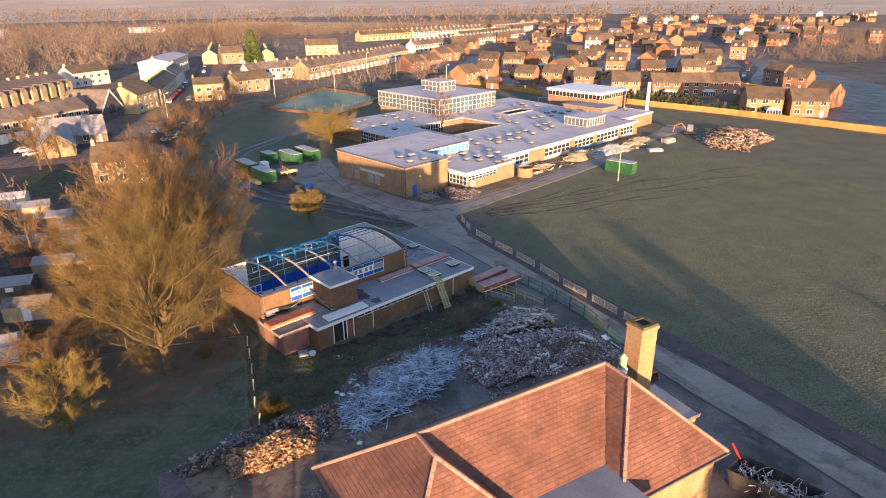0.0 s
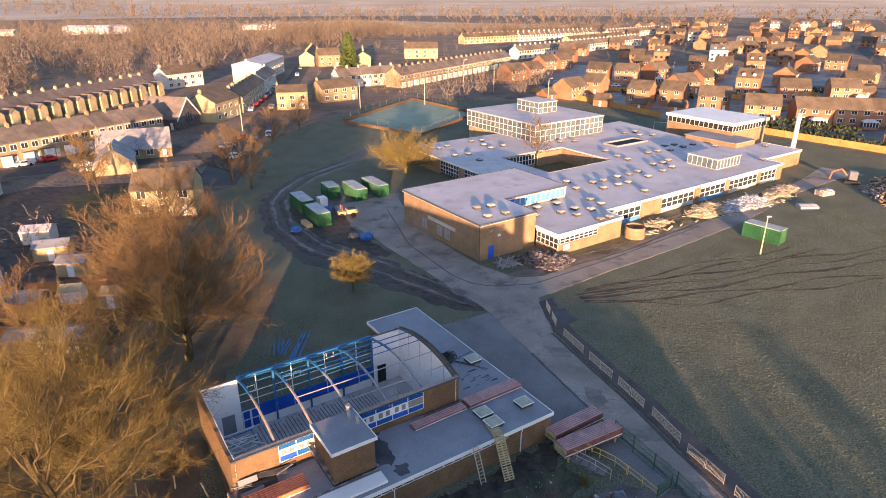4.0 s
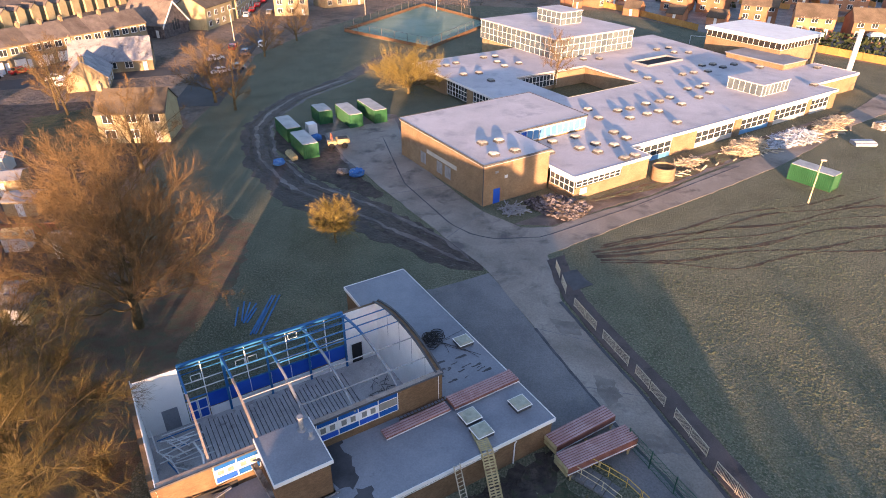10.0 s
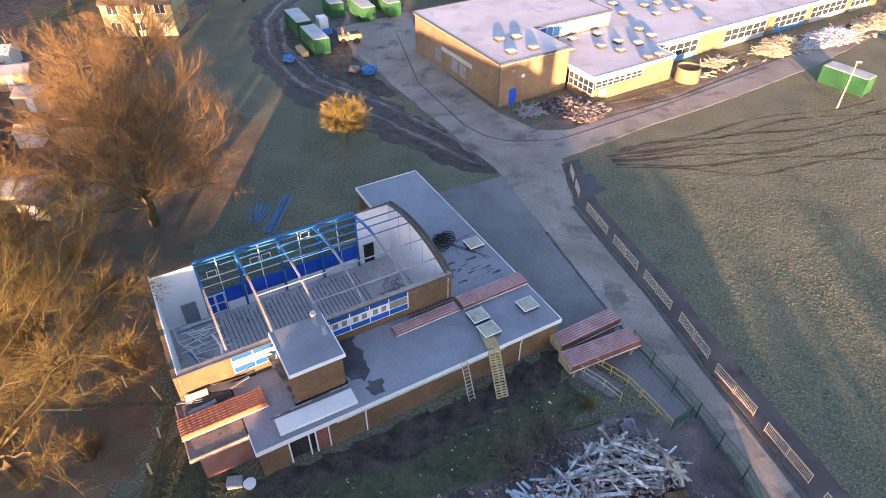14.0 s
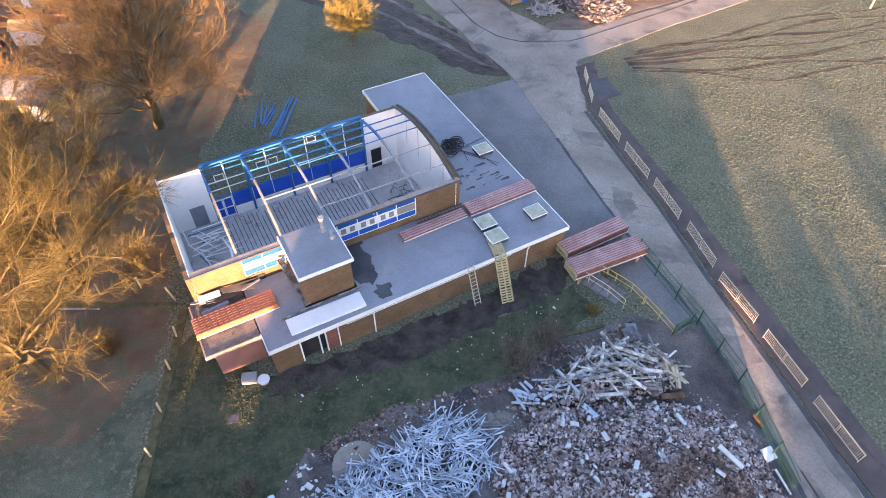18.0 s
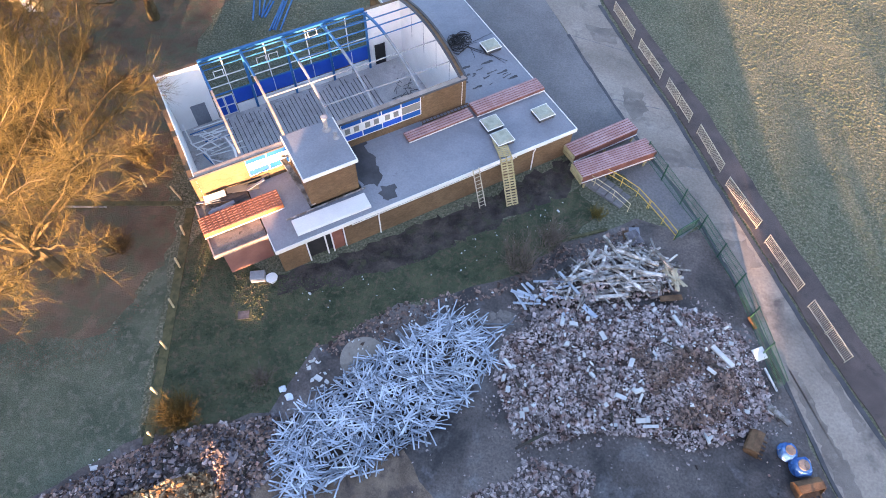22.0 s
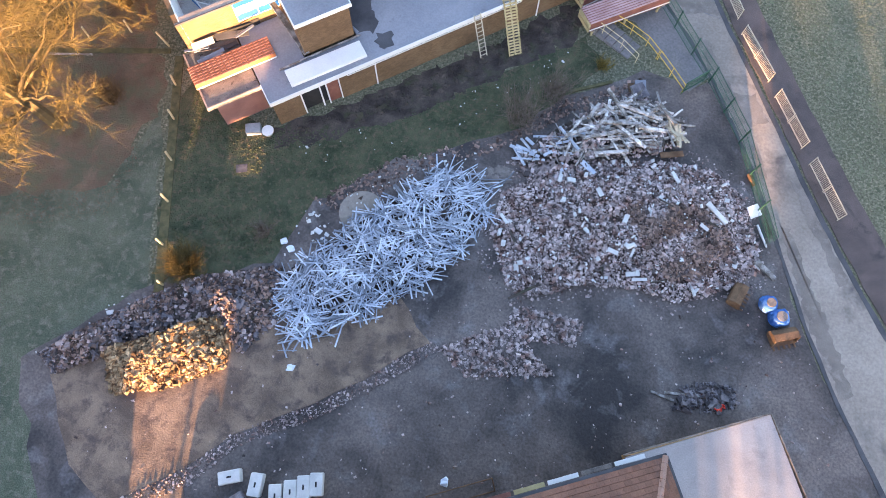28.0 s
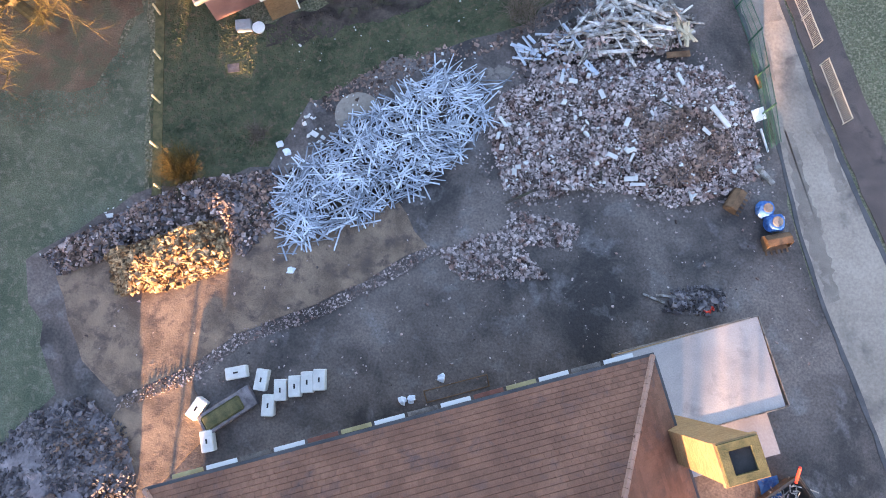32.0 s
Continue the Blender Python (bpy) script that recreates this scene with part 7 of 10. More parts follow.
def bucket(m, label, w=1.3):
    """A toothed digger bucket lying on the ground."""
    t = thing("digger_bucket", m, label, "digger bucket", "digger buckets")
    bm = bmesh.new()
    prof = [(0.0, 0.0), (0.75, 0.0), (0.95, 0.25), (0.9, 0.6), (0.6, 0.8), (0.2, 0.78), (0.2, 0.7), (0.55, 0.7), (0.8, 0.55), (0.85, 0.28), (0.7, 0.08), (0.0, 0.06)]
    a = [bm.verts.new((-w / 2, y, z)) for y, z in prof]
    b = [bm.verts.new((w / 2, y, z)) for y, z in prof]
    bm.faces.new(a[::-1]), bm.faces.new(b)
    for i in range(len(a)):
        bm.faces.new((a[i], a[(i + 1) % len(a)], b[(i + 1) % len(a)], b[i]))
    for s in (-1, 1):
        x = s * w / 2
        prism_pts = [(0.0, 0.0), (0.75, 0.0), (0.95, 0.25), (0.9, 0.6), (0.6, 0.8), (0.2, 0.78)]
        q = [bm.verts.new((x - 0.03, y, z)) for y, z in prism_pts]
        p = [bm.verts.new((x + 0.03, y, z)) for y, z in prism_pts]
        bm.faces.new(q[::-1]), bm.faces.new(p)
        for i in range(6):
            bm.faces.new((q[i], q[(i + 1) % 6], p[(i + 1) % 6], p[i]))
    part("shell", bm, M["rust"], t)
    for k in range(5):
        x = -w / 2 + 0.08 + k * (w - 0.16) / 4
        part("tooth", boxes((x - 0.05, x + 0.05, -0.25, 0.05, 0.0, 0.07)), M["rust"], t)
    return t


bucket(frame_at(20.0, 51.2, 190 - 180 + 14), "rusty toothed digger bucket beside the blue bags", 1.5)
bucket(frame_at(17.4, 53.4, 70), "worn brown digger bucket lying on the rubble edge", 1.3)
ob = part("white_tray", bevelled(boxes((-0.45, 0.45, -0.4, 0.4, 0, 0.12)), 0.03), M["white"])
ob.matrix_basis = pose(17.6, 59.6, 0.12, 14, 8, 35)
tagged(ob, "square white tray lying by the fence", "tray")
ob = part("steel_plate", bevelled(boxes((-0.5, 0.5, -0.6, 0.6, 0, 0.1)), 0.02), M["slate"])
ob.matrix_basis = frame_at(9.2, 66.9, 35, 0.15)
tagged(ob, "dark grey concrete slab dropped on the rubble", "slab")
man = thing("manhole", frame_at(-15.9, 54.9, 20, 0), "square manhole cover set in the grass", "manhole")
part("surround", boxes((-0.55, 0.55, -0.45, 0.45, -0.1, 0.04)), M["moss"], man)
part("cover", boxes((-0.38, 0.38, -0.3, 0.3, 0.041, 0.06)), M["slate"], man)
for k, (x, y, a, l) in enumerate(((14.5, 46.9, 8, 2.4), (13.2, 46.5, 170, 1.4))):
    ob = part("batten", boxes((-l / 2, l / 2, -0.07, 0.07, 0, 0.09)), M["timber"])
    ob.matrix_basis = frame_at(x, y, a, 0.03)
    tagged(ob, "pale timber batten lying on wet earth", "timber", "loose battens")
bars = thing("scaffold_frame", frame_at(3.1, 38.05, 28, 0.0), "bent metal frame lying against the hall wall", "frame")
for a, b in (((-1.9, 0.9, 0.55), (1.9, 0.9, 0.55)), ((-1.9, 0.2, 0.05), (1.9, 0.2, 0.05)), ((-1.9, 0.9, 0.55), (-1.9, 0.9, 0.0)), ((1.9, 0.9, 0.55), (1.9, 0.9, 0.0)), ((-1.9, 0.2, 0.05), (-1.9, 0.9, 0.55)), ((1.9, 0.2, 0.05), (1.9, 0.9, 0.55)), ((0.3, 0.9, 0.0), (0.3, 0.9, 0.55))):
    bm = bmesh.new()
    tube(bm, [a, b], 0.035, 5)
    part("bar", bm, M["rust"], bars)
for k, (x, y) in enumerate(((1.85, 38.9), (-0.1, 37.1), (0.4, 37.3), (-11.5, 50.6), (-10.9, 50.2), (-8.6, 43.0))):
    bm = bmesh.new()
    bmesh.ops.create_icosphere(bm, subdivisions=2, radius=0.24)
    for v in bm.verts:
        v.co += v.co.normalized() * 0.16 * noise.noise(v.co * 6 + Vector((k, 0, 0)))
        v.co.z = max(0.0, v.co.z * 0.55 + 0.12)
    ob = part("plastic_sack", bm, M["strip"])
    ob.matrix_basis = frame_at(x, y, 40 * k, 0.02)
    tagged(ob, "crumpled pale plastic sheet on the ground", "plastic", "crumpled plastic")
# blue steel bars on the grass
for x0, y0, x1, y1 in ((-27.04, 83.92, -28.11, 86.88), (-26.73, 84.75, -27.93, 87.92), (-26.41, 84.49, -27.29, 87.92), (-26.41, 84.78, -26.58, 87.88), (-26.1, 84.6, -26.2, 87.05), (-24.97, 82.87, -25.54, 89.5), (-24.5, 83.06, -25.25, 89.57), (-24.04, 83.12, -24.77, 89.68), (-24.75, 83.09, -25.2, 87.28)):
    l = math.dist((x0, y0), (x1, y1))
    ob = part("steel_bar", boxes((0, l, -0.07, 0.07, 0, 0.1)), M["teal"])
    ob.matrix_basis = frame_at(x0, y0, math.degrees(math.atan2(y1 - y0, x1 - x0)), 0.02)
    tagged(ob, "blue painted steel bar lying on the grass", "steel bar", "blue steel bars")
bits = chunks("red_scrap", [(16.6 + 0.25 * random.uniform(-1, 1), 46.6 + 0.2 * random.uniform(-1, 1), 0.12) for k in range(8)], M["red_plastic"], "few bright red plastic scraps behind the annex", 90, (0.06, 0.16), "scrap")
# ---- fences and rails ----
def along_line(pts, step):
    """Places and headings at even steps along a plan line."""
    out, left = [], 0.0
    for a, b in zip(pts, pts[1:]):
        a, b = Vector(a), Vector(b)
        d, l = (b - a).normalized(), (b - a).length
        s = left
        while s < l:
            p = a + d * s
            out.append((p.x, p.y, math.degrees(math.atan2(d.y, d.x))))
            s += step
        left = s - l
    return out


RAIL = [((3.9, 100.2), (5.2, 94.2)), ((5.8, 93.0), (7.9, 89.05)), ((8.4, 88.1), (10.5, 84.3)), ((11.0, 83.5), (13.05, 79.5)), ((13.6, 78.6), (15.45, 74.6)), ((15.75, 73.5), (17.95, 69.75)), ((18.4, 68.7), (20.45, 64.95)), ((20.95, 63.95), (22.95, 60.2))]
first = None
rails = []
for a, b in RAIL:
    h = math.degrees(math.atan2(b[1] - a[1], b[0] - a[0]))
    rails += [(a[0], a[1], h), ((a[0] + b[0]) / 2, (a[1] + b[1]) / 2, h)]
for x, y, a in rails:
    if first is None:
        first = thing("guard_rail", frame_at(x, y, a, 0.06), "pedestrian guard rail panel beside the driveway, coloured cream for light on its bars", "guard rail", "guard rail panels")
        for px in (0.06, 2.08):
            part("post", boxes((px - 0.025, px + 0.025, -0.025, 0.025, -0.05, 1.08)), M["galv"], first)
        part("top_rail", boxes((0.09, 2.05, -0.025, 0.025, 1.0, 1.05)), M["galv"], first)
        part("bottom_rail", boxes((0.09, 2.05, -0.025, 0.025, 0.12, 0.17)), M["galv"], first)
        for k in range(16):
            u = 0.2 + k * 0.116
            part("bar", boxes((u - 0.011, u + 0.011, -0.011, 0.011, 0.17, 1.0)), M["galv"], first)
    else:
        copy_thing(first, frame_at(x, y, a, 0.06))

GREEN = [(9.6, 75.0), (11.0, 72.9), (13.8, 68.9), (16.2, 64.7), (17.65, 60.4), (18.4, 57.8)]
first = None
for i, (x, y, a) in enumerate(along_line(GREEN, 2.5)):
    if first is None:
        first = thing("mesh_fence", frame_at(x, y, a, 0.0), "green steel mesh fence panel along the driveway", "fence", "green fence panels")
        part("post", boxes((-0.035, 0.035, -0.035, 0.035, 0, 1.85)), M["green_fence"], first)
        for z in (0.12, 0.65, 1.2, 1.72):
            part("rail", boxes((0.035, 2.465, -0.012, 0.012, z, z + 0.03)), M["green_fence"], first)
        bm = bmesh.new()
        for k in range(28):
            u = 0.1 + k * 0.085
            box(bm, u - 0.006, u + 0.006, 0.013, 0.022, 0.05, 1.8)
        tagged(part("wire_mesh", bm, M["green_fence"], first), kind="stuff")
    else:
        copy_thing(first, frame_at(x, y, a))
gate = thing("green_gate", frame_at(12.05, 67.45, 45, 0.0), "open green steel gate at the foot of the ramp", "gate")
part("gate_frame", boxes((0, 2.0, -0.03, 0.03, 0.2, 0.26), (0, 2.0, -0.03, 0.03, 1.3, 1.36), (0, 0.06, -0.03, 0.03, 0.0, 1.4), (1.94, 2.0, -0.03, 0.03, 0.0, 1.4)), M["green_fence"], gate)
for k in range(14):
    part("bar", boxes((0.14 + k * 0.135, 0.165 + k * 0.135, -0.012, 0.012, 0.26, 1.3)), M["green_fence"], gate)


def handrail(name_label, pts, mt="yellow"):
    t = thing("handrail", frame_at(0, 0, 0), name_label, "handrail", "yellow handrails")
    for dz in (1.0, 0.5):
        bm = bmesh.new()
        tube(bm, [(x, y, z + dz) for x, y, z in pts], 0.03, 6)
        part("rail", bm, M[mt], t)
    for (x, y, z) in pts:
        bm = bmesh.new()
        tube(bm, [(x, y, z), (x, y, z + 1.0)], 0.03, 6)
        part("post", bm, M[mt], t)
    return t


handrail("yellow tubular handrail beside the ramp", [(6.7, 71.95, 0.35), (7.9, 71.45, 0.25), (9.15, 70.85, 0.08), (10.0, 69.95, 0.03)])
handrail("yellow tubular handrail ending at the gate", [(10.1, 69.9, 0.03), (11.1, 68.7, 0.03), (12.05, 67.5, 0.03)])
handrail("pale yellow tubular handrail along the steps", [(5.0, 71.3, 0.35), (5.9, 70.95, 0.25), (7.4, 70.2, 0.08), (8.6, 69.25, 0.03)], "cream_post")
steps = thing("ramp_steps", frame_at(6.6, 71.15, -30, 0), "worn dark concrete steps between yellow handrails", "steps")
for k in range(5):
    part("step", bevelled(boxes((-1.6 + k * 0.75, -0.9 + k * 0.75, -0.75, 0.75, 0, 0.46 - k * 0.085)), 0.02), M["tarmac"], steps)

# timber fence posts on the grass, cream painted, some leaning
POSTS = [(-22.6, 60.0, 12), (-21.7, 57.4, 8), (-20.7, 54.4, 10), (-19.8, 51.5, 6), (-19.0, 48.6, 9), (-18.0, 46.1, 14), (-27.4, 63.5, 5), (-30.1, 62.3, 8), (-33.3, 61.4, 10), (-36.0, 60.3, 6), (-39.0, 58.9, 9), (-24.3, 63.0, -30)]
for i, (x, y, lean) in enumerate(POSTS):
    bm = bevelled(boxes((-0.06, 0.06, -0.06, 0.06, -0.1, 1.35)), 0.012)
    ob = part("fence_post", bm, M["cream_post"])
    ob.matrix_basis = frame_at(x, y, 20) @ pose(0, 0, 0, lean * 0.4, lean * 0.6, 0)
    tagged(ob, "weathered cream concrete fence post standing alone in grass", "fence post", "cream fence posts")
ob = part("edging_strip", boxes((0, 17.5, -0.3, 0.3, -0.05, 0.06)), M["moss"])
ob.matrix_basis = frame_at(-18.1, 45.6, 107)
tagged(ob, "mossy concrete edging strip below the fence posts", "edging", kind="structure")
ob = part("edging_strip", boxes((0, 17.0, -0.2, 0.2, -0.05, 0.06)), M["moss"])
ob.matrix_basis = frame_at(-24.0, 62.6, 193)
tagged(ob, "sunlit edging strip between garden and lawn", "edging", kind="structure")
ob = part("fallen_rail", boxes((0, 3.2, -0.05, 0.05, 0, 0.1)), M["timber"])
ob.matrix_basis = frame_at(-32.4, 60.3, 12, 0.1)
tagged(ob, "fallen fence rail lying under the trees", "rail")
# timber sleepers along the slab edge by the bank
ob = part("old_sleeper", boxes((0, 3.0, -0.1, 0.1, 0, 0.12)), M["moss"])
ob.matrix_basis = frame_at(4.6, 65.9, 28, 0.02)
tagged(ob, "mossy timber sleeper at the bank", "sleeper")

# lamp post on the field, floodlights by the pitch
lamp = thing("lamp_post", frame_at(38.1, 123.2, 0), "slim pale lamp post standing in the field edge", "lamp post")
bm = bmesh.new()
tube(bm, [(0, 0, 0), (0, 0, 6.2)], 0.11, 8, 0.07)
part("column", bm, M["cream_post"], lamp)
part("lantern", bevelled(boxes((-0.2, 0.5, -0.14, 0.14, 6.2, 6.4)), 0.04), M["galv"], lamp)
for x, y, h in ((-60, 250, 9), (-38, 262, 9), (-14, 300, 11), (8, 262, 10), (-85, 205, 8), (-30, 330, 10)):
    t = thing("street_lamp", frame_at(x, y, 40), "tall pale street lamp among the streets", "street lamp", "street lamps")
    bm = bmesh.new()
    tube(bm, [(0, 0, 0), (0, 0, h), (0.9, 0, h + 0.3)], 0.13, 6, 0.08)
    part("column", bm, M["galv"], t)
    part("lantern", boxes((0.8, 1.5, -0.12, 0.12, h + 0.22, h + 0.4)), M["white"], t)
goal = thing("goal_frame", frame_at(39.5, 224.8, -9), "white goal frame standing behind the school", "goal")
for u in (0.0, 5.4):
    part("goal_post", boxes((u, u + 0.12, -0.06, 0.06, 0, 2.1)), M["white"], goal)
part("crossbar", boxes((0.0, 5.52, -0.06, 0.06, 2.1, 2.22)), M["white"], goal)
# pitch fence
PF = [(-58.7, 222.5), (-44.4, 272), (-17.1, 243), (-29.9, 204.5), (-58.7, 222.5)]
pf = thing("pitch_fence", frame_at(0, 0, 0), "dark mesh fence round the games pitch", "fence")
for x, y, a in along_line(PF, 5.0):
    bm = boxes((-0.05, 0.05, -0.05, 0.05, 0, 3.0))
    ob = part("post", bm, M["lead"], pf)
    ob.location = (x, y, 0)
for (a, b) in zip(PF, PF[1:]):
    d = Vector(b) - Vector(a)
    for z, h in ((0.0, 0.9), (1.5, 0.06), (2.94, 0.06)):
        ob = part("board" if h > 0.5 else "rail", boxes((0, d.length, -0.03, 0.03, z, z + h)), M["rust"] if h > 0.5 else M["lead"], pf)
        ob.matrix_basis = pose(a[0], a[1], 0, 0, 0, math.degrees(math.atan2(d.y, d.x)))
def ribbed(length, n, depth, z0, z1, thick=0.02):
    """One folded board or sheet along x, its ribs standing out by the depth."""
    bm = bmesh.new()
    line = []
    for k in range(n):
        y = depth if k % 2 else 0.0
        line += [(length * (k + 0.08) / n, y), (length * (k + 0.92) / n, y)]
    rows = [[bm.verts.new((x, y + o, z)) for z in (z0, z1) for o in (0.0, thick)] for x, y in line]
    for a, b in zip(rows, rows[1:]):
        for i, j in ((0, 2), (3, 1), (2, 3), (1, 0)):
            bm.faces.new((a[i], b[i], b[j], a[j]))
    for a in (rows[0], rows[-1]):
        bm.faces.new((a[0], a[1], a[3], a[2]))
    bmesh.ops.recalc_face_normals(bm, faces=bm.faces[:])
    return bm


# long board fence of the estate
for run in ([(2, 301), (24.7, 275), (43.5, 246)], [(70.6, 221), (97, 195), (118, 170), (132, 155)]):
    for x, y, a in along_line(run, 3.0):
        t = thing("board_fence", frame_at(x, y, a), "orange-brown close boarded garden fence panel", "fence", "garden fence panels")
        part("panel", ribbed(3.0, 20, 0.02, 0.05, 1.9), M["fence_wood"], t)
        part("post", boxes((-0.06, 0.06, -0.08, 0.08, 0, 2.0)), M["fence_wood"], t)
hd = bmesh.new()
rh = random.Random(3)
for k in range(900):
    f = rh.random()
    c = Vector((69 + f * 34, 224.5 - f * 33, 0)) + Vector((rh.uniform(-0.9, 0.9), rh.uniform(-0.9, 0.9), rh.uniform(0.3, 2.6)))
    box(hd, -0.25, 0.25, -0.2, 0.2, -0.12, 0.12, Matrix.Translation(c) @ Euler((rh.uniform(0, 3), rh.uniform(0, 3), rh.uniform(0, 3))).to_matrix().to_4x4())
tagged(part("hedge", hd, M["hedge"]), "dark clipped hedge behind the estate fence", "hedge", kind="stuff")


# ---- containers and the compound ----
def container(m, length, label):
    t = thing("shipping_container", m, label, "container", "green containers")
    for y in (-1.24, 1.19):
        part("side", ribbed(length, int(length / 0.14), 0.035, 0.15, 2.4), M["green_box"], t).location.y = y
    end = part("end_panel", ribbed(2.36, 17, 0.035, 0.15, 2.4), M["green_box"], t)
    end.matrix_basis = pose(length - 0.03, -1.18, 0, 0, 0, 90)
    part("roof", boxes((0, length, -1.22, 1.22, 2.4, 2.5)), M["box_top"], t, "frosted pale roof")
    part("floor", boxes((0.02, length - 0.02, -1.2, 1.2, 0, 0.15)), M["green_box"], t)
    for y in (-1.2, 0.01):
        part("door", boxes((-0.04, 0.02, y, y + 1.19, 0.15, 2.4)), M["green_box"], t)
    for x in (0.0, length):
        for y in (-1.2, 1.2):
            part("corner_post", boxes((x - 0.07, x + 0.07, y - 0.06, y + 0.06, 0, 2.5)), M["green_box"], t)
    return t


container(frame_at(38.6, 132.4, -43), 6.1, "dark green corrugated shipping container on the field")
for k, (x, y, a, l, s) in enumerate(((-44.0, 138.5, -51, 6.8, "dark"), (-38.6, 131.8, -51, 6.6, "worn dark"), (-40.2, 146.3, -52, 4.4, "short dark"), (-36.0, 147.6, -52, 7.2, "long dark"), (-32.8, 151.0, -50, 7.6, "faded dark"))):
    container(frame_at(x, y, a), l, s + " green site container with frosted roof")
dumper = thing("dumper", frame_at(-32.0, 132.2, 30), "small orange site dumper with a dirt-filled tub", "dumper")
part("tub", bevelled(boxes((-0.1, 2.0, -0.9, 0.9, 0.7, 1.5)), 0.12), M["pallet"], dumper)
part("load", bevelled(boxes((0.15, 1.75, -0.65, 0.65, 1.45, 1.58)), 0.06), M["mud"], dumper, "load of dirt")
part("engine", bevelled(boxes((-1.6, -0.2, -0.6, 0.6, 0.5, 1.2)), 0.08), M["pallet"], dumper)
bm = bmesh.new()
tube(bm, [(-0.9, -0.6, 1.2), (-0.9, -0.6, 2.3), (-0.9, 0.6, 2.3), (-0.9, 0.6, 1.2)], 0.05, 6)
part("roll_bar", bm, M["orange_sheet"], dumper)
for x, y in ((1.0, -0.95), (1.0, 0.95), (-1.1, -0.75), (-1.1, 0.75)):
    bm = bmesh.new()
    tube(bm, [(x, y - 0.18, 0.48), (x, y + 0.18, 0.48)], 0.48, 14)
    part("wheel", bm, M["rubber"], dumper)
for (x, y, s, mt, lab) in ((-25.6, 121.4, 1.2, "tarp", "blue tarpaulin over a heap of materials"), (-27.8, 121.6, 0.9, "sand", "heap of pale sacks"), (-38.6, 123.4, 1.0, "tarp", "crumpled bright blue sheeting"), (-36.6, 134.6, 1.1, "tarp", "blue covered materials between containers")):
    bm = bmesh.new()
    bmesh.ops.create_icosphere(bm, subdivisions=3, radius=1.0)
    for v in bm.verts:
        n = 0.25 * noise.noise(v.co * 2.2 + Vector((x, y, 0)))
        v.co = Vector((v.co.x * s * (1 + n), v.co.y * s * 0.8 * (1 + n), max(0, (v.co.z * 0.75 + 0.45 + n)) * s * 0.8))
    ob = part("tarpaulin", bm, M[mt])
    ob.matrix_basis = frame_at(x, y, 30)
    tagged(ob, lab, "tarpaulin")
cab = thing("small_cabin", frame_at(-38.4, 137.6, -50), "small white site unit between containers", "cabin")
part("body", bevelled(boxes((-0.9, 0.9, -0.8, 0.8, 0, 1.9)), 0.05), M["white"], cab)
for k, (x, y, a, l, w, h, mt) in enumerate(((-37.8, 126.6, -50, 3.4, 1.0, 0.8, "pallet"), (62.0, 158.5, 30, 3.4, 2.0, 1.2, "timber"), (55.0, 149.0, 10, 3.6, 2.0, 0.7, "strip"))):
    t = thing("material_stack", frame_at(x, y, a), ("stack of pale boards by the containers", "stack of timber on the gravel", "bundle of white scrap by the path")[k], "stack")
    for j in range(5):
        part("board", boxes((-l / 2, l / 2, -w / 2 + j * w / 5, -w / 2 + (j + 0.92) * w / 5, 0, h * (0.7 + 0.3 * ((j * 7) % 5) / 5))), M[mt], t)
mw = thing("mini_digger", frame_at(71.5, 168, 160), "small tracked digger beside the far debris heap", "digger")
part("cab", bevelled(boxes((-0.8, 0.8, -0.8, 0.8, 0.9, 2.7)), 0.1), M["car_grey"], mw)
for y in (-1.0, 0.65):
    part("track", bevelled(boxes((-1.6, 1.6, y, y + 0.35, 0, 0.7)), 0.15), M["rubber"], mw)
bm = bmesh.new()
tube(bm, [(0.7, 0, 1.2), (2.4, 0, 3.0), (4.0, 0, 2.2), (4.3, 0, 0.5)], 0.16, 6)
part("arm", bm, M["orange_sheet"], mw, "orange digger arm")

# ---- skip by the hall ----
sk = thing("skip", frame_at(23.6, 35.4, -45), "long black open skip filled with twisted scrap", "skip")
bm = bmesh.new()
L, W, H = 6.2, 2.4, 1.6
out_lo, out_hi = [(-L / 2 + 0.4, -W / 2 + 0.1), (L / 2 - 0.4, -W / 2 + 0.1), (L / 2 - 0.4, W / 2 - 0.1), (-L / 2 + 0.4, W / 2 - 0.1)], [(-L / 2, -W / 2), (L / 2, -W / 2), (L / 2, W / 2), (-L / 2, W / 2)]
a = [bm.verts.new((*p, 0)) for p in out_lo]
b = [bm.verts.new((*p, H)) for p in out_hi]
c = [bm.verts.new((p[0] * 0.96, p[1] * 0.92, H)) for p in out_hi]
d = [bm.verts.new((p[0] * 0.94, p[1] * 0.9, 0.12)) for p in out_lo]
bm.faces.new(a[::-1]), bm.faces.new(d)
for i in range(4):
    j = (i + 1) % 4
    bm.faces.new((a[i], a[j], b[j], b[i])), bm.faces.new((b[i], b[j], c[j], c[i])), bm.faces.new((c[i], c[j], d[j], d[i]))
part("body", bm, M["skip"], sk)
part("rim", boxes((-L / 2 - 0.05, L / 2 + 0.05, -W / 2 - 0.06, -W / 2 + 0.02, H - 0.05, H + 0.08), (-L / 2 - 0.05, L / 2 + 0.05, W / 2 - 0.02, W / 2 + 0.06, H - 0.05, H + 0.08), (-L / 2 - 0.06, -L / 2 + 0.02, -W / 2, W / 2, H - 0.05, H + 0.08), (L / 2 - 0.02, L / 2 + 0.06, -W / 2, W / 2, H - 0.05, H + 0.08)), M["skip"], sk, "dark steel rim")
bm = bmesh.new()
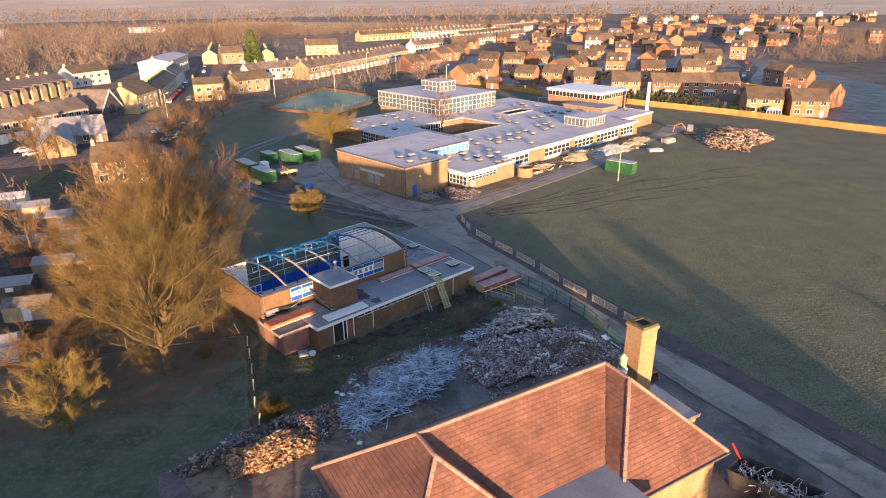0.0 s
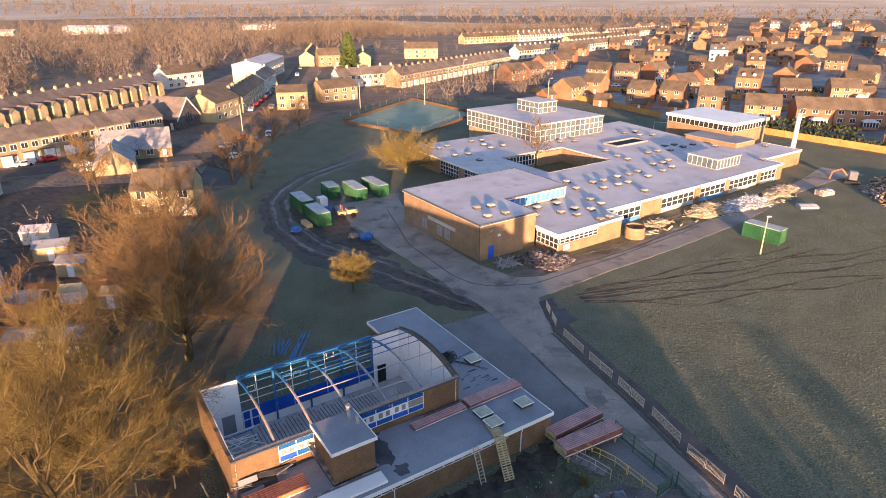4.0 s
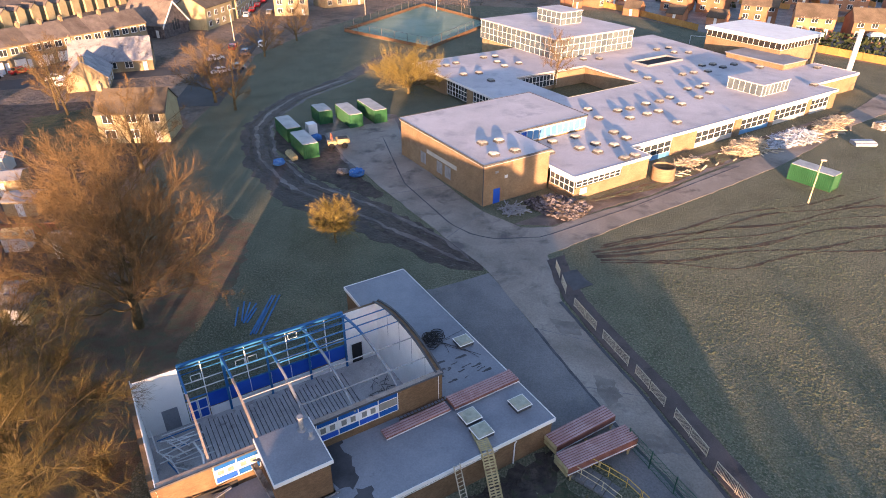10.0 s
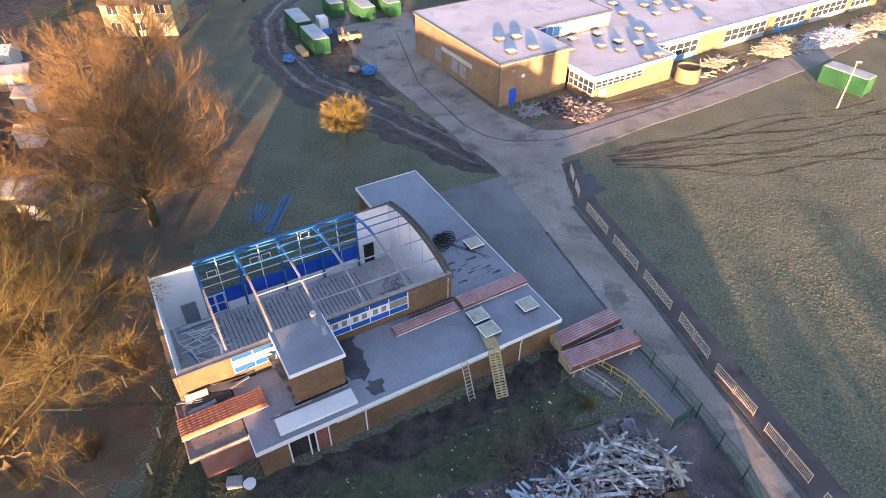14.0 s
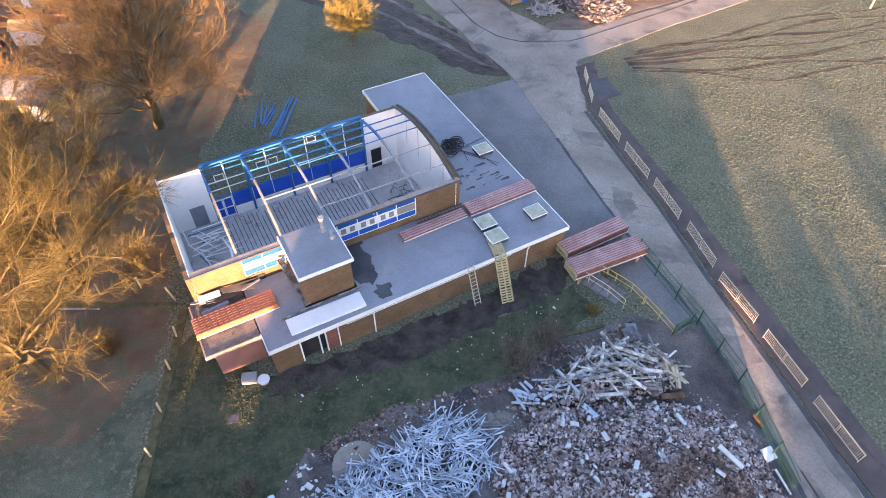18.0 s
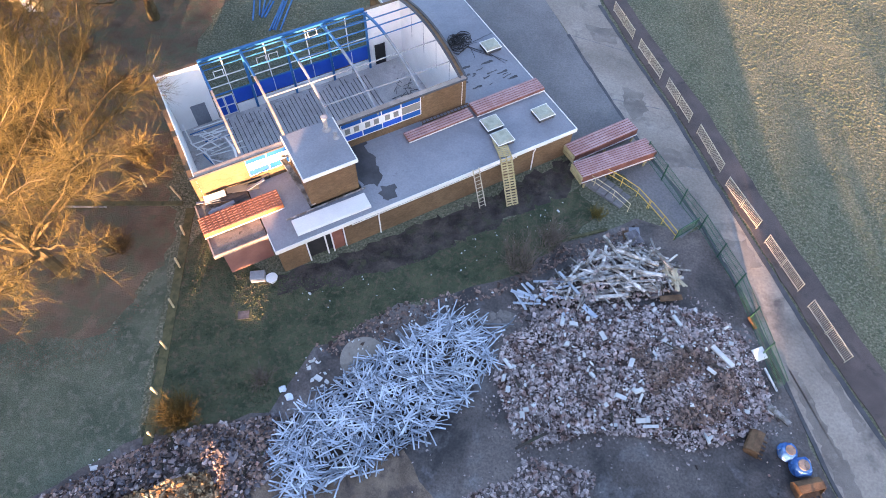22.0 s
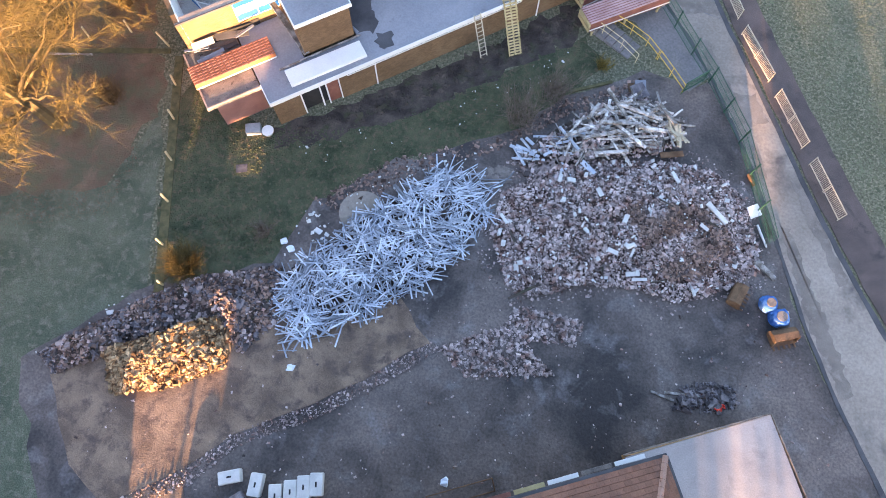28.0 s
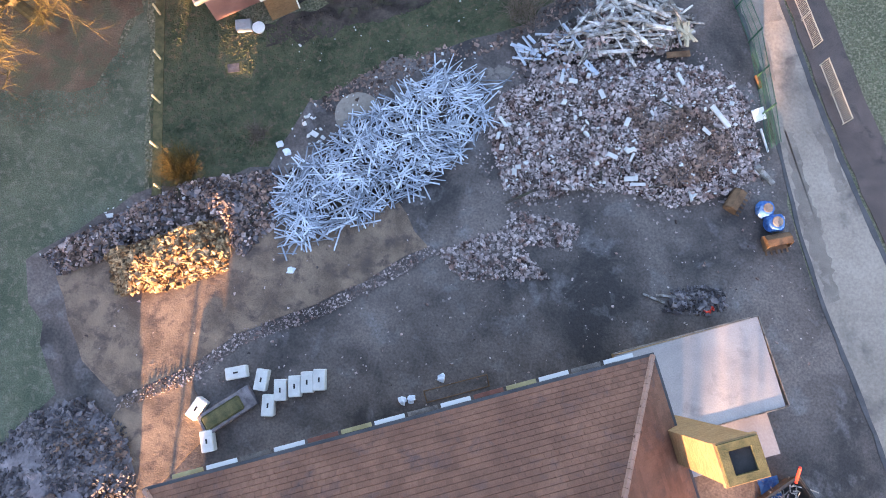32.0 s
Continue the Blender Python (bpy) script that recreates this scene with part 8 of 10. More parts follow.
tube(bm, [(-L / 2 + 0.3, 0.9, H - 0.2), (-L / 2 - 0.6, 1.25, H + 0.7)], 0.09, 6)
part("prop", bm, M["red_plastic"], sk, "red painted bar")
rs = random.Random(9)
scrap = bmesh.new()
for k in range(170):
    p = Vector((rs.uniform(-2.6, 2.7), rs.uniform(-0.95, 0.95), rs.uniform(0.5, 1.45)))
    q = p + Vector((rs.uniform(-0.9, 0.9), rs.uniform(-0.8, 0.8), rs.uniform(-0.3, 0.5)))
    m_ = (p + q) / 2 + Vector((rs.uniform(-0.2, 0.2), rs.uniform(-0.2, 0.2), rs.uniform(0, 0.4)))
    tube(scrap, [p, m_, q], rs.uniform(0.02, 0.05), 4)
ob = part("scrap_load", scrap, M["timber"])
ob.matrix_basis = frame_at(23.6, 35.4, -45)
tagged(ob, "twisted pale scrap heaped in the skip", "scrap", kind="stuff")


# ---- trees ----
def grow(seed, height, spread, trunk_r, first_branch=0.2, limbs=14, subs=8, lets=7, twigs=8, droop=0.0, lean=(0, 0), fine=1.0, stem=0.78):
    """Bare winter tree: rows of bars for the trunk, the limbs and the twigs, its limbs arching out to a rounded crown."""
    r = random.Random(seed)
    trunk, limb, twig = [], [], []

    def bar(store, p, q, a, b):
        store.append((p.x, p.y, p.z, q.x, q.y, q.z, a, b))

    def jitter(v, s):
        return (v + Vector((r.uniform(-s, s), r.uniform(-s, s), r.uniform(-s, s)))).normalized()

    def run(store, p, d, length, r0, r1, n, wob, lift):
        pts = [p]
        for k in range(n):
            d = (jitter(d, wob) + Vector((0, 0, lift))).normalized()
            q = p + d * (length / n)
            bar(store, p, q, r0 + (r1 - r0) * k / n, r0 + (r1 - r0) * (k + 1) / n)
            p = q
            pts.append(p)
        return pts

    pts = run(trunk, Vector((0, 0, -0.2)), Vector((lean[0], lean[1], 1)).normalized(), height * stem, trunk_r, trunk_r * (0.14 if stem > 0.6 else 0.5), 10, 0.08, 0.05)
    tip = 0.004 * fine
    mid = height * (0.5 + first_branch * 0.35)
    for i in range(limbs):
        e = -0.55 + 1.5 * (i + 0.5) / limbs
        ang = i * 2.4 + r.uniform(-0.35, 0.35)
        rho = math.sqrt(max(0.06, 1 - min(1, abs(e)) ** 2.2)) * r.uniform(0.82, 1.08)
        c = pts[6]
        goal = Vector((c.x * 0.6 + spread * rho * math.cos(ang), c.y * 0.6 + spread * rho * math.sin(ang), mid + e * (height - mid) * r.uniform(0.9, 1.05)))
        z0 = max(first_branch * height * r.uniform(0.8, 1.3), min(0.7 * height, goal.z - spread * rho * r.uniform(0.75, 1.1)))
        z0 = min(z0, height * stem * r.uniform(0.6, 0.97)) if stem < 0.7 else z0
        f = min(9.9, max(0.3, z0 / (height * stem) * 10))
        p = pts[int(f)].lerp(pts[int(f) + 1], f - int(f))
        bend = p.lerp(goal, 0.5) + Vector((0, 0, (goal - p).length * r.uniform(-0.02, 0.14)))
        lp, n = [p], 8
        r0 = trunk_r * (0.40 - 0.27 * f / 10)
        reach = (goal - p).length
        for k in range(n):
            w = (k + 1) / n
            q = p.lerp(bend, w).lerp(bend.lerp(goal, w), w) + Vector((r.uniform(-1, 1), r.uniform(-1, 1), r.uniform(-1, 1))) * reach * 0.025
            bar(limb, lp[-1], q, r0 + (0.030 * fine - r0) * (k / n) ** 0.6, r0 + (0.030 * fine - r0) * w ** 0.6)
            lp.append(q)
        for j in range(subs):
            g = 0.22 + 0.78 * (j + r.random() * 0.8) / subs
            kk = min(int(g * n), n - 1)
            sp = lp[kk].lerp(lp[kk + 1], min(1, g * n - kk))
            base = (lp[kk + 1] - lp[kk]).normalized()
            d2 = (jitter(base, 0.95) + Vector((0, 0, 0.22 - droop))).normalized()
            l2 = spread * r.uniform(0.26, 0.46) * (1.1 - 0.35 * g)
            bp = run(limb, sp, d2, l2, 0.026 * fine, 0.012 * fine, 4, 0.30, 0.05 - droop * 0.2)
            for m_ in range(lets):
                h = 0.1 + 0.9 * (m_ + r.random()) / lets
                k3 = min(int(h * 4), 3)
                tp = bp[k3].lerp(bp[k3 + 1], min(1, h * 4 - k3))
                d3 = (jitter((bp[k3 + 1] - bp[k3]).normalized(), 0.95) + Vector((0, 0, 0.2 - droop))).normalized()
                l3 = l2 * r.uniform(0.42, 0.80)
                cp = run(twig, tp, d3, l3, 0.017 * fine, 0.007 * fine, 2, 0.4, 0.05 - droop * 0.3)
                for n_ in range(twigs):
                    s_ = r.random()
                    q = cp[0].lerp(cp[1], s_ * 2) if s_ < 0.5 else cp[1].lerp(cp[2], s_ * 2 - 1)
                    d4 = (jitter(d3, 0.9) + Vector((0, 0, 0.12 - droop))).normalized()
                    bar(twig, q, q + d4 * l3 * r.uniform(0.4, 1.0), 0.009 * fine, tip)
    return trunk, limb, twig


def tree(x, y, label, seed, mt="twig", rot=0.0, **kw):
    trunk, limb, twig = grow(seed, **kw)
    t = thing("tree", frame_at(x, y, rot), label, "tree", "bare trees")
    part_np("trunk", *segments_mesh(trunk, 8), M["bark"], t)
    tagged(part_np("branchwork", *segments_mesh(limb, 4), M["bark"], t), kind="stuff")
    part_np("crown", *segments_mesh(twig, 3, True), M[mt], t)
    return t


tree(-29.4, 55.2, "tall bare tree with a straight pale trunk and orange twigs", 101, "twig_g", height=20, spread=8.0, trunk_r=0.46, first_branch=0.17, stem=0.6, limbs=22, subs=8, lets=8, twigs=12, lean=(-0.04, -0.02), fine=0.85)
tree(-32.4, 63.0, "broad bare tree with thick pale trunk and russet twigs", 102, "twig_g", height=16.5, spread=8.4, trunk_r=0.6, first_branch=0.12, stem=0.4, limbs=20, subs=8, lets=8, twigs=14, fine=0.85)
tree(-36.2, 82.2, "wide bare tree glowing orange beside the lawn", 103, "twig", height=17, spread=9.4, trunk_r=0.55, first_branch=0.2, stem=0.34, limbs=20, subs=8, lets=8, twigs=13, fine=0.9)
tree(-40.5, 89.0, "bare tree with dense orange twigs", 104, "twig", height=15, spread=8.0, trunk_r=0.5, first_branch=0.2, limbs=18, subs=9, lets=8, twigs=12, fine=0.95)
tree(-45.5, 75.0, "bare russet garden tree", 105, "twig", height=10, spread=6.2, trunk_r=0.30, first_branch=0.14, limbs=14, subs=7, lets=7, twigs=12, fine=1.0)
tree(-42.0, 65.5, "bare russet tree over the garden sheds", 106, "twig", height=8.5, spread=5.8, trunk_r=0.28, first_branch=0.12, limbs=14, subs=7, lets=7, twigs=12, droop=0.1, fine=1.0)
tree(-40.5, 54.5, "low spreading bare tree with russet twigs", 107, "twig", height=6.5, spread=4.6, trunk_r=0.24, first_branch=0.12, limbs=14, subs=7, lets=7, twigs=12, droop=0.1, fine=0.95)
tree(-51.0, 97.0, "bare tree with orange twigs", 108, "twig", height=13.5, spread=7.2, trunk_r=0.4, first_branch=0.18, limbs=16, subs=8, lets=7, twigs=11)
tree(-57.5, 117.0, "bare tree with orange twigs by the stone house", 109, "twig", height=12.5, spread=7.0, trunk_r=0.38, first_branch=0.18, limbs=15, subs=8, lets=6, twigs=10)
tree(-59.0, 84.0, "bare russet tree between gardens", 110, "twig", height=9.5, spread=5.4, trunk_r=0.34, first_branch=0.18, limbs=13, subs=7, lets=6, twigs=10)
tree(-63.3, 151.3, "bare tree with fine orange twigs", 111, "twig", height=12, spread=6.6, trunk_r=0.34, first_branch=0.18, limbs=15, subs=8, lets=6, twigs=10)
tree(-34.4, 45.6, "small bare fruit tree with a pale leaning trunk", 112, "twig_y", height=7.2, spread=3.7, trunk_r=0.2, first_branch=0.25, limbs=18, subs=7, lets=7, twigs=13, lean=(-0.18, -0.05), fine=0.8)
tree(-22.4, 101.5, "small rounded tree with yellow twigs on the lawn", 113, "twig_y", height=5.4, spread=2.7, trunk_r=0.17, first_branch=0.3, limbs=56, subs=6, lets=5, twigs=12, fine=0.7)
tree(-26.8, 164.0, "spreading golden willow beside the school", 114, "twig_y", height=8.4, spread=7.0, trunk_r=0.34, first_branch=0.2, limbs=40, subs=7, lets=5, twigs=11, fine=1.0)
tree(3.0, 173.0, "slender pink-brown birch in the courtyard", 115, "twig", height=12.5, spread=3.4, trunk_r=0.2, first_branch=0.25, limbs=16, subs=7, lets=6, twigs=6)
tree(-90.5, 141.5, "pale birch with several upright stems", 116, "twig", height=14, spread=4.6, trunk_r=0.26, first_branch=0.15, limbs=14, subs=7, lets=6, twigs=10)
tree(-86.5, 139.0, "pale birch by the side street", 117, "twig", height=13, spread=4.0, trunk_r=0.24, first_branch=0.15, limbs=13, subs=7, lets=6, twigs=10)
tree(-57.2, 147.4, "bare dark tree at the edge of the playing field", 118, "twig", height=13, spread=5.2, trunk_r=0.3, first_branch=0.16, limbs=13, subs=7, lets=6, twigs=9)
tree(-69.2, 189.0, "bare dark tree along the street", 119, "twig", height=10, spread=6.0, trunk_r=0.3, first_branch=0.16, limbs=12, subs=7, lets=6, twigs=9, fine=1.2)
tree(-68.0, 208.0, "bare dark tree along the street", 120, "twig", height=10, spread=5.0, trunk_r=0.3, first_branch=0.16, limbs=12, subs=7, lets=6, twigs=6, fine=1.4)


def shrub(x, y, label, seed, size, mt, stems=60):
    r = random.Random(seed)
    segs = []
    for k in range(stems):
        a, e = r.uniform(0, 6.28), r.uniform(0.5, 1.5)
        p = Vector((r.uniform(-0.25, 0.25) * size, r.uniform(-0.25, 0.25) * size, -0.02))
        d = Vector((math.cos(a) * math.cos(e), math.sin(a) * math.cos(e), math.sin(e)))
        l = size * r.uniform(0.6, 1.1)
        q = p + d * l * 0.6
        segs.append((*p, *q, 0.015, 0.01))
        for j in range(5):
            d2 = (d + Vector((r.uniform(-0.7, 0.7), r.uniform(-0.7, 0.7), r.uniform(-0.2, 0.5)))).normalized()
            s_ = p.lerp(q, r.uniform(0.3, 1))
            segs.append((*s_, *(s_ + d2 * l * r.uniform(0.3, 0.55)), 0.009, 0.004))
    ob = part_np("shrub", *segments_mesh(segs, 3, True), M[mt])
    ob.matrix_basis = frame_at(x, y, 0)
    return tagged(ob, label, "shrub", "bare shrubs")


shrub(-16.9, 47.6, "low russet shrub glowing at the edge of the lawn", 201, 2.3, "twig_g", 330)
shrub(-13.0, 50.9, "dark low shrub at the site edge", 202, 1.5, "twig_far", 70)
shrub(1.6, 63.0, "tall bare shrub on the bank below the gym", 203, 3.3, "twig_far", 110)
shrub(3.4, 65.4, "bare shrub on the bank", 204, 2.8, "twig_far", 90)
shrub(6.4, 68.4, "yellowish low shrub by the steps", 205, 1.3, "twig_y", 60)
shrub(-26.5, 58.0, "sprawling russet undergrowth beneath the tree", 206, 2.2, "twig", 120)
shrub(-33.0, 57.5, "sprawling russet undergrowth beneath the tree", 207, 2.4, "twig", 120)
shrub(-36.0, 53.0, "sprawling russet undergrowth on the lawn edge", 208, 2.2, "twig", 110)
shrub(-29.0, 66.0, "russet undergrowth beside the gym end", 209, 2.6, "twig", 120)
shrub(-38.0, 66.0, "russet undergrowth among the trees", 210, 2.6, "twig", 120)
shrub(-40.0, 76.0, "russet undergrowth among the trees", 211, 2.6, "twig", 120)
shrub(-34.0, 73.0, "russet undergrowth beside the lawn", 212, 2.4, "twig", 120)
con = thing("conifer", frame_at(-99, 376, 0), "tall dark green conifer among the houses", "tree")
rc = random.Random(7)
bm = bmesh.new()
for k in range(520):
    h = rc.random() ** 0.8
    rad = 5.0 * (1 - h) ** 0.7 * rc.uniform(0.6, 1.05)
    a = rc.uniform(0, 6.28)
    c = Vector((math.cos(a) * rad, math.sin(a) * rad, 1.5 + h * 18))
    box(bm, -0.9, 0.9, -0.7, 0.7, -0.35, 0.35, Matrix.Translation(c) @ Euler((rc.uniform(-0.6, 0.6), rc.uniform(-0.6, 0.6), a)).to_matrix().to_4x4())
part("crown", bm, M["conifer"], con)
bm = bmesh.new()
tube(bm, [(0, 0, -0.2), (0, 0, 17)], 0.4, 6, 0.08)
part("trunk", bm, M["bark"], con)


def forest(name, areas, count, seed, label, hmin, hmax, mt="twig_far", limbs=8, subs=3, lets=3, fine=0.3, wide=0.42):
    """Distant bare trees joined as one stand."""
    rng = np.random.default_rng(seed)
    kinds = []
    for s in range(6):
        tr, li, tw = grow(seed * 10 + s, height=1.0, spread=wide * (0.85 + 0.06 * s), trunk_r=0.026, first_branch=0.12, limbs=limbs, subs=subs, lets=lets, twigs=0, fine=fine)
        a = np.array(tr[::3] + li[::4] + tw, float)
        a[:, 6:] = np.maximum(a[:, 6:], 0.0025)
        kinds.append(a)
    rows = []
    for k in range(count):
        poly = areas[k % len(areas)]
        while True:
            x, y = rng.uniform(min(p[0] for p in poly), max(p[0] for p in poly)), rng.uniform(min(p[1] for p in poly), max(p[1] for p in poly))
            if inside((x, y), poly):
                break
        h = rng.uniform(hmin, hmax)
        a = kinds[k % 6].copy()
        w = rng.uniform(0, 6.28)
        cs, sn = math.cos(w), math.sin(w)
        for o in (0, 3):
            px, py = a[:, o].copy(), a[:, o + 1].copy()
            a[:, o], a[:, o + 1] = (px * cs - py * sn) * h + x, (px * sn + py * cs) * h + y
            a[:, o + 2] = a[:, o + 2] * h + ground_height(x, y)
        a[:, 6:] *= h
        rows.append(a)
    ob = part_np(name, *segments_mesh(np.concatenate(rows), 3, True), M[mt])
    return tagged(ob, label, "woodland", kind="stuff")


forest("woodland", [[(-170, 330), (-240, 300), (-420, 420), (-500, 640), (-330, 720), (-230, 640), (-170, 470)], [(-190, 240), (-330, 200), (-520, 380), (-420, 430), (-240, 310)], [(-300, 720), (-210, 560), (-150, 520), (-140, 760), (-240, 840)]], 1500, 31, "brown winter woodland beyond the terraces", 11, 19, limbs=6, subs=3, lets=2, fine=0.7)
forest("woodland", [[(-620, 560), (-900, 900), (-500, 1000), (-300, 850), (-500, 640)], [(-130, 660), (60, 800), (200, 900), (60, 930), (-88, 872), (-200, 850)]], 900, 37, "brown winter woodland round the straw field", 7, 13, limbs=4, subs=2, lets=2, fine=1.6)
forest("far_woodland", [[(-1500, 1300), (-600, 1150), (-330, 1180), (60, 1010), (600, 1100), (900, 1400), (500, 1700), (-700, 1800), (-1500, 1900)]], 700, 32, "hazy brown woodland on the horizon", 12, 20, limbs=4, subs=2, lets=2, fine=3.0)
scrub = np.random.default_rng(55)
rows = []
for poly, count in (([(-165, 325), (-240, 295), (-430, 420), (-520, 640), (-330, 740), (-225, 650), (-165, 480)], 1500), ([(-185, 240), (-330, 195), (-540, 380), (-420, 440), (-235, 312)], 900), ([(-620, 560), (-900, 900), (-500, 1000), (-300, 850), (-500, 640)], 500), ([(-130, 660), (60, 800), (200, 900), (60, 930), (-88, 872), (-300, 850), (-300, 720)], 700), ([(130, 150), (152, 170), (238, 264), (335, 335), (320, 195), (205, 100), (152, 108)], 600), ([(180, 380), (250, 420), (335, 570), (425, 570), (335, 415), (230, 335)], 350)):
    done = 0
    while done < count:
        x, y = scrub.uniform(min(q[0] for q in poly), max(q[0] for q in poly)), scrub.uniform(min(q[1] for q in poly), max(q[1] for q in poly))
        if not inside((x, y), poly):
            continue
        done += 1
        h = scrub.uniform(3.0, 7.5)
        for k in range(13):
            a, e = scrub.uniform(0, 6.28), scrub.uniform(0.35, 1.45)
            p0 = (x + scrub.uniform(-1.5, 1.5), y + scrub.uniform(-1.5, 1.5), scrub.uniform(0, h * 0.45))
            rows.append((*p0, p0[0] + math.cos(a) * math.cos(e) * h * 0.7, p0[1] + math.sin(a) * math.cos(e) * h * 0.7, p0[2] + math.sin(e) * h * 0.6, 0.075, 0.03))
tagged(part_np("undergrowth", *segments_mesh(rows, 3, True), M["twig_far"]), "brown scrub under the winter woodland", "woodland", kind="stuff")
forest("street_trees", [[(-68, 285), (-20, 265), (20, 330), (-30, 330), (-60, 310)]], 40, 33, "row of bare trees behind the pitch", 8, 12, limbs=9, subs=4, lets=3, fine=0.4)
forest("side_wood", [[(128, 148), (150, 168), (235, 262), (330, 330), (310, 200), (200, 105), (150, 110)]], 400, 34, "bare brown woodland beside the estate", 9, 15, limbs=6, subs=3, lets=2, fine=0.7)
forest("garden_trees", [[(-110, 330), (-40, 380), (60, 470), (120, 640), (-60, 640), (-160, 480)], [(40, 300), (170, 300), (260, 480), (120, 560), (30, 420)], [(-160, 150), (-100, 120), (-60, 110), (-80, 90), (-150, 110)], [(-120, 110), (-60, 95), (-58, 60), (-120, 60)], [(200, 420), (460, 700), (520, 900), (250, 760)]], 260, 35, "bare garden trees among the houses", 4, 9, limbs=6, subs=3, lets=2, fine=0.7)
forest("estate_wood", [[(180, 380), (250, 420), (330, 560), (420, 560), (330, 420), (230, 340)]], 110, 36, "bare brown trees in the estate dip", 8, 13, limbs=6, subs=3, lets=2, fine=0.7)
# ---- houses ----
def house_type(name, w, d, eave, ridge, wall, roof, label, group, floors=2, cols=2, chimney=True, back=False, dormer=False, porch=False, ext=False, far=False):
    """A pitched-roof house with its front towards -y; built once and then copied."""
    t = thing(name, frame_at(0, 0, 0, 0), label, "house", group)
    bm = bmesh.new()
    a = [bm.verts.new((x, y, z)) for x in (-w / 2, w / 2) for y, z in ((0, 0), (d, 0), (d, eave), (d / 2, ridge), (0, eave))]
    bm.faces.new(a[:5]), bm.faces.new(a[5:][::-1])
    for i in range(5):
        bm.faces.new((a[i], a[5 + i], a[5 + (i + 1) % 5], a[(i + 1) % 5]))
    bmesh.ops.recalc_face_normals(bm, faces=bm.faces[:])
    part("wall", bm, wall, t)
    bm = bmesh.new()
    s = (ridge - eave) / (d / 2)
    for y0, y1, z0, z1 in ((-0.35, d / 2, eave - 0.35 * s, ridge), (d / 2, d + 0.35, ridge, eave - 0.35 * s)):
        vs = [bm.verts.new((x, y, z + dz)) for dz in (0.02, 0.2) for x, y, z in ((-w / 2 - 0.15, y0, z0), (w / 2 + 0.15, y0, z0), (w / 2 + 0.15, y1, z1), (-w / 2 - 0.15, y1, z1))]
        for f in BOX_FACES:
            bm.faces.new([vs[i] for i in f])
    part("roof", bm, roof, t)
    if chimney:
        c = part("chimney", boxes((-w / 2 + 0.1, -w / 2 + 0.75, d / 2 - 0.5, d / 2 + 0.5, ridge - 0.6, ridge + 1.0)), wall, t)
        for y in (-0.25, 0.25):
            bm = bmesh.new()
            tube(bm, [(-w / 2 + 0.42, d / 2 + y, ridge + 1.0), (-w / 2 + 0.42, d / 2 + y, ridge + 1.35)], 0.12, 6)
            part("chimney_pot", bm, M["ridge"], c)
    panes = bmesh.new()
    for y, sgn in (((0, -1), (d, 1)) if back else ((0, -1),)):
        for f in range(floors):
            for k in range(cols):
                x = -w / 2 + w * (k + 0.5) / cols
                if f == 0 and k == cols - 1 and y == 0:
                    part("door", boxes((x - 0.45, x + 0.45, -0.06, -0.003, 0, 2.05)), M["white"], t)
                    continue
                z = 0.95 + f * 2.65
                ww = min(0.75, w / cols * 0.36)
                y0, y1 = (y - 0.09, y - 0.003) if sgn < 0 else (y + 0.003, y + 0.09)
                if far:
                    box(panes, x - ww, x + ww, y0, y1, z, z + 1.3)
                    continue
                fr = part("window", boxes((x - ww - 0.09, x + ww + 0.09, y0, y1, z - 0.12, z), (x - ww - 0.09, x + ww + 0.09, y0, y1, z + 1.3, z + 1.45), (x - ww - 0.09, x - ww, y0, y1, z, z + 1.3), (x + ww, x + ww + 0.09, y0, y1, z, z + 1.3), (x - 0.04, x + 0.04, y0, y1, z, z + 1.3)), M["white"], t)
                part("pane", boxes((x - ww, x + ww, min(y0, y1) + 0.03, max(y0, y1) - 0.03, z, z + 1.3)), GLASS, fr)
    if far:
        tagged(part("glazing", panes, GLASS, t), kind="stuff")
    else:
        panes.free()
    if dormer:
        for x in (-w * 0.22, w * 0.22):
            bm = boxes((x - 0.6, x + 0.6, 0.6, d / 2, eave + 0.3, eave + 1.6))
            part("dormer", bm, M["white"], t)
            bm = bmesh.new()
            vs = [bm.verts.new(c) for c in ((x - 0.8, 0.4, eave + 1.6), (x + 0.8, 0.4, eave + 1.6), (x, 0.4, eave + 2.2), (x - 0.8, d / 2, eave + 1.6), (x + 0.8, d / 2, eave + 1.6), (x, d / 2, eave + 2.2))]
            for f in ((0, 1, 2), (3, 5, 4), (0, 2, 5, 3), (1, 4, 5, 2), (0, 3, 4, 1)):
                bm.faces.new([vs[i] for i in f])
            part("dormer_roof", bm, roof, t)
    if porch:
        part("bay", boxes((-w / 2 + 0.5, -w / 2 + 2.6, -0.9, -0.003, 0, 2.6)), M["white"], t)
        part("bay_roof", boxes((-w / 2 + 0.35, -w / 2 + 2.75, -1.05, -0.003, 2.6, 2.75)), roof, t)
    if ext:
        bm = bmesh.new()
        x0, x1 = -w / 2 + 0.2, w / 2 - 2.0
        a = [bm.verts.new((x, y, z)) for y in (-4.5, 0.3) for x, z in ((x0, 0), (x1, 0), (x1, 4.4), ((x0 + x1) / 2, 5.6), (x0, 4.4))]
        bm.faces.new(a[:5]), bm.faces.new(a[5:][::-1])
        for i in range(5):
            bm.faces.new((a[i], a[(i + 1) % 5], a[5 + (i + 1) % 5], a[5 + i]))
        bmesh.ops.recalc_face_normals(bm, faces=bm.faces[:])
        part("extension", bm, wall, t)
        bm = bmesh.new()
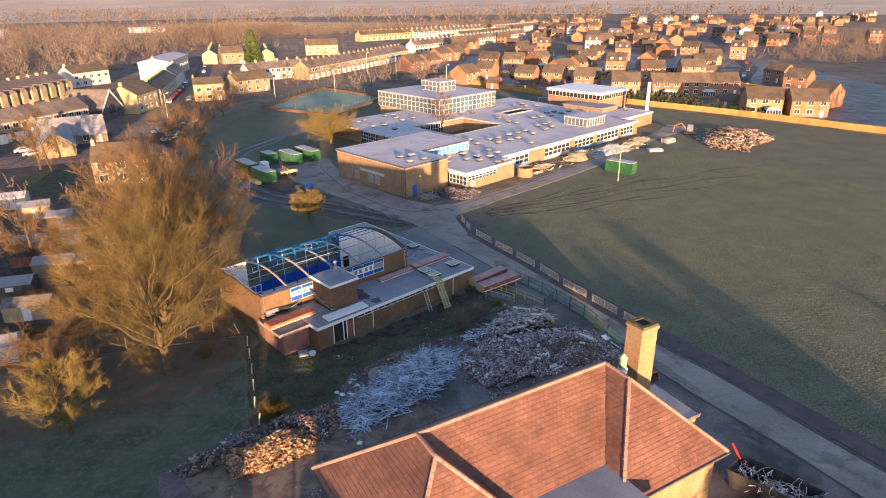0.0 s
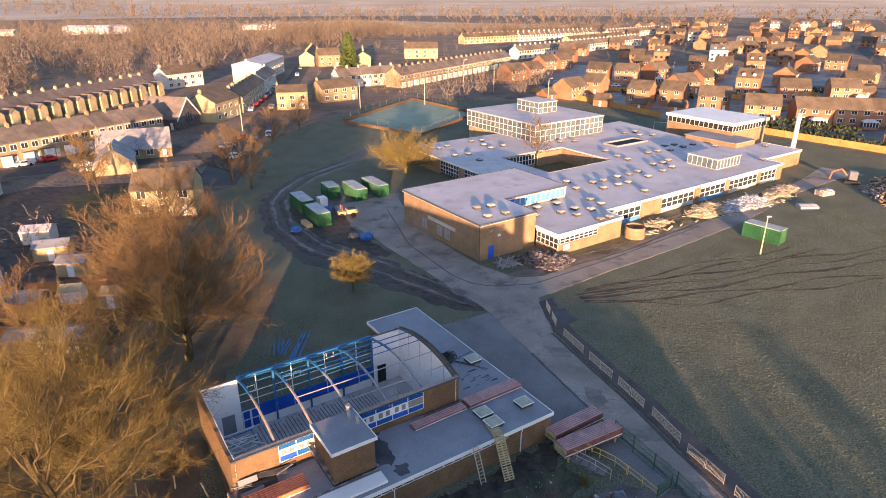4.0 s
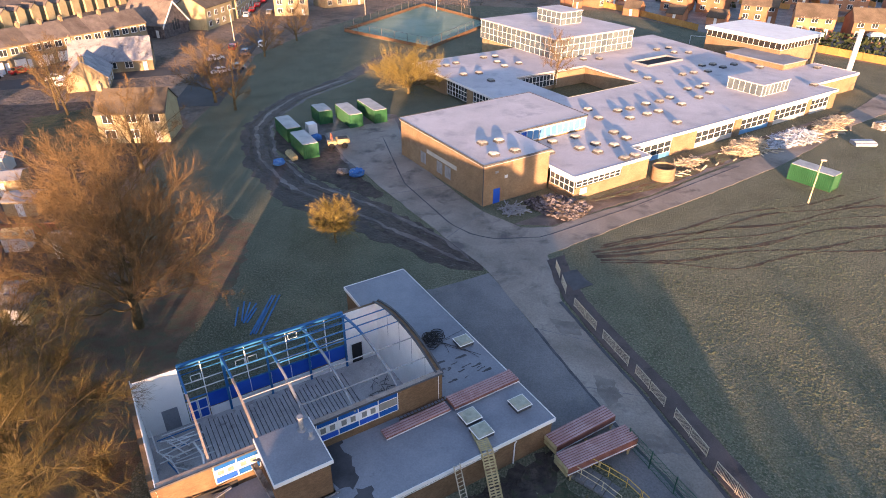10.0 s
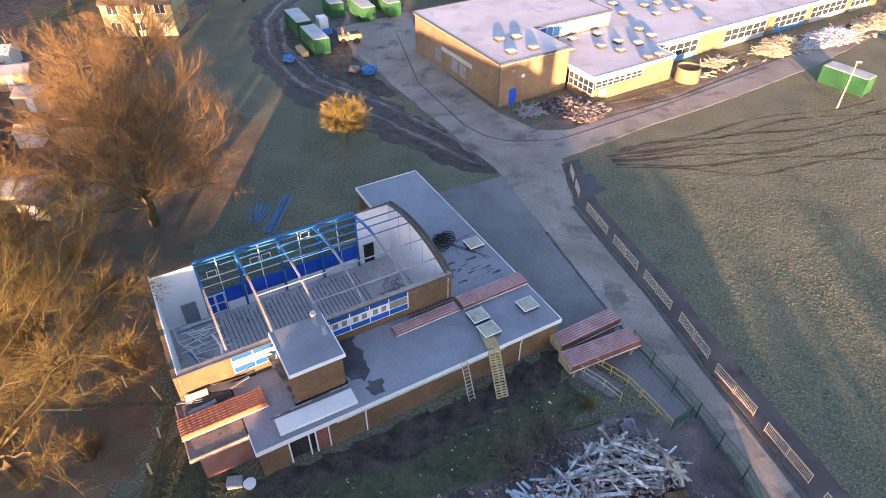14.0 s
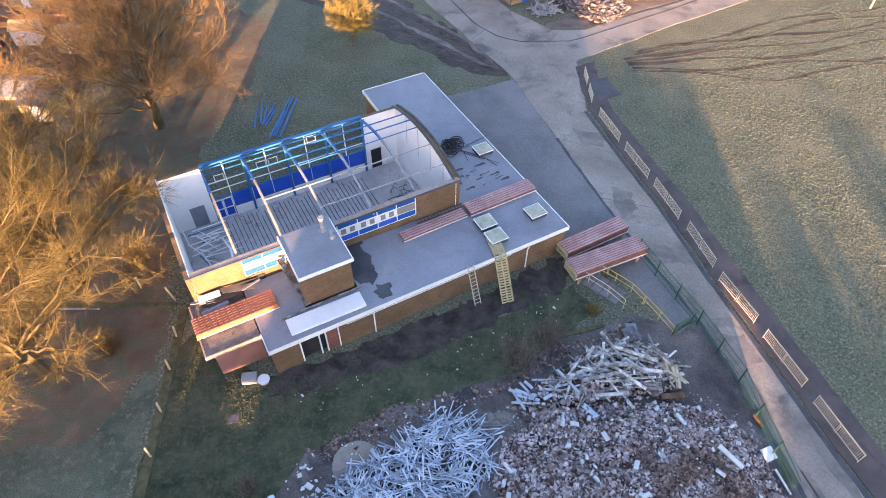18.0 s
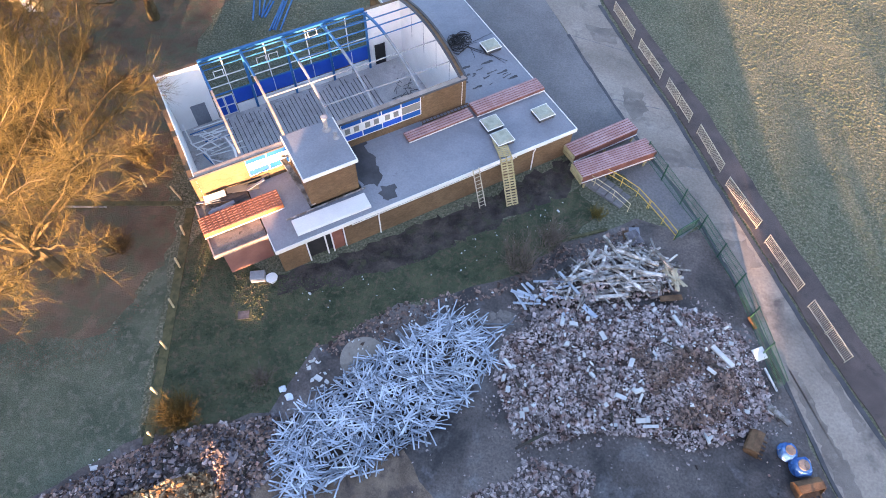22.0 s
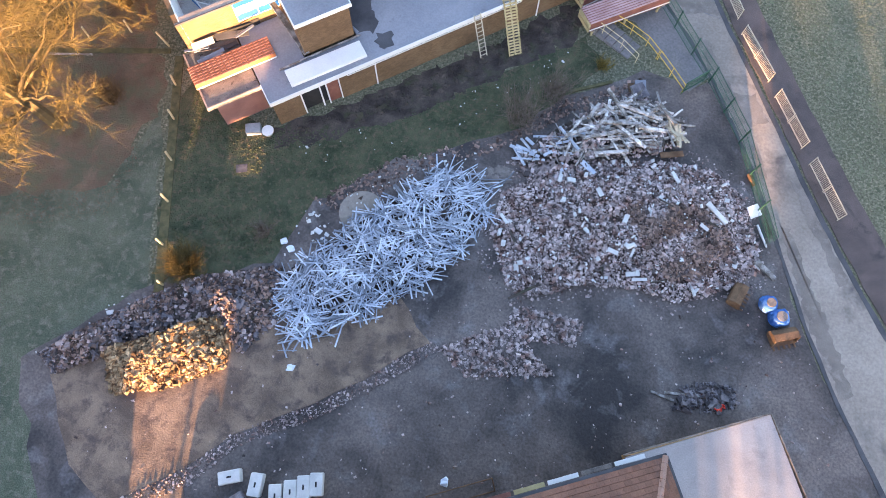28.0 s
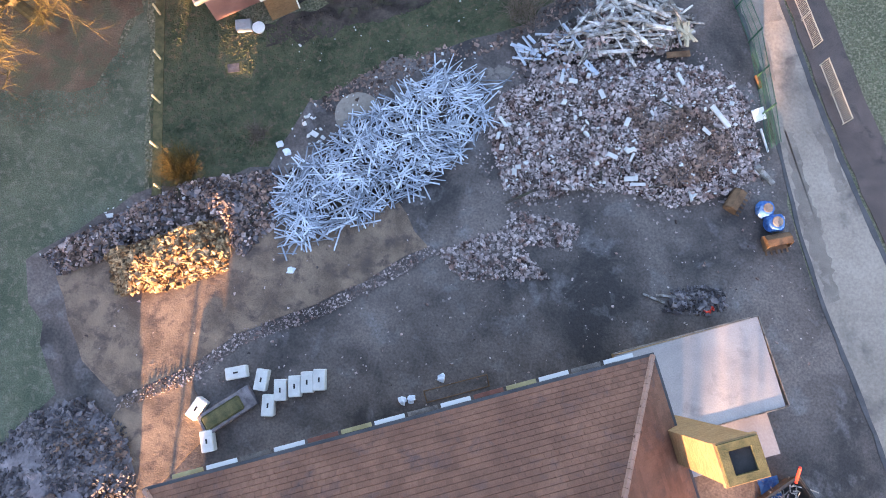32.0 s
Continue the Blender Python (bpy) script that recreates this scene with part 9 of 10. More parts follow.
        for xa, xb, za, zb in ((x0 - 0.15, (x0 + x1) / 2, 4.3, 5.65), ((x0 + x1) / 2, x1 + 0.15, 5.65, 4.3)):
            vs = [bm.verts.new((x, y, z + dz)) for dz in (0.0, 0.14) for x, y, z in ((xa, -4.6, za), (xb, -4.6, zb), (xb, 0.3, zb), (xa, 0.3, za))]
            for f in BOX_FACES:
                bm.faces.new([vs[i] for i in f])
        part("extension_roof", bm, roof, t)
    return t


placed = {}


def put(kind, x, y, rot):
    """The first of a kind moves to its place, the next ones are copies."""
    m = frame_at(x, y, rot)
    ob, used = placed[kind]
    if not used:
        ob.matrix_basis = m
        placed[kind] = (ob, True)
        return ob
    return copy_thing(ob, m)


T = placed
T["terrace_stone"] = (house_type("terraced_house", 5.0, 8.5, 5.6, 8.4, M["stone"], M["slate_roof"], "stone terraced house with white bay and slate roof", "stone terrace", 2, 2, True, False, False, True), False)
T["terrace_rear"] = (house_type("terraced_house", 5.2, 8.0, 5.4, 8.0, M["render_yellow"], M["slate_roof"], "terraced house with rear extensions and slate roof", "rear terrace", 2, 2, True, ext=True), False)
T["terrace_white"] = (house_type("terraced_house", 5.6, 8.0, 5.4, 8.2, M["render_white"], M["slate_roof"], "pale rendered terraced house with slate roof", "pale terrace", 2, 2, True), False)
T["terrace_cream"] = (house_type("terraced_house", 6.4, 8.5, 5.6, 8.3, M["render_yellow"], M["brown_roof"], "cream rendered terraced house with brown roof", "cream terrace", 2, 2, True), False)
T["brick"] = (house_type("detached_house", 10.8, 9.4, 4.9, 8.0, M["red_brick"], M["brown_roof"], "orange-red brick house with brown tiled roof", "brick estate houses", 2, 3, False, True), False)
T["brick_small"] = (house_type("detached_house", 8.8, 9.2, 4.9, 7.9, M["red_brick"], M["brown_roof"], "small orange brick house with brown tiled roof", "brick estate houses", 2, 2, False, True), False)
T["brick_tall"] = (house_type("town_house", 9.0, 8.5, 7.2, 10.4, M["red_brick"], M["brown_roof"], "tall brick house with white dormers", "brick estate houses", 2, 3, False, True, True), False)
T["white_tall"] = (house_type("town_house", 10.5, 9.0, 7.2, 10.4, M["render_white"], M["slate_roof"], "tall white rendered house with dormers", "white estate houses", 2, 3, False, True, True), False)
T["garage"] = (house_type("garage", 5.5, 5.5, 2.4, 4.4, M["red_brick"], M["brown_roof"], "brick garage with a tiled roof", "garages", 1, 1, False), False)

for kind, args in (("brick", ("detached_house", 10.8, 9.4, 4.9, 8.0, "red_brick", "brown_roof", "orange-red brick house with brown tiled roof", "far estate houses", 2, 3, False, False)), ("brick_small", ("detached_house", 8.8, 9.2, 4.9, 7.9, "red_brick", "brown_roof", "small orange brick house with brown tiled roof", "far estate houses", 2, 2, False, False)),
                   ("brick_tall", ("town_house", 9.0, 8.5, 7.2, 10.4, "red_brick", "brown_roof", "tall brick house with white dormers", "far estate houses", 2, 3, False, False, True)), ("white_tall", ("town_house", 10.5, 9.0, 7.2, 10.4, "render_white", "slate_roof", "tall white rendered house with dormers", "far estate houses", 2, 3, False, False, True)),
                   ("terrace_white", ("terraced_house", 5.6, 8.0, 5.4, 8.2, "render_white", "slate_roof", "pale rendered terraced house with slate roof", "far terraces", 2, 2, True)), ("terrace_cream", ("terraced_house", 6.4, 8.5, 5.6, 8.3, "render_yellow", "brown_roof", "cream rendered terraced house with brown roof", "far terraces", 2, 2, True))):
    T["far_" + kind] = (house_type(*args[:5], M[args[5]], M[args[6]], *args[7:], far=True), False)


def row_of(kind, cx, cy, ang, count, step, shift=0.0):
    for k in range(count):
        s = (k - (count - 1) / 2) * step
        put(kind, cx + math.cos(radians(ang)) * s, cy + math.sin(radians(ang)) * s, ang + shift)


row_of("terrace_stone", -117.6, 169.7, 66.8, 12, 5.02)
row_of("terrace_stone", -140.0, 120, 62, 6, 5.02)
row_of("terrace_rear", -158.0, 235, 83, 15, 5.3)
row_of("terrace_rear", -175.0, 190, 70, 6, 5.3)
row_of("terrace_cream", -103.5, 257.5, 103, 7, 6.4)
row_of("terrace_white", -113.5, 299, 103, 5, 6.0)
row_of("terrace_white", -70.0, 312, 42, 6, 5.7)
row_of("terrace_stone", -33.0, 357, 66, 22, 5.1)
row_of("far_terrace_white", 44.0, 520, 55, 30, 5.8)
row_of("far_terrace_cream", -12.0, 624, 44, 18, 6.6)
row_of("far_terrace_white", 30.0, 660, 44, 16, 6.6)
row_of("far_terrace_white", 112.0, 722, 56, 20, 6.2)
row_of("far_terrace_cream", 60.0, 600, 55, 14, 6.6)
row_of("terrace_cream", -132, 420, 105, 9, 6.6)
row_of("terrace_cream", -104, 410, 105, 6, 6.6, 180)

spots = []


def estate(kind, x, y, rot, gap=13.0):
    """A house, unless another already stands there."""
    a = radians(rot)
    c = (x - 4.7 * math.sin(a), y + 4.7 * math.cos(a))
    if all(math.dist(c, q) > gap for q in spots):
        spots.append(c)
        put(kind, x, y, rot)


for x, y, r, k in ((21.0, 283, 48, "brick"), (10.0, 277, 48, "garage"), (26.5, 298, -30, "brick_small"), (27.4, 266, -28, "garage"), (34, 348, -20, "brick"), (47, 342, -15, "brick"), (42.5, 277, -28, "brick_small"), (54.5, 276.5, -28, "brick_small"), (40.3, 259, -28, "garage"), (52, 254, -28, "garage"),
                   (68, 303, 35, "brick"), (81, 322, 35, "brick_small"), (66.5, 262, -18, "brick"), (91, 357, -20, "brick_small"), (91, 390, -15, "brick_small"), (104.6, 388.5, -12, "brick_small"), (117.5, 379, -10, "brick_tall"), (90, 302, -25, "brick_tall"), (77, 243.5, -14, "brick"), (104, 289, -12, "brick"), (124, 292, -8, "brick"), (123.5, 340, 60, "brick_small"),
                   (91, 238, -6, "brick"), (102.2, 237.4, -6, "brick"), (113.4, 237, -6, "brick"), (101, 210, -50, "garage"), (107, 196, -14, "brick"), (118.6, 190.6, -14, "brick"), (150, 271, -60, "brick_small"), (147, 249, -50, "brick_small"), (131, 208, -60, "brick_small"), (141.5, 320, -12, "brick"), (158.7, 349, -15, "brick_small"), (185.5, 376, -25, "brick_tall"),
                   (156, 399, 50, "brick"), (170, 410, -35, "brick"), (175.5, 457, 60, "brick"), (-4, 338, 48, "brick"), (5, 347, 48, "brick"), (13, 388, 48, "brick"), (22, 397, 48, "brick"), (66, 352, 35, "brick"), (62, 392, -20, "brick_small"), (136, 300, -10, "garage")):
    estate(k, x, y, r, 4.0)
for x, y, r, k in ((148, 515, 20, "brick"), (161, 521, 20, "brick"), (183, 570, 20, "brick"), (196, 577, 20, "brick_small"), (228, 669, 20, "brick"), (273, 565, -15, "white_tall"), (317, 562, -10, "white_tall"), (416, 665, -10, "brick"), (345, 485, -10, "brick_tall"), (334, 644, 60, "brick"), (415, 764, 40, "brick"), (612, 911, -10, "white_tall"), (240, 470, -20, "brick"), (300, 470, -25, "brick")):
    estate("far_" + k, x, y, r)
rh = random.Random(77)
for k in range(330):
    y = 400 + 620 * rh.random() ** 1.15
    x = rh.uniform(10 + (y - 400) * 0.28, 235 + (y - 400) * 0.80)
    if not (185 < x < 330 and 360 < y < 470) and len(spots) < 190:
        street = -22 + 14 * noise.noise(Vector((x * 0.006, y * 0.006, 5)))
        estate("far_" + rh.choice(("brick", "brick", "brick", "brick_small", "brick_tall", "brick_small", "white_tall" if rh.random() < 0.25 else "brick")), x, y, street + rh.choice((0, 0, 0, 90, 180 if rh.random() < 0.3 else 0)), 15.5)


# garden hedges, fences and glass rooms of the estate
def hedge_line(points, seed, label, height=1.9, wide=0.7):
    rng = random.Random(seed)
    bm = bmesh.new()
    for x, y, a in along_line(points, 0.42):
        for k in range(3):
            c = Vector((x + rng.uniform(-wide, wide), y + rng.uniform(-wide, wide), rng.uniform(0.25, height)))
            box(bm, -0.32, 0.32, -0.26, 0.26, -0.2, 0.2, Matrix.Translation(c) @ Euler((rng.uniform(0, 3), rng.uniform(0, 3), rng.uniform(0, 3))).to_matrix().to_4x4())
    return tagged(part("hedge", bm, M["hedge"]), label, "hedge", kind="stuff")


hedge_line([(75, 235), (86, 228), (96, 219)], 61, "tall clipped hedge behind the estate gardens", 3.0, 1.0)
hedge_line([(58, 250), (66, 243), (72, 236)], 62, "dark garden hedge beside the school block", 2.6, 0.9)
hedge_line([(112, 318), (124, 314), (138, 312)], 63, "dark hedge between estate gardens")
hedge_line([(60, 316), (78, 312), (84, 296)], 64, "dark hedge round an estate garden")
hedge_line([(40, 300), (56, 296), (66, 288)], 65, "dark hedge along estate gardens")
for x, y, a, w in ((91, 236.2, -6, 4.4), (105.5, 234.6, -6, 4.2), (108.5, 194, -14, 4.2), (47, 305, -28, 4.0), (62, 340, 0, 3.6), (128, 290, -8, 3.6)):
    t = thing("conservatory", frame_at(x, y, a), "white framed glass conservatory on the back of a house", "conservatory", "estate conservatories")
    part("base_wall", boxes((-w / 2, w / 2, -2.6, -0.2, 0, 0.6)), M["red_brick"], t)
    fr = bmesh.new()
    for k in range(6):
        u = -w / 2 + w * k / 5
        box(fr, u - 0.07, u + 0.07, -2.65, -2.55, 0.6, 2.1)
    for u in (-w / 2, w / 2):
        box(fr, u - 0.05, u + 0.05, -2.55, -0.2, 2.0, 2.12)
    box(fr, -w / 2, w / 2, -2.66, -2.54, 2.1, 2.25)
    part("frame", fr, M["white"], t)
    part("pane", boxes((-w / 2 + 0.03, w / 2 - 0.03, -2.5, -0.25, 0.61, 2.08)), GLASS, t)
    bm = bmesh.new()
    vs = [bm.verts.new(c) for c in ((-w / 2 - 0.1, -2.75, 2.26), (w / 2 + 0.1, -2.75, 2.26), (w / 2 + 0.1, -0.1, 2.3), (-w / 2 - 0.1, -0.1, 2.3), (-w / 4, -1.3, 3.0), (w / 4, -1.3, 3.0))]
    for f in ((0, 1, 5, 4), (1, 2, 5), (2, 3, 4, 5), (3, 0, 4), (3, 2, 1, 0)):
        bm.faces.new([vs[i] for i in f])
    part("roof", bm, M["render_white"], t, "white glazed roof")
for run in ([(84, 250), (86, 262), (98, 270)], [(98, 249), (99, 262)], [(109, 248), (112, 262)], [(58, 284), (60, 296)], [(120, 252), (132, 258), (138, 240)], [(98, 300), (99, 318)], [(117, 300), (116, 316)], [(70, 300), (84, 290)], [(30, 310), (44, 306)]):
    for x, y, a in along_line(run, 3.0):
        t = thing("board_fence", frame_at(x, y, a), "orange-brown close boarded garden fence panel", "fence", "garden fence panels")
        part("panel", ribbed(3.0, 12, 0.02, 0.05, 1.8), M["fence_wood"], t)


def hall_house(m, w, d, e, r, wall, roof, label, cols=3, floors=2):
    t = house_type("house", w, d, e, r, wall, roof, label, "", floors, cols, True, True)
    t.matrix_basis = m
    return t


T_ = hall_house
for args in (((-65.5, 128, 16), 11.0, 8.0, 5.2, 8.0, "render_yellow", "brown_roof", "cream house behind the orange trees", 3, 2),
             ((-105, 132, 112), 12.0, 8.0, 5.4, 8.0, "render_white", "slate_roof", "white house at the end of the gardens", 3, 2),
             ((-96.5, 168, 30), 17.0, 10.0, 2.6, 6.6, "stone", "frost_slate", "low slate-roofed chapel hall by the terrace", 5, 1),
             ((-92, 160.5, 120), 11.0, 8.0, 2.6, 6.0, "stone", "frost_slate", "slate-roofed cross wing of the chapel hall", 3, 1),
             ((-111.8, 204.6, -7), 14.0, 11.0, 3.4, 9.0, "slate", "slate_roof", "dark stone chapel with a steep gable and white bargeboards", 3, 1),
             ((-98.5, 224.6, 88), 16.0, 10.0, 6.2, 9.2, "render_yellow", "brown_roof", "yellow corner house with a shop front", 4, 2),
             ((-153.0, 297, 65), 19.0, 9.0, 6.2, 9.0, "render_white", "brown_roof", "large white house behind the terrace", 5, 2),
             ((-128.4, 340, 98), 46.0, 14.0, 8.0, 9.6, "render_white", "frost_roof", "long white flat block by the street", 10, 2),
             ((-83.5, 244.5, 20), 11.0, 9.0, 6.2, 8.2, "stone", "brown_roof", "square stone house on the street corner", 3, 2),
             ((-72, 266, 48), 16.0, 8.5, 5.2, 8.0, "stone", "brown_roof", "stone house with a long roof", 4, 2),
             ((-70, 448, 10), 22.0, 10.0, 6.4, 10.0, "render_yellow", "brown_roof", "big sunlit yellow house", 4, 2),
             ((-115, 392, 30), 13.0, 9.0, 6.4, 10.0, "stone", "brown_roof", "stone house beside the conifer", 3, 2)):
    (x, y, a), w, d, e, r_, wall, roof, lab, cols, fl = args
    t = hall_house(frame_at(x, y, a), w, d, e, r_, M[wall], M[roof], lab, cols, fl)
    if "chapel with" in lab:
        for y0, y1, z0, z1 in ((-0.5, d / 2, e - 0.5, r_), (d / 2, d + 0.5, r_, e - 0.5)):
            bm = bmesh.new()
            vs = [bm.verts.new((x_, y_, z_ + dz)) for dz in (-0.35, 0.28) for x_, y_, z_ in ((w / 2 + 0.16, y0, z0), (w / 2 + 0.3, y0, z0), (w / 2 + 0.3, y1, z1), (w / 2 + 0.16, y1, z1))]
            for f in BOX_FACES:
                bm.faces.new([vs[i] for i in f])
            part("bargeboard", bm, M["white"], t, "white bargeboard")
        for k in range(3):
            part("lancet", boxes((w / 2 + 0.003, w / 2 + 0.08, d / 2 - 1.5 + k * 1.1, d / 2 - 0.8 + k * 1.1, 1.6, 4.2 + (k == 1) * 0.5)), GLASS, t)
for (x, y, w, d, h, mt, lab) in ((-476, 680, 46, 22, 9, "white", "long white industrial shed among the woods"), (-455, 700, 30, 18, 9, "strip", "white industrial shed among the woods"), (-560, 640, 50, 20, 6, "galv", "grey works building beyond the woods"), (-330, 800, 40, 14, 6, "white", "white shed on the wood edge")):
    t = thing("industrial_shed", frame_at(x, y, 20), lab, "shed")
    bm = bmesh.new()
    a = [bm.verts.new((xx, yy, z)) for xx in (-w / 2, w / 2) for yy, z in ((0, 0), (d, 0), (d, h - 2), (d / 2, h), (0, h - 2))]
    bm.faces.new(a[:5]), bm.faces.new(a[5:][::-1])
    for i in range(5):
        bm.faces.new((a[i], a[5 + i], a[5 + (i + 1) % 5], a[(i + 1) % 5]))
    bmesh.ops.recalc_face_normals(bm, faces=bm.faces[:])
    part("shell", bm, M[mt], t)
    for k in range(6):
        part("rooflight", boxes((-w / 2 + w * (k + 0.3) / 6, -w / 2 + w * (k + 0.7) / 6, 0.1, 0.6, h - 1.9, h - 1.7)), M["dome"], t)


# garden sheds and clutter at the near left
def shed(x, y, a, w, d, h, wall, roof, label):
    t = thing("garden_shed", frame_at(x, y, a), label, "shed", "garden sheds")
    bm = bmesh.new()
    v = [bm.verts.new((xx, yy, z)) for xx in (-w / 2, w / 2) for yy, z in ((0, 0), (d, 0), (d, h), (d / 2, h + 0.5), (0, h))]
    bm.faces.new(v[:5]), bm.faces.new(v[5:][::-1])
    for i in range(5):
        bm.faces.new((v[i], v[5 + i], v[5 + (i + 1) % 5], v[(i + 1) % 5]))
    bmesh.ops.recalc_face_normals(bm, faces=bm.faces[:])
    part("wall", bm, M[wall], t)
    bm = bmesh.new()
    for y0, y1, z0, z1 in ((-0.2, d / 2, h - 0.1, h + 0.54), (d / 2, d + 0.2, h + 0.54, h - 0.1)):
        vs = [bm.verts.new((xx, yy, z + dz)) for dz in (0.02, 0.1) for xx, yy, z in ((-w / 2 - 0.1, y0, z0), (w / 2 + 0.1, y0, z0), (w / 2 + 0.1, y1, z1), (-w / 2 - 0.1, y1, z1))]
        for f in BOX_FACES:
            bm.faces.new([vs[i] for i in f])
    part("roof", bm, M[roof], t)
    part("door", boxes((-0.45, 0.45, -0.05, -0.003, 0, 1.9)), M["red_sheet"] if "red" in label else M["white"], t)
    return t


for s in ((-48.5, 57.5, 20, 4.5, 3.0, 2.1, "render_white", "felt", "low shed with a pale front in the gardens"), (-50.8, 67.5, 12, 5.2, 3.0, 2.0, "render_yellow", "sand", "yellow shed catching the sun"), (-53.0, 80.8, 13, 8.4, 3.4, 2.1, "stone", "felt", "long low garage with a sunlit edge"), (-56.0, 73.0, 14, 5.0, 3.2, 2.2, "slate", "felt", "dark low garage beside the yard"), (-74.0, 92.0, 15, 6.0, 5.0, 3.0, "render_white", "slate_roof", "pale rear outbuilding of a terrace house"),
          (-62.5, 88.6, 14, 4.6, 3.6, 2.2, "slate", "felt", "dark shed with red doors"), (-58.6, 93.0, 20, 2.6, 2.4, 1.9, "white", "render_yellow", "small pale greenhouse catching the sun"), (-52.5, 92.5, 10, 3.0, 3.0, 2.0, "stone", "sand", "little shed under the trees"),
          (-64.5, 101.0, 15, 4.0, 3.4, 2.2, "stone", "felt", "pale shed behind the gardens"), (-71.5, 106.0, 25, 5.0, 4.0, 2.3, "stone", "felt", "stone shed with grey roof"), (-79.0, 112.0, 20, 4.5, 3.5, 2.3, "render_white", "frost_roof", "pale outbuilding with frosted roof"), (-48.0, 80.5, 8, 3.2, 2.6, 2.0, "render_yellow", "sand", "small shed under orange twigs")):
    shed(*s)
for x, y, a in ((-47, 63, 12), (-51, 73.5, 12), (-56, 85.5, 14), (-60.5, 97, 14)):
    t = thing("garden_fence", frame_at(x, y, a), "low dark garden fence between plots", "fence", "garden fences")
    part("panel", boxes((-7, 4, -0.05, 0.05, 0, 1.5)), M["red_sheet"] if y > 80 else M["bark"], t)
    for k in range(5):
        part("post", boxes((-7 + k * 2.7, -6.88 + k * 2.7, -0.08, 0.08, 0, 1.65)), M["bark"], t)


# ---- parked cars ----
def car(x, y, a, mt, label):
    t = thing("car", frame_at(x, y, a), label, "car", "parked cars")
    bm = bmesh.new()
    prof = [(-2.1, 0.3), (-2.1, 0.75), (-1.9, 0.85), (-1.4, 0.9), (-0.9, 1.42), (0.8, 1.45), (1.5, 0.95), (2.0, 0.85), (2.1, 0.6), (2.1, 0.3)]
    p = [bm.verts.new((u, -0.85, z)) for u, z in prof]
    q = [bm.verts.new((u, 0.85, z)) for u, z in prof]
    bm.faces.new(p), bm.faces.new(q[::-1])
    for i in range(len(p)):
        bm.faces.new((p[i], q[i], q[(i + 1) % len(p)], p[(i + 1) % len(p)]))
    bmesh.ops.recalc_face_normals(bm, faces=bm.faces[:])
    part("body", bm, M[mt], t)
    for y0 in (-0.865, 0.852):
        part("side_window", boxes((-0.85, 0.75, y0, y0 + 0.013, 0.95, 1.36)), GLASS, t)
    for ua, ub, za, zb in ((1.46, 0.86, 1.0, 1.43), (-1.38, -0.94, 0.94, 1.4)):
        bm = bmesh.new()
        s = 0.012 if ua > 0 else -0.012
        vs = [bm.verts.new(c) for c in ((ua + s, -0.75, za), (ua + s, 0.75, za), (ub + s, 0.7, zb), (ub + s, -0.7, zb))]
        bm.faces.new(vs)
        part("windscreen" if ua > 0 else "rear_window", bm, GLASS, t)
    for u, v in ((-1.3, -0.8), (-1.3, 0.8), (1.3, -0.8), (1.3, 0.8)):
        bm = bmesh.new()
        tube(bm, [(u, v - 0.1, 0.32), (u, v + 0.1, 0.32)], 0.32, 12)
        part("wheel", bm, M["rubber"], t)
    return t


for x, y, a, mt, c in ((-119.5, 158.2, 62, "car_white", "white"), (-117.0, 163.6, 62, "car_red", "red"), (-110, 171.5, 66, "car_grey", "grey"), (-79.4, 183.1, 60, "car_white", "white"), (-75.0, 190.4, 105, "car_grey", "grey"), (-74.5, 200, 105, "car_white", "white"), (-97.4, 240.1, 104, "car_white", "white"), (-99.6, 249.4, 104, "car_red", "red"), (-101.5, 258, 104, "car_red", "red"), (-103.5, 267.8, 104, "car_red", "red"), (-106, 278, 104, "car_grey", "grey"), (-70.5, 176, 30, "car_grey", "grey"), (-100.5, 156, 30, "car_white", "white"),
                       (-118, 345, 105, "car_white", "white"), (-127, 375, 105, "car_grey", "grey"), (-136, 405, 105, "car_white", "white"), (132, 262, 65, "car_white", "white"), (143, 282, 65, "car_grey", "grey"), (40, 322, 5, "car_white", "white"), (62, 325, 8, "car_grey", "grey"), (96, 290, 5, "car_white", "white"), (124, 216, 20, "car_white", "white"), (150, 296, 65, "car_white", "white"), (162, 316, 62, "car_grey", "grey"), (178, 350, 70, "car_red", "red"), (190, 382, 70, "car_white", "white"), (-72.5, 172, 60, "car_white", "white"), (-80.5, 195, 105, "car_red", "red"), (-92, 246, 104, "car_grey", "grey"), (-112, 300, 104, "car_white", "white"), (-127, 149, 32, "car_grey", "grey"), (-105, 160, 32, "car_white", "white")):
    car(x, y, a, mt, c + " parked car at the kerb")

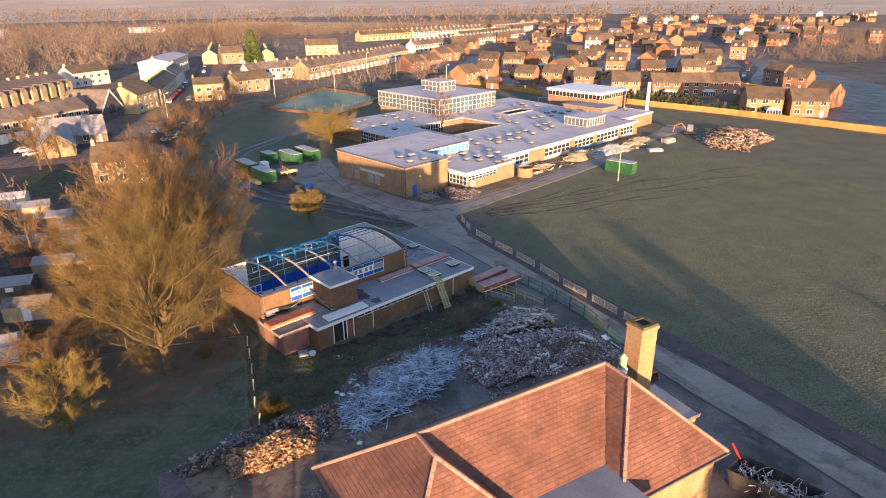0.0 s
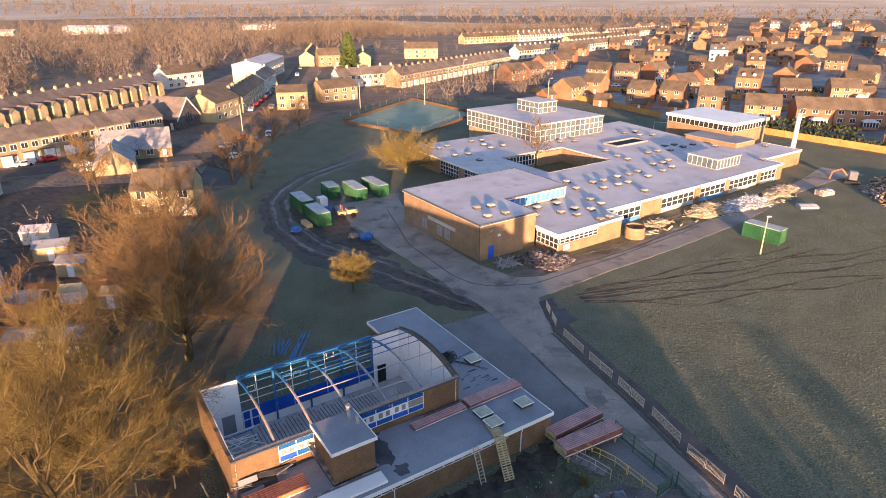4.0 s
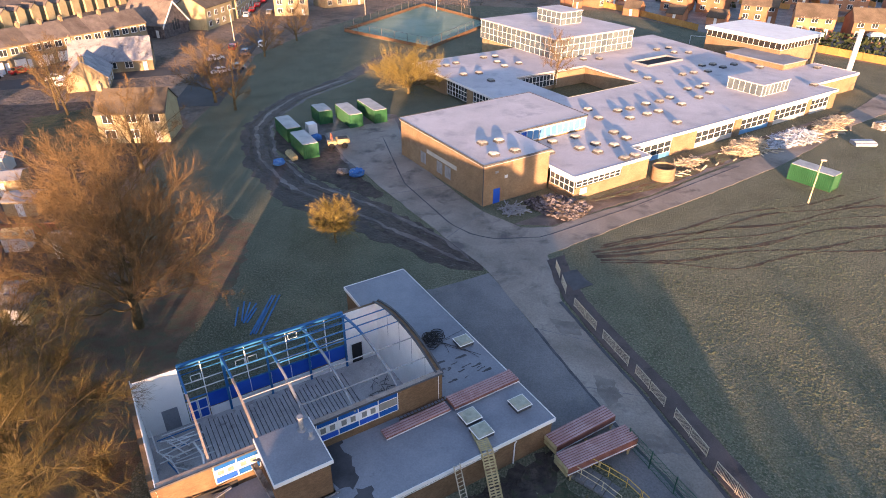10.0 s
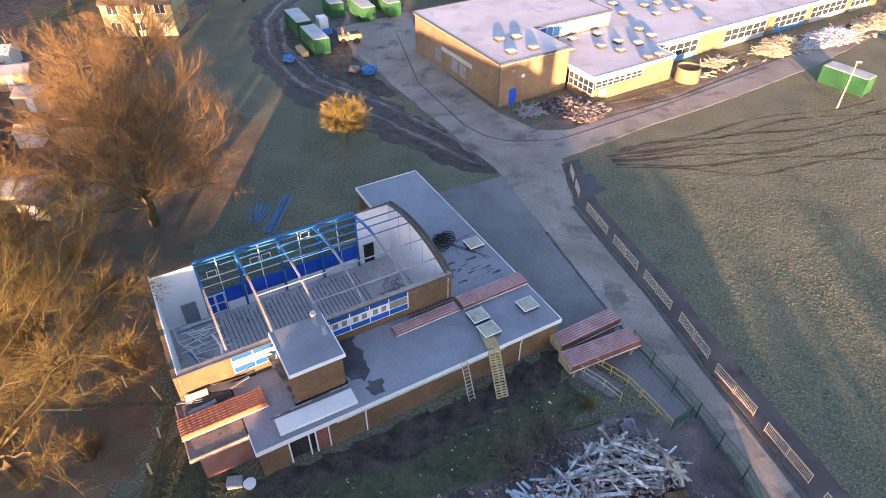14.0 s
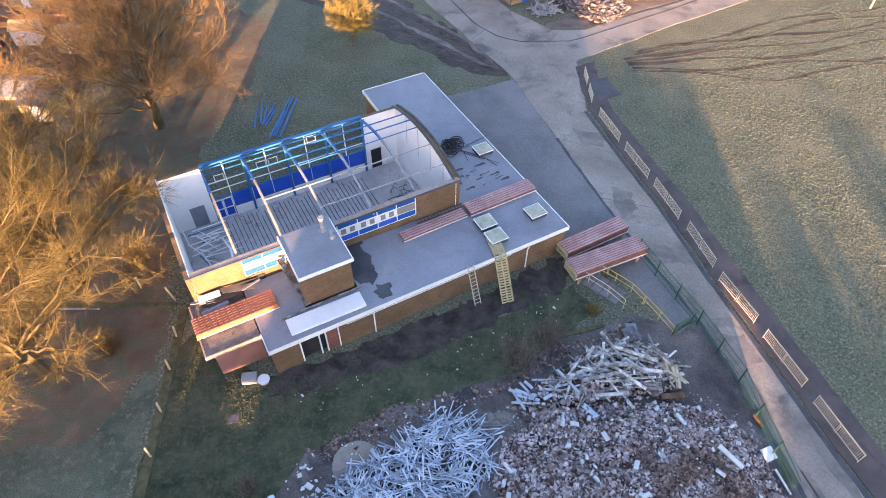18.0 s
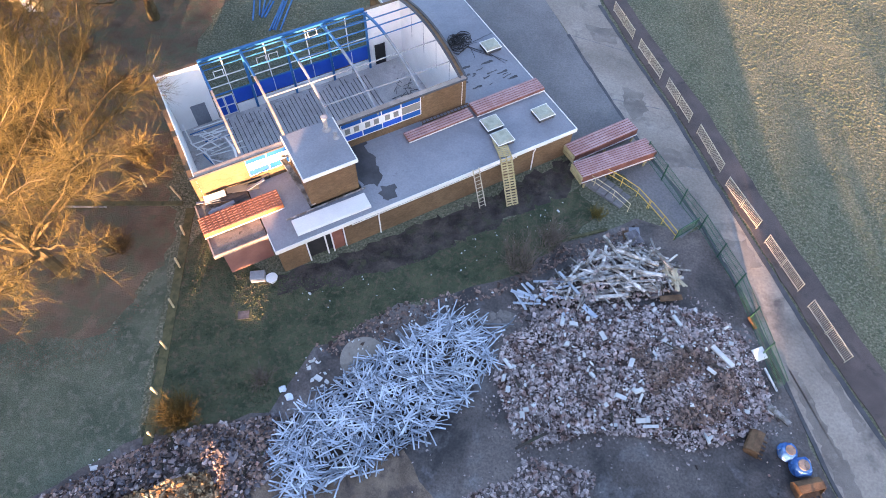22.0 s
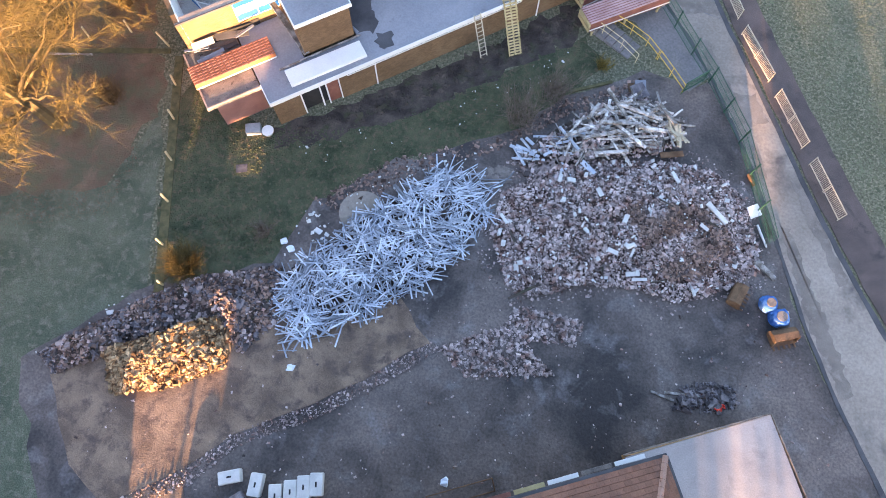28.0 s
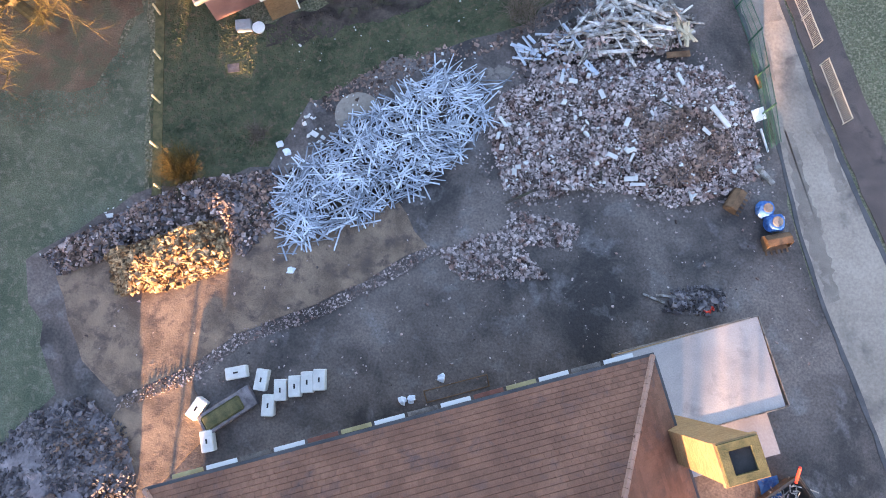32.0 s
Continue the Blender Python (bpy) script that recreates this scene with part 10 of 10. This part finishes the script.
# ---- unseen houses and trees added south of the flight to shade the near ground ----
for x, y, w in ((-20.2, 4, 14.4), (-35.0, 3.9, 14.6), (-50.4, 3.8, 15.6)):
    hall_house(frame_at(x, y, 0), w, 8.0, 3.6, 6.6, M["stone"], M["slate_roof"], "unseen stone bungalow added south of the lawn to shade it", 3, 1)
# unseen terrace row, added only to block the low sun
row_of("terrace_stone", -66.0, 20.0, 0, 8, 5.05)
# unseen crown, open below its rim so that some sun passes under
holly = thing("holly_tree", frame_at(-2.5, 4.0, 0), "unseen evergreen holly added to shade the ground by the porch", "tree")
rc = random.Random(12)
bm = bmesh.new()
for k in range(1900):
    a, q = rc.uniform(0, 6.28), math.sqrt(rc.random()) * 4.3
    box(bm, -0.4, 0.4, -0.3, 0.3, -0.2, 0.2, Matrix.Translation((q * math.cos(a), q * 0.7 * math.sin(a), (5.1 if q > 3.1 else 0.8) + rc.random() * (2.0 if q > 3.1 else 6.4))) @ Euler((rc.uniform(-1, 1), rc.uniform(-1, 1), a)).to_matrix().to_4x4())
tagged(part("crown", bm, M["hedge"], holly), kind="stuff")
bm = bmesh.new()
tube(bm, [(0, 0, -0.2), (0.1, 0, 6.5)], 0.3, 7, 0.12)
part("trunk", bm, M["bark"], holly)
# unseen crown set at the height that keeps sun off the porch wall
pine = thing("pine_tree", frame_at(-8.4, 8.0, 0), "unseen flat-topped pine added to shade the porch wall", "tree")
bm = bmesh.new()
for k in range(700):
    a, q = rc.uniform(0, 6.28), math.sqrt(rc.random()) * 2.1
    box(bm, -0.3, 0.3, -0.24, 0.24, -0.12, 0.12, Matrix.Translation((q * math.cos(a), q * 0.8 * math.sin(a), 4.9 + rc.random() * 1.9)) @ Euler((rc.uniform(-1, 1), rc.uniform(-1, 1), a)).to_matrix().to_4x4())
tagged(part("crown", bm, M["hedge"], pine), kind="stuff")
bm = bmesh.new()
tube(bm, [(0, 0, -0.2), (0.1, 0, 5.6)], 0.16, 7, 0.08)
part("trunk", bm, M["bark"], pine)
# out-of-view stands, their heights chosen for the shade they throw
forest("south_trees", [[(41, -32), (47, -42), (52, -24), (42, -12)]], 24, 41, "unseen dense bare trees added to shade the playing field", 7.6, 9.0, limbs=10, subs=5, lets=3, fine=0.9)
forest("south_trees", [[(34.6, -30), (40, -34), (41.4, -14), (35.4, -10)]], 64, 43, "unseen dense bare trees added to shade the driveway", 7.6, 9.2, limbs=10, subs=5, lets=3, fine=0.9)
forest("south_trees", [[(34.2, -24), (37.6, -26), (37.6, -14), (34.6, -13)]], 34, 45, "unseen dense bare trees added to shade the driveway", 7.6, 8.6, limbs=10, subs=5, lets=3, fine=0.9)
forest("south_trees", [[(17, -32), (23, -33), (24, -12), (18, -10)]], 50, 44, "unseen dense bare trees added south of the hall for shade", 8.0, 9.6, limbs=10, subs=5, lets=3, fine=0.9)
for k in range(12):
    tree(25.2 + 0.84 * k, -20.0 - 1.3 * (k % 2), "unseen clear-stemmed bare tree added to shade the driveway", 140 + k, "twig", height=11.5 - 0.04 * k, spread=1.15, trunk_r=0.10, first_branch=0.97, stem=0.94, limbs=22, subs=6, lets=5, twigs=5, fine=2.4)
tree(47.3, -8.0, "unseen tall bare tree added to shade the playing field", 131, "twig", height=9.6, spread=3.0, trunk_r=0.5, first_branch=0.2, limbs=24, subs=8, lets=7, twigs=5, fine=1.6)
forest("south_trees", [[(60, -50), (150, -80), (160, -50), (70, -30)]], 12, 42, "unseen bare trees added to streak the playing field with shade", 8, 10.5, limbs=10, subs=5, lets=3, fine=0.9)

# ---- roof tiles of the hall, laid in courses ----
TW, TG = 0.33, 0.30


def course_tiles(p0, p1, up, poly2, single=None):
    """Tile matrices over one slope: along the eaves from p0 to p1, up the slope, kept inside the outline."""
    p0, p1, up = Vector(p0), Vector(p1), Vector(up)
    ax = (p1 - p0).normalized()
    nrm = ax.cross(up).normalized()
    if nrm.z < 0:
        nrm = -nrm
    n = int((p1 - p0).length / TW) + 1
    rows = int(up.length / TG) + 1
    upd = up.normalized()
    out = []
    for j in range(rows):
        for i in range(int(min(p[0] for p in poly2) / TW) - 1, int(max(p[0] for p in poly2) / TW) + 2):
            s, h = (i + 0.5 * (j % 2)) * TW + TW / 2, j * TG + TG / 2
            if inside((s, h), poly2):
                c = p0 + ax * s + upd * h + nrm * (0.0 + 0.006 * noise.noise(Vector((s * 3, h * 3, 1))))
                m = Matrix((ax, upd, nrm)).transposed().to_4x4()
                m.translation = c
                out.append((m @ pose(0, 0, 0, -3.0, 0, 0), s, h))
    return out


def slope_outline(pts, p0, p1, up):
    p0, ax, upd = Vector(p0), (Vector(p1) - Vector(p0)).normalized(), Vector(up).normalized()
    return [((Vector(p) - p0).dot(ax), (Vector(p) - p0).dot(upd)) for p in pts]


tile_mesh = bpy.data.meshes.new("roof_tile")
tb = bevelled(boxes((-TW / 2 + 0.003, TW / 2 - 0.003, -TG / 2 + 0.012, TG / 2 - 0.012, -0.012, 0.018)), 0.006)
tb.to_mesh(tile_mesh), tb.free()
tile_mesh.materials.append(M["tile"])
RISE = TOP - EZ
SL = [(ne, nw, (0, RV, RISE), [nw, ne, re, rw]), (se, ne, (RU, 0, RISE), [ne, se, ra, re]), (sw, se, (0, 4.75, RISE), [se, sw, ra]), (vb, sw, (-RU, 0, RISE), [sw, vb, re, ra]), (wv, vb, (0, -RV - 0.0, RISE), [vb, wv, rw, re]),
      (we, wv, (RU, 0, RISE), [wv, we, rb, rw]), (ws, we, (0, 4.75, RISE), [we, ws, rb]), (nw, ws, (-RU, 0, RISE), [ws, nw, rw, rb])]
rest_v, rest_f, singles = [], [], 0
for k, (a, b, up, pts) in enumerate(SL):
    for m, s, h in course_tiles(a, b, up, slope_outline(pts, a, b, up)):
        if k == 0 and 1.6 + h * 0.8 < s < 9.5 and h < 4.2 and singles < 300:
            singles += 1
            o = new("roof_tile", tile_mesh)
            o.parent = tiled_roof
            o.matrix_basis = m
        else:
            c = UNIT * np.array([TW / 2 - 0.004, TG / 2 - 0.013, 0.016])
            c = c @ np.array(m.to_3x3()).T + np.array(m.translation)
            rest_f += [tuple(j + 8 * len(rest_v) for j in f) for f in BOX_FACES]
            rest_v.append(c)
tagged(part_np("roof_tiles", np.concatenate(rest_v), rest_f, M["tile"], tiled_roof), kind="stuff")
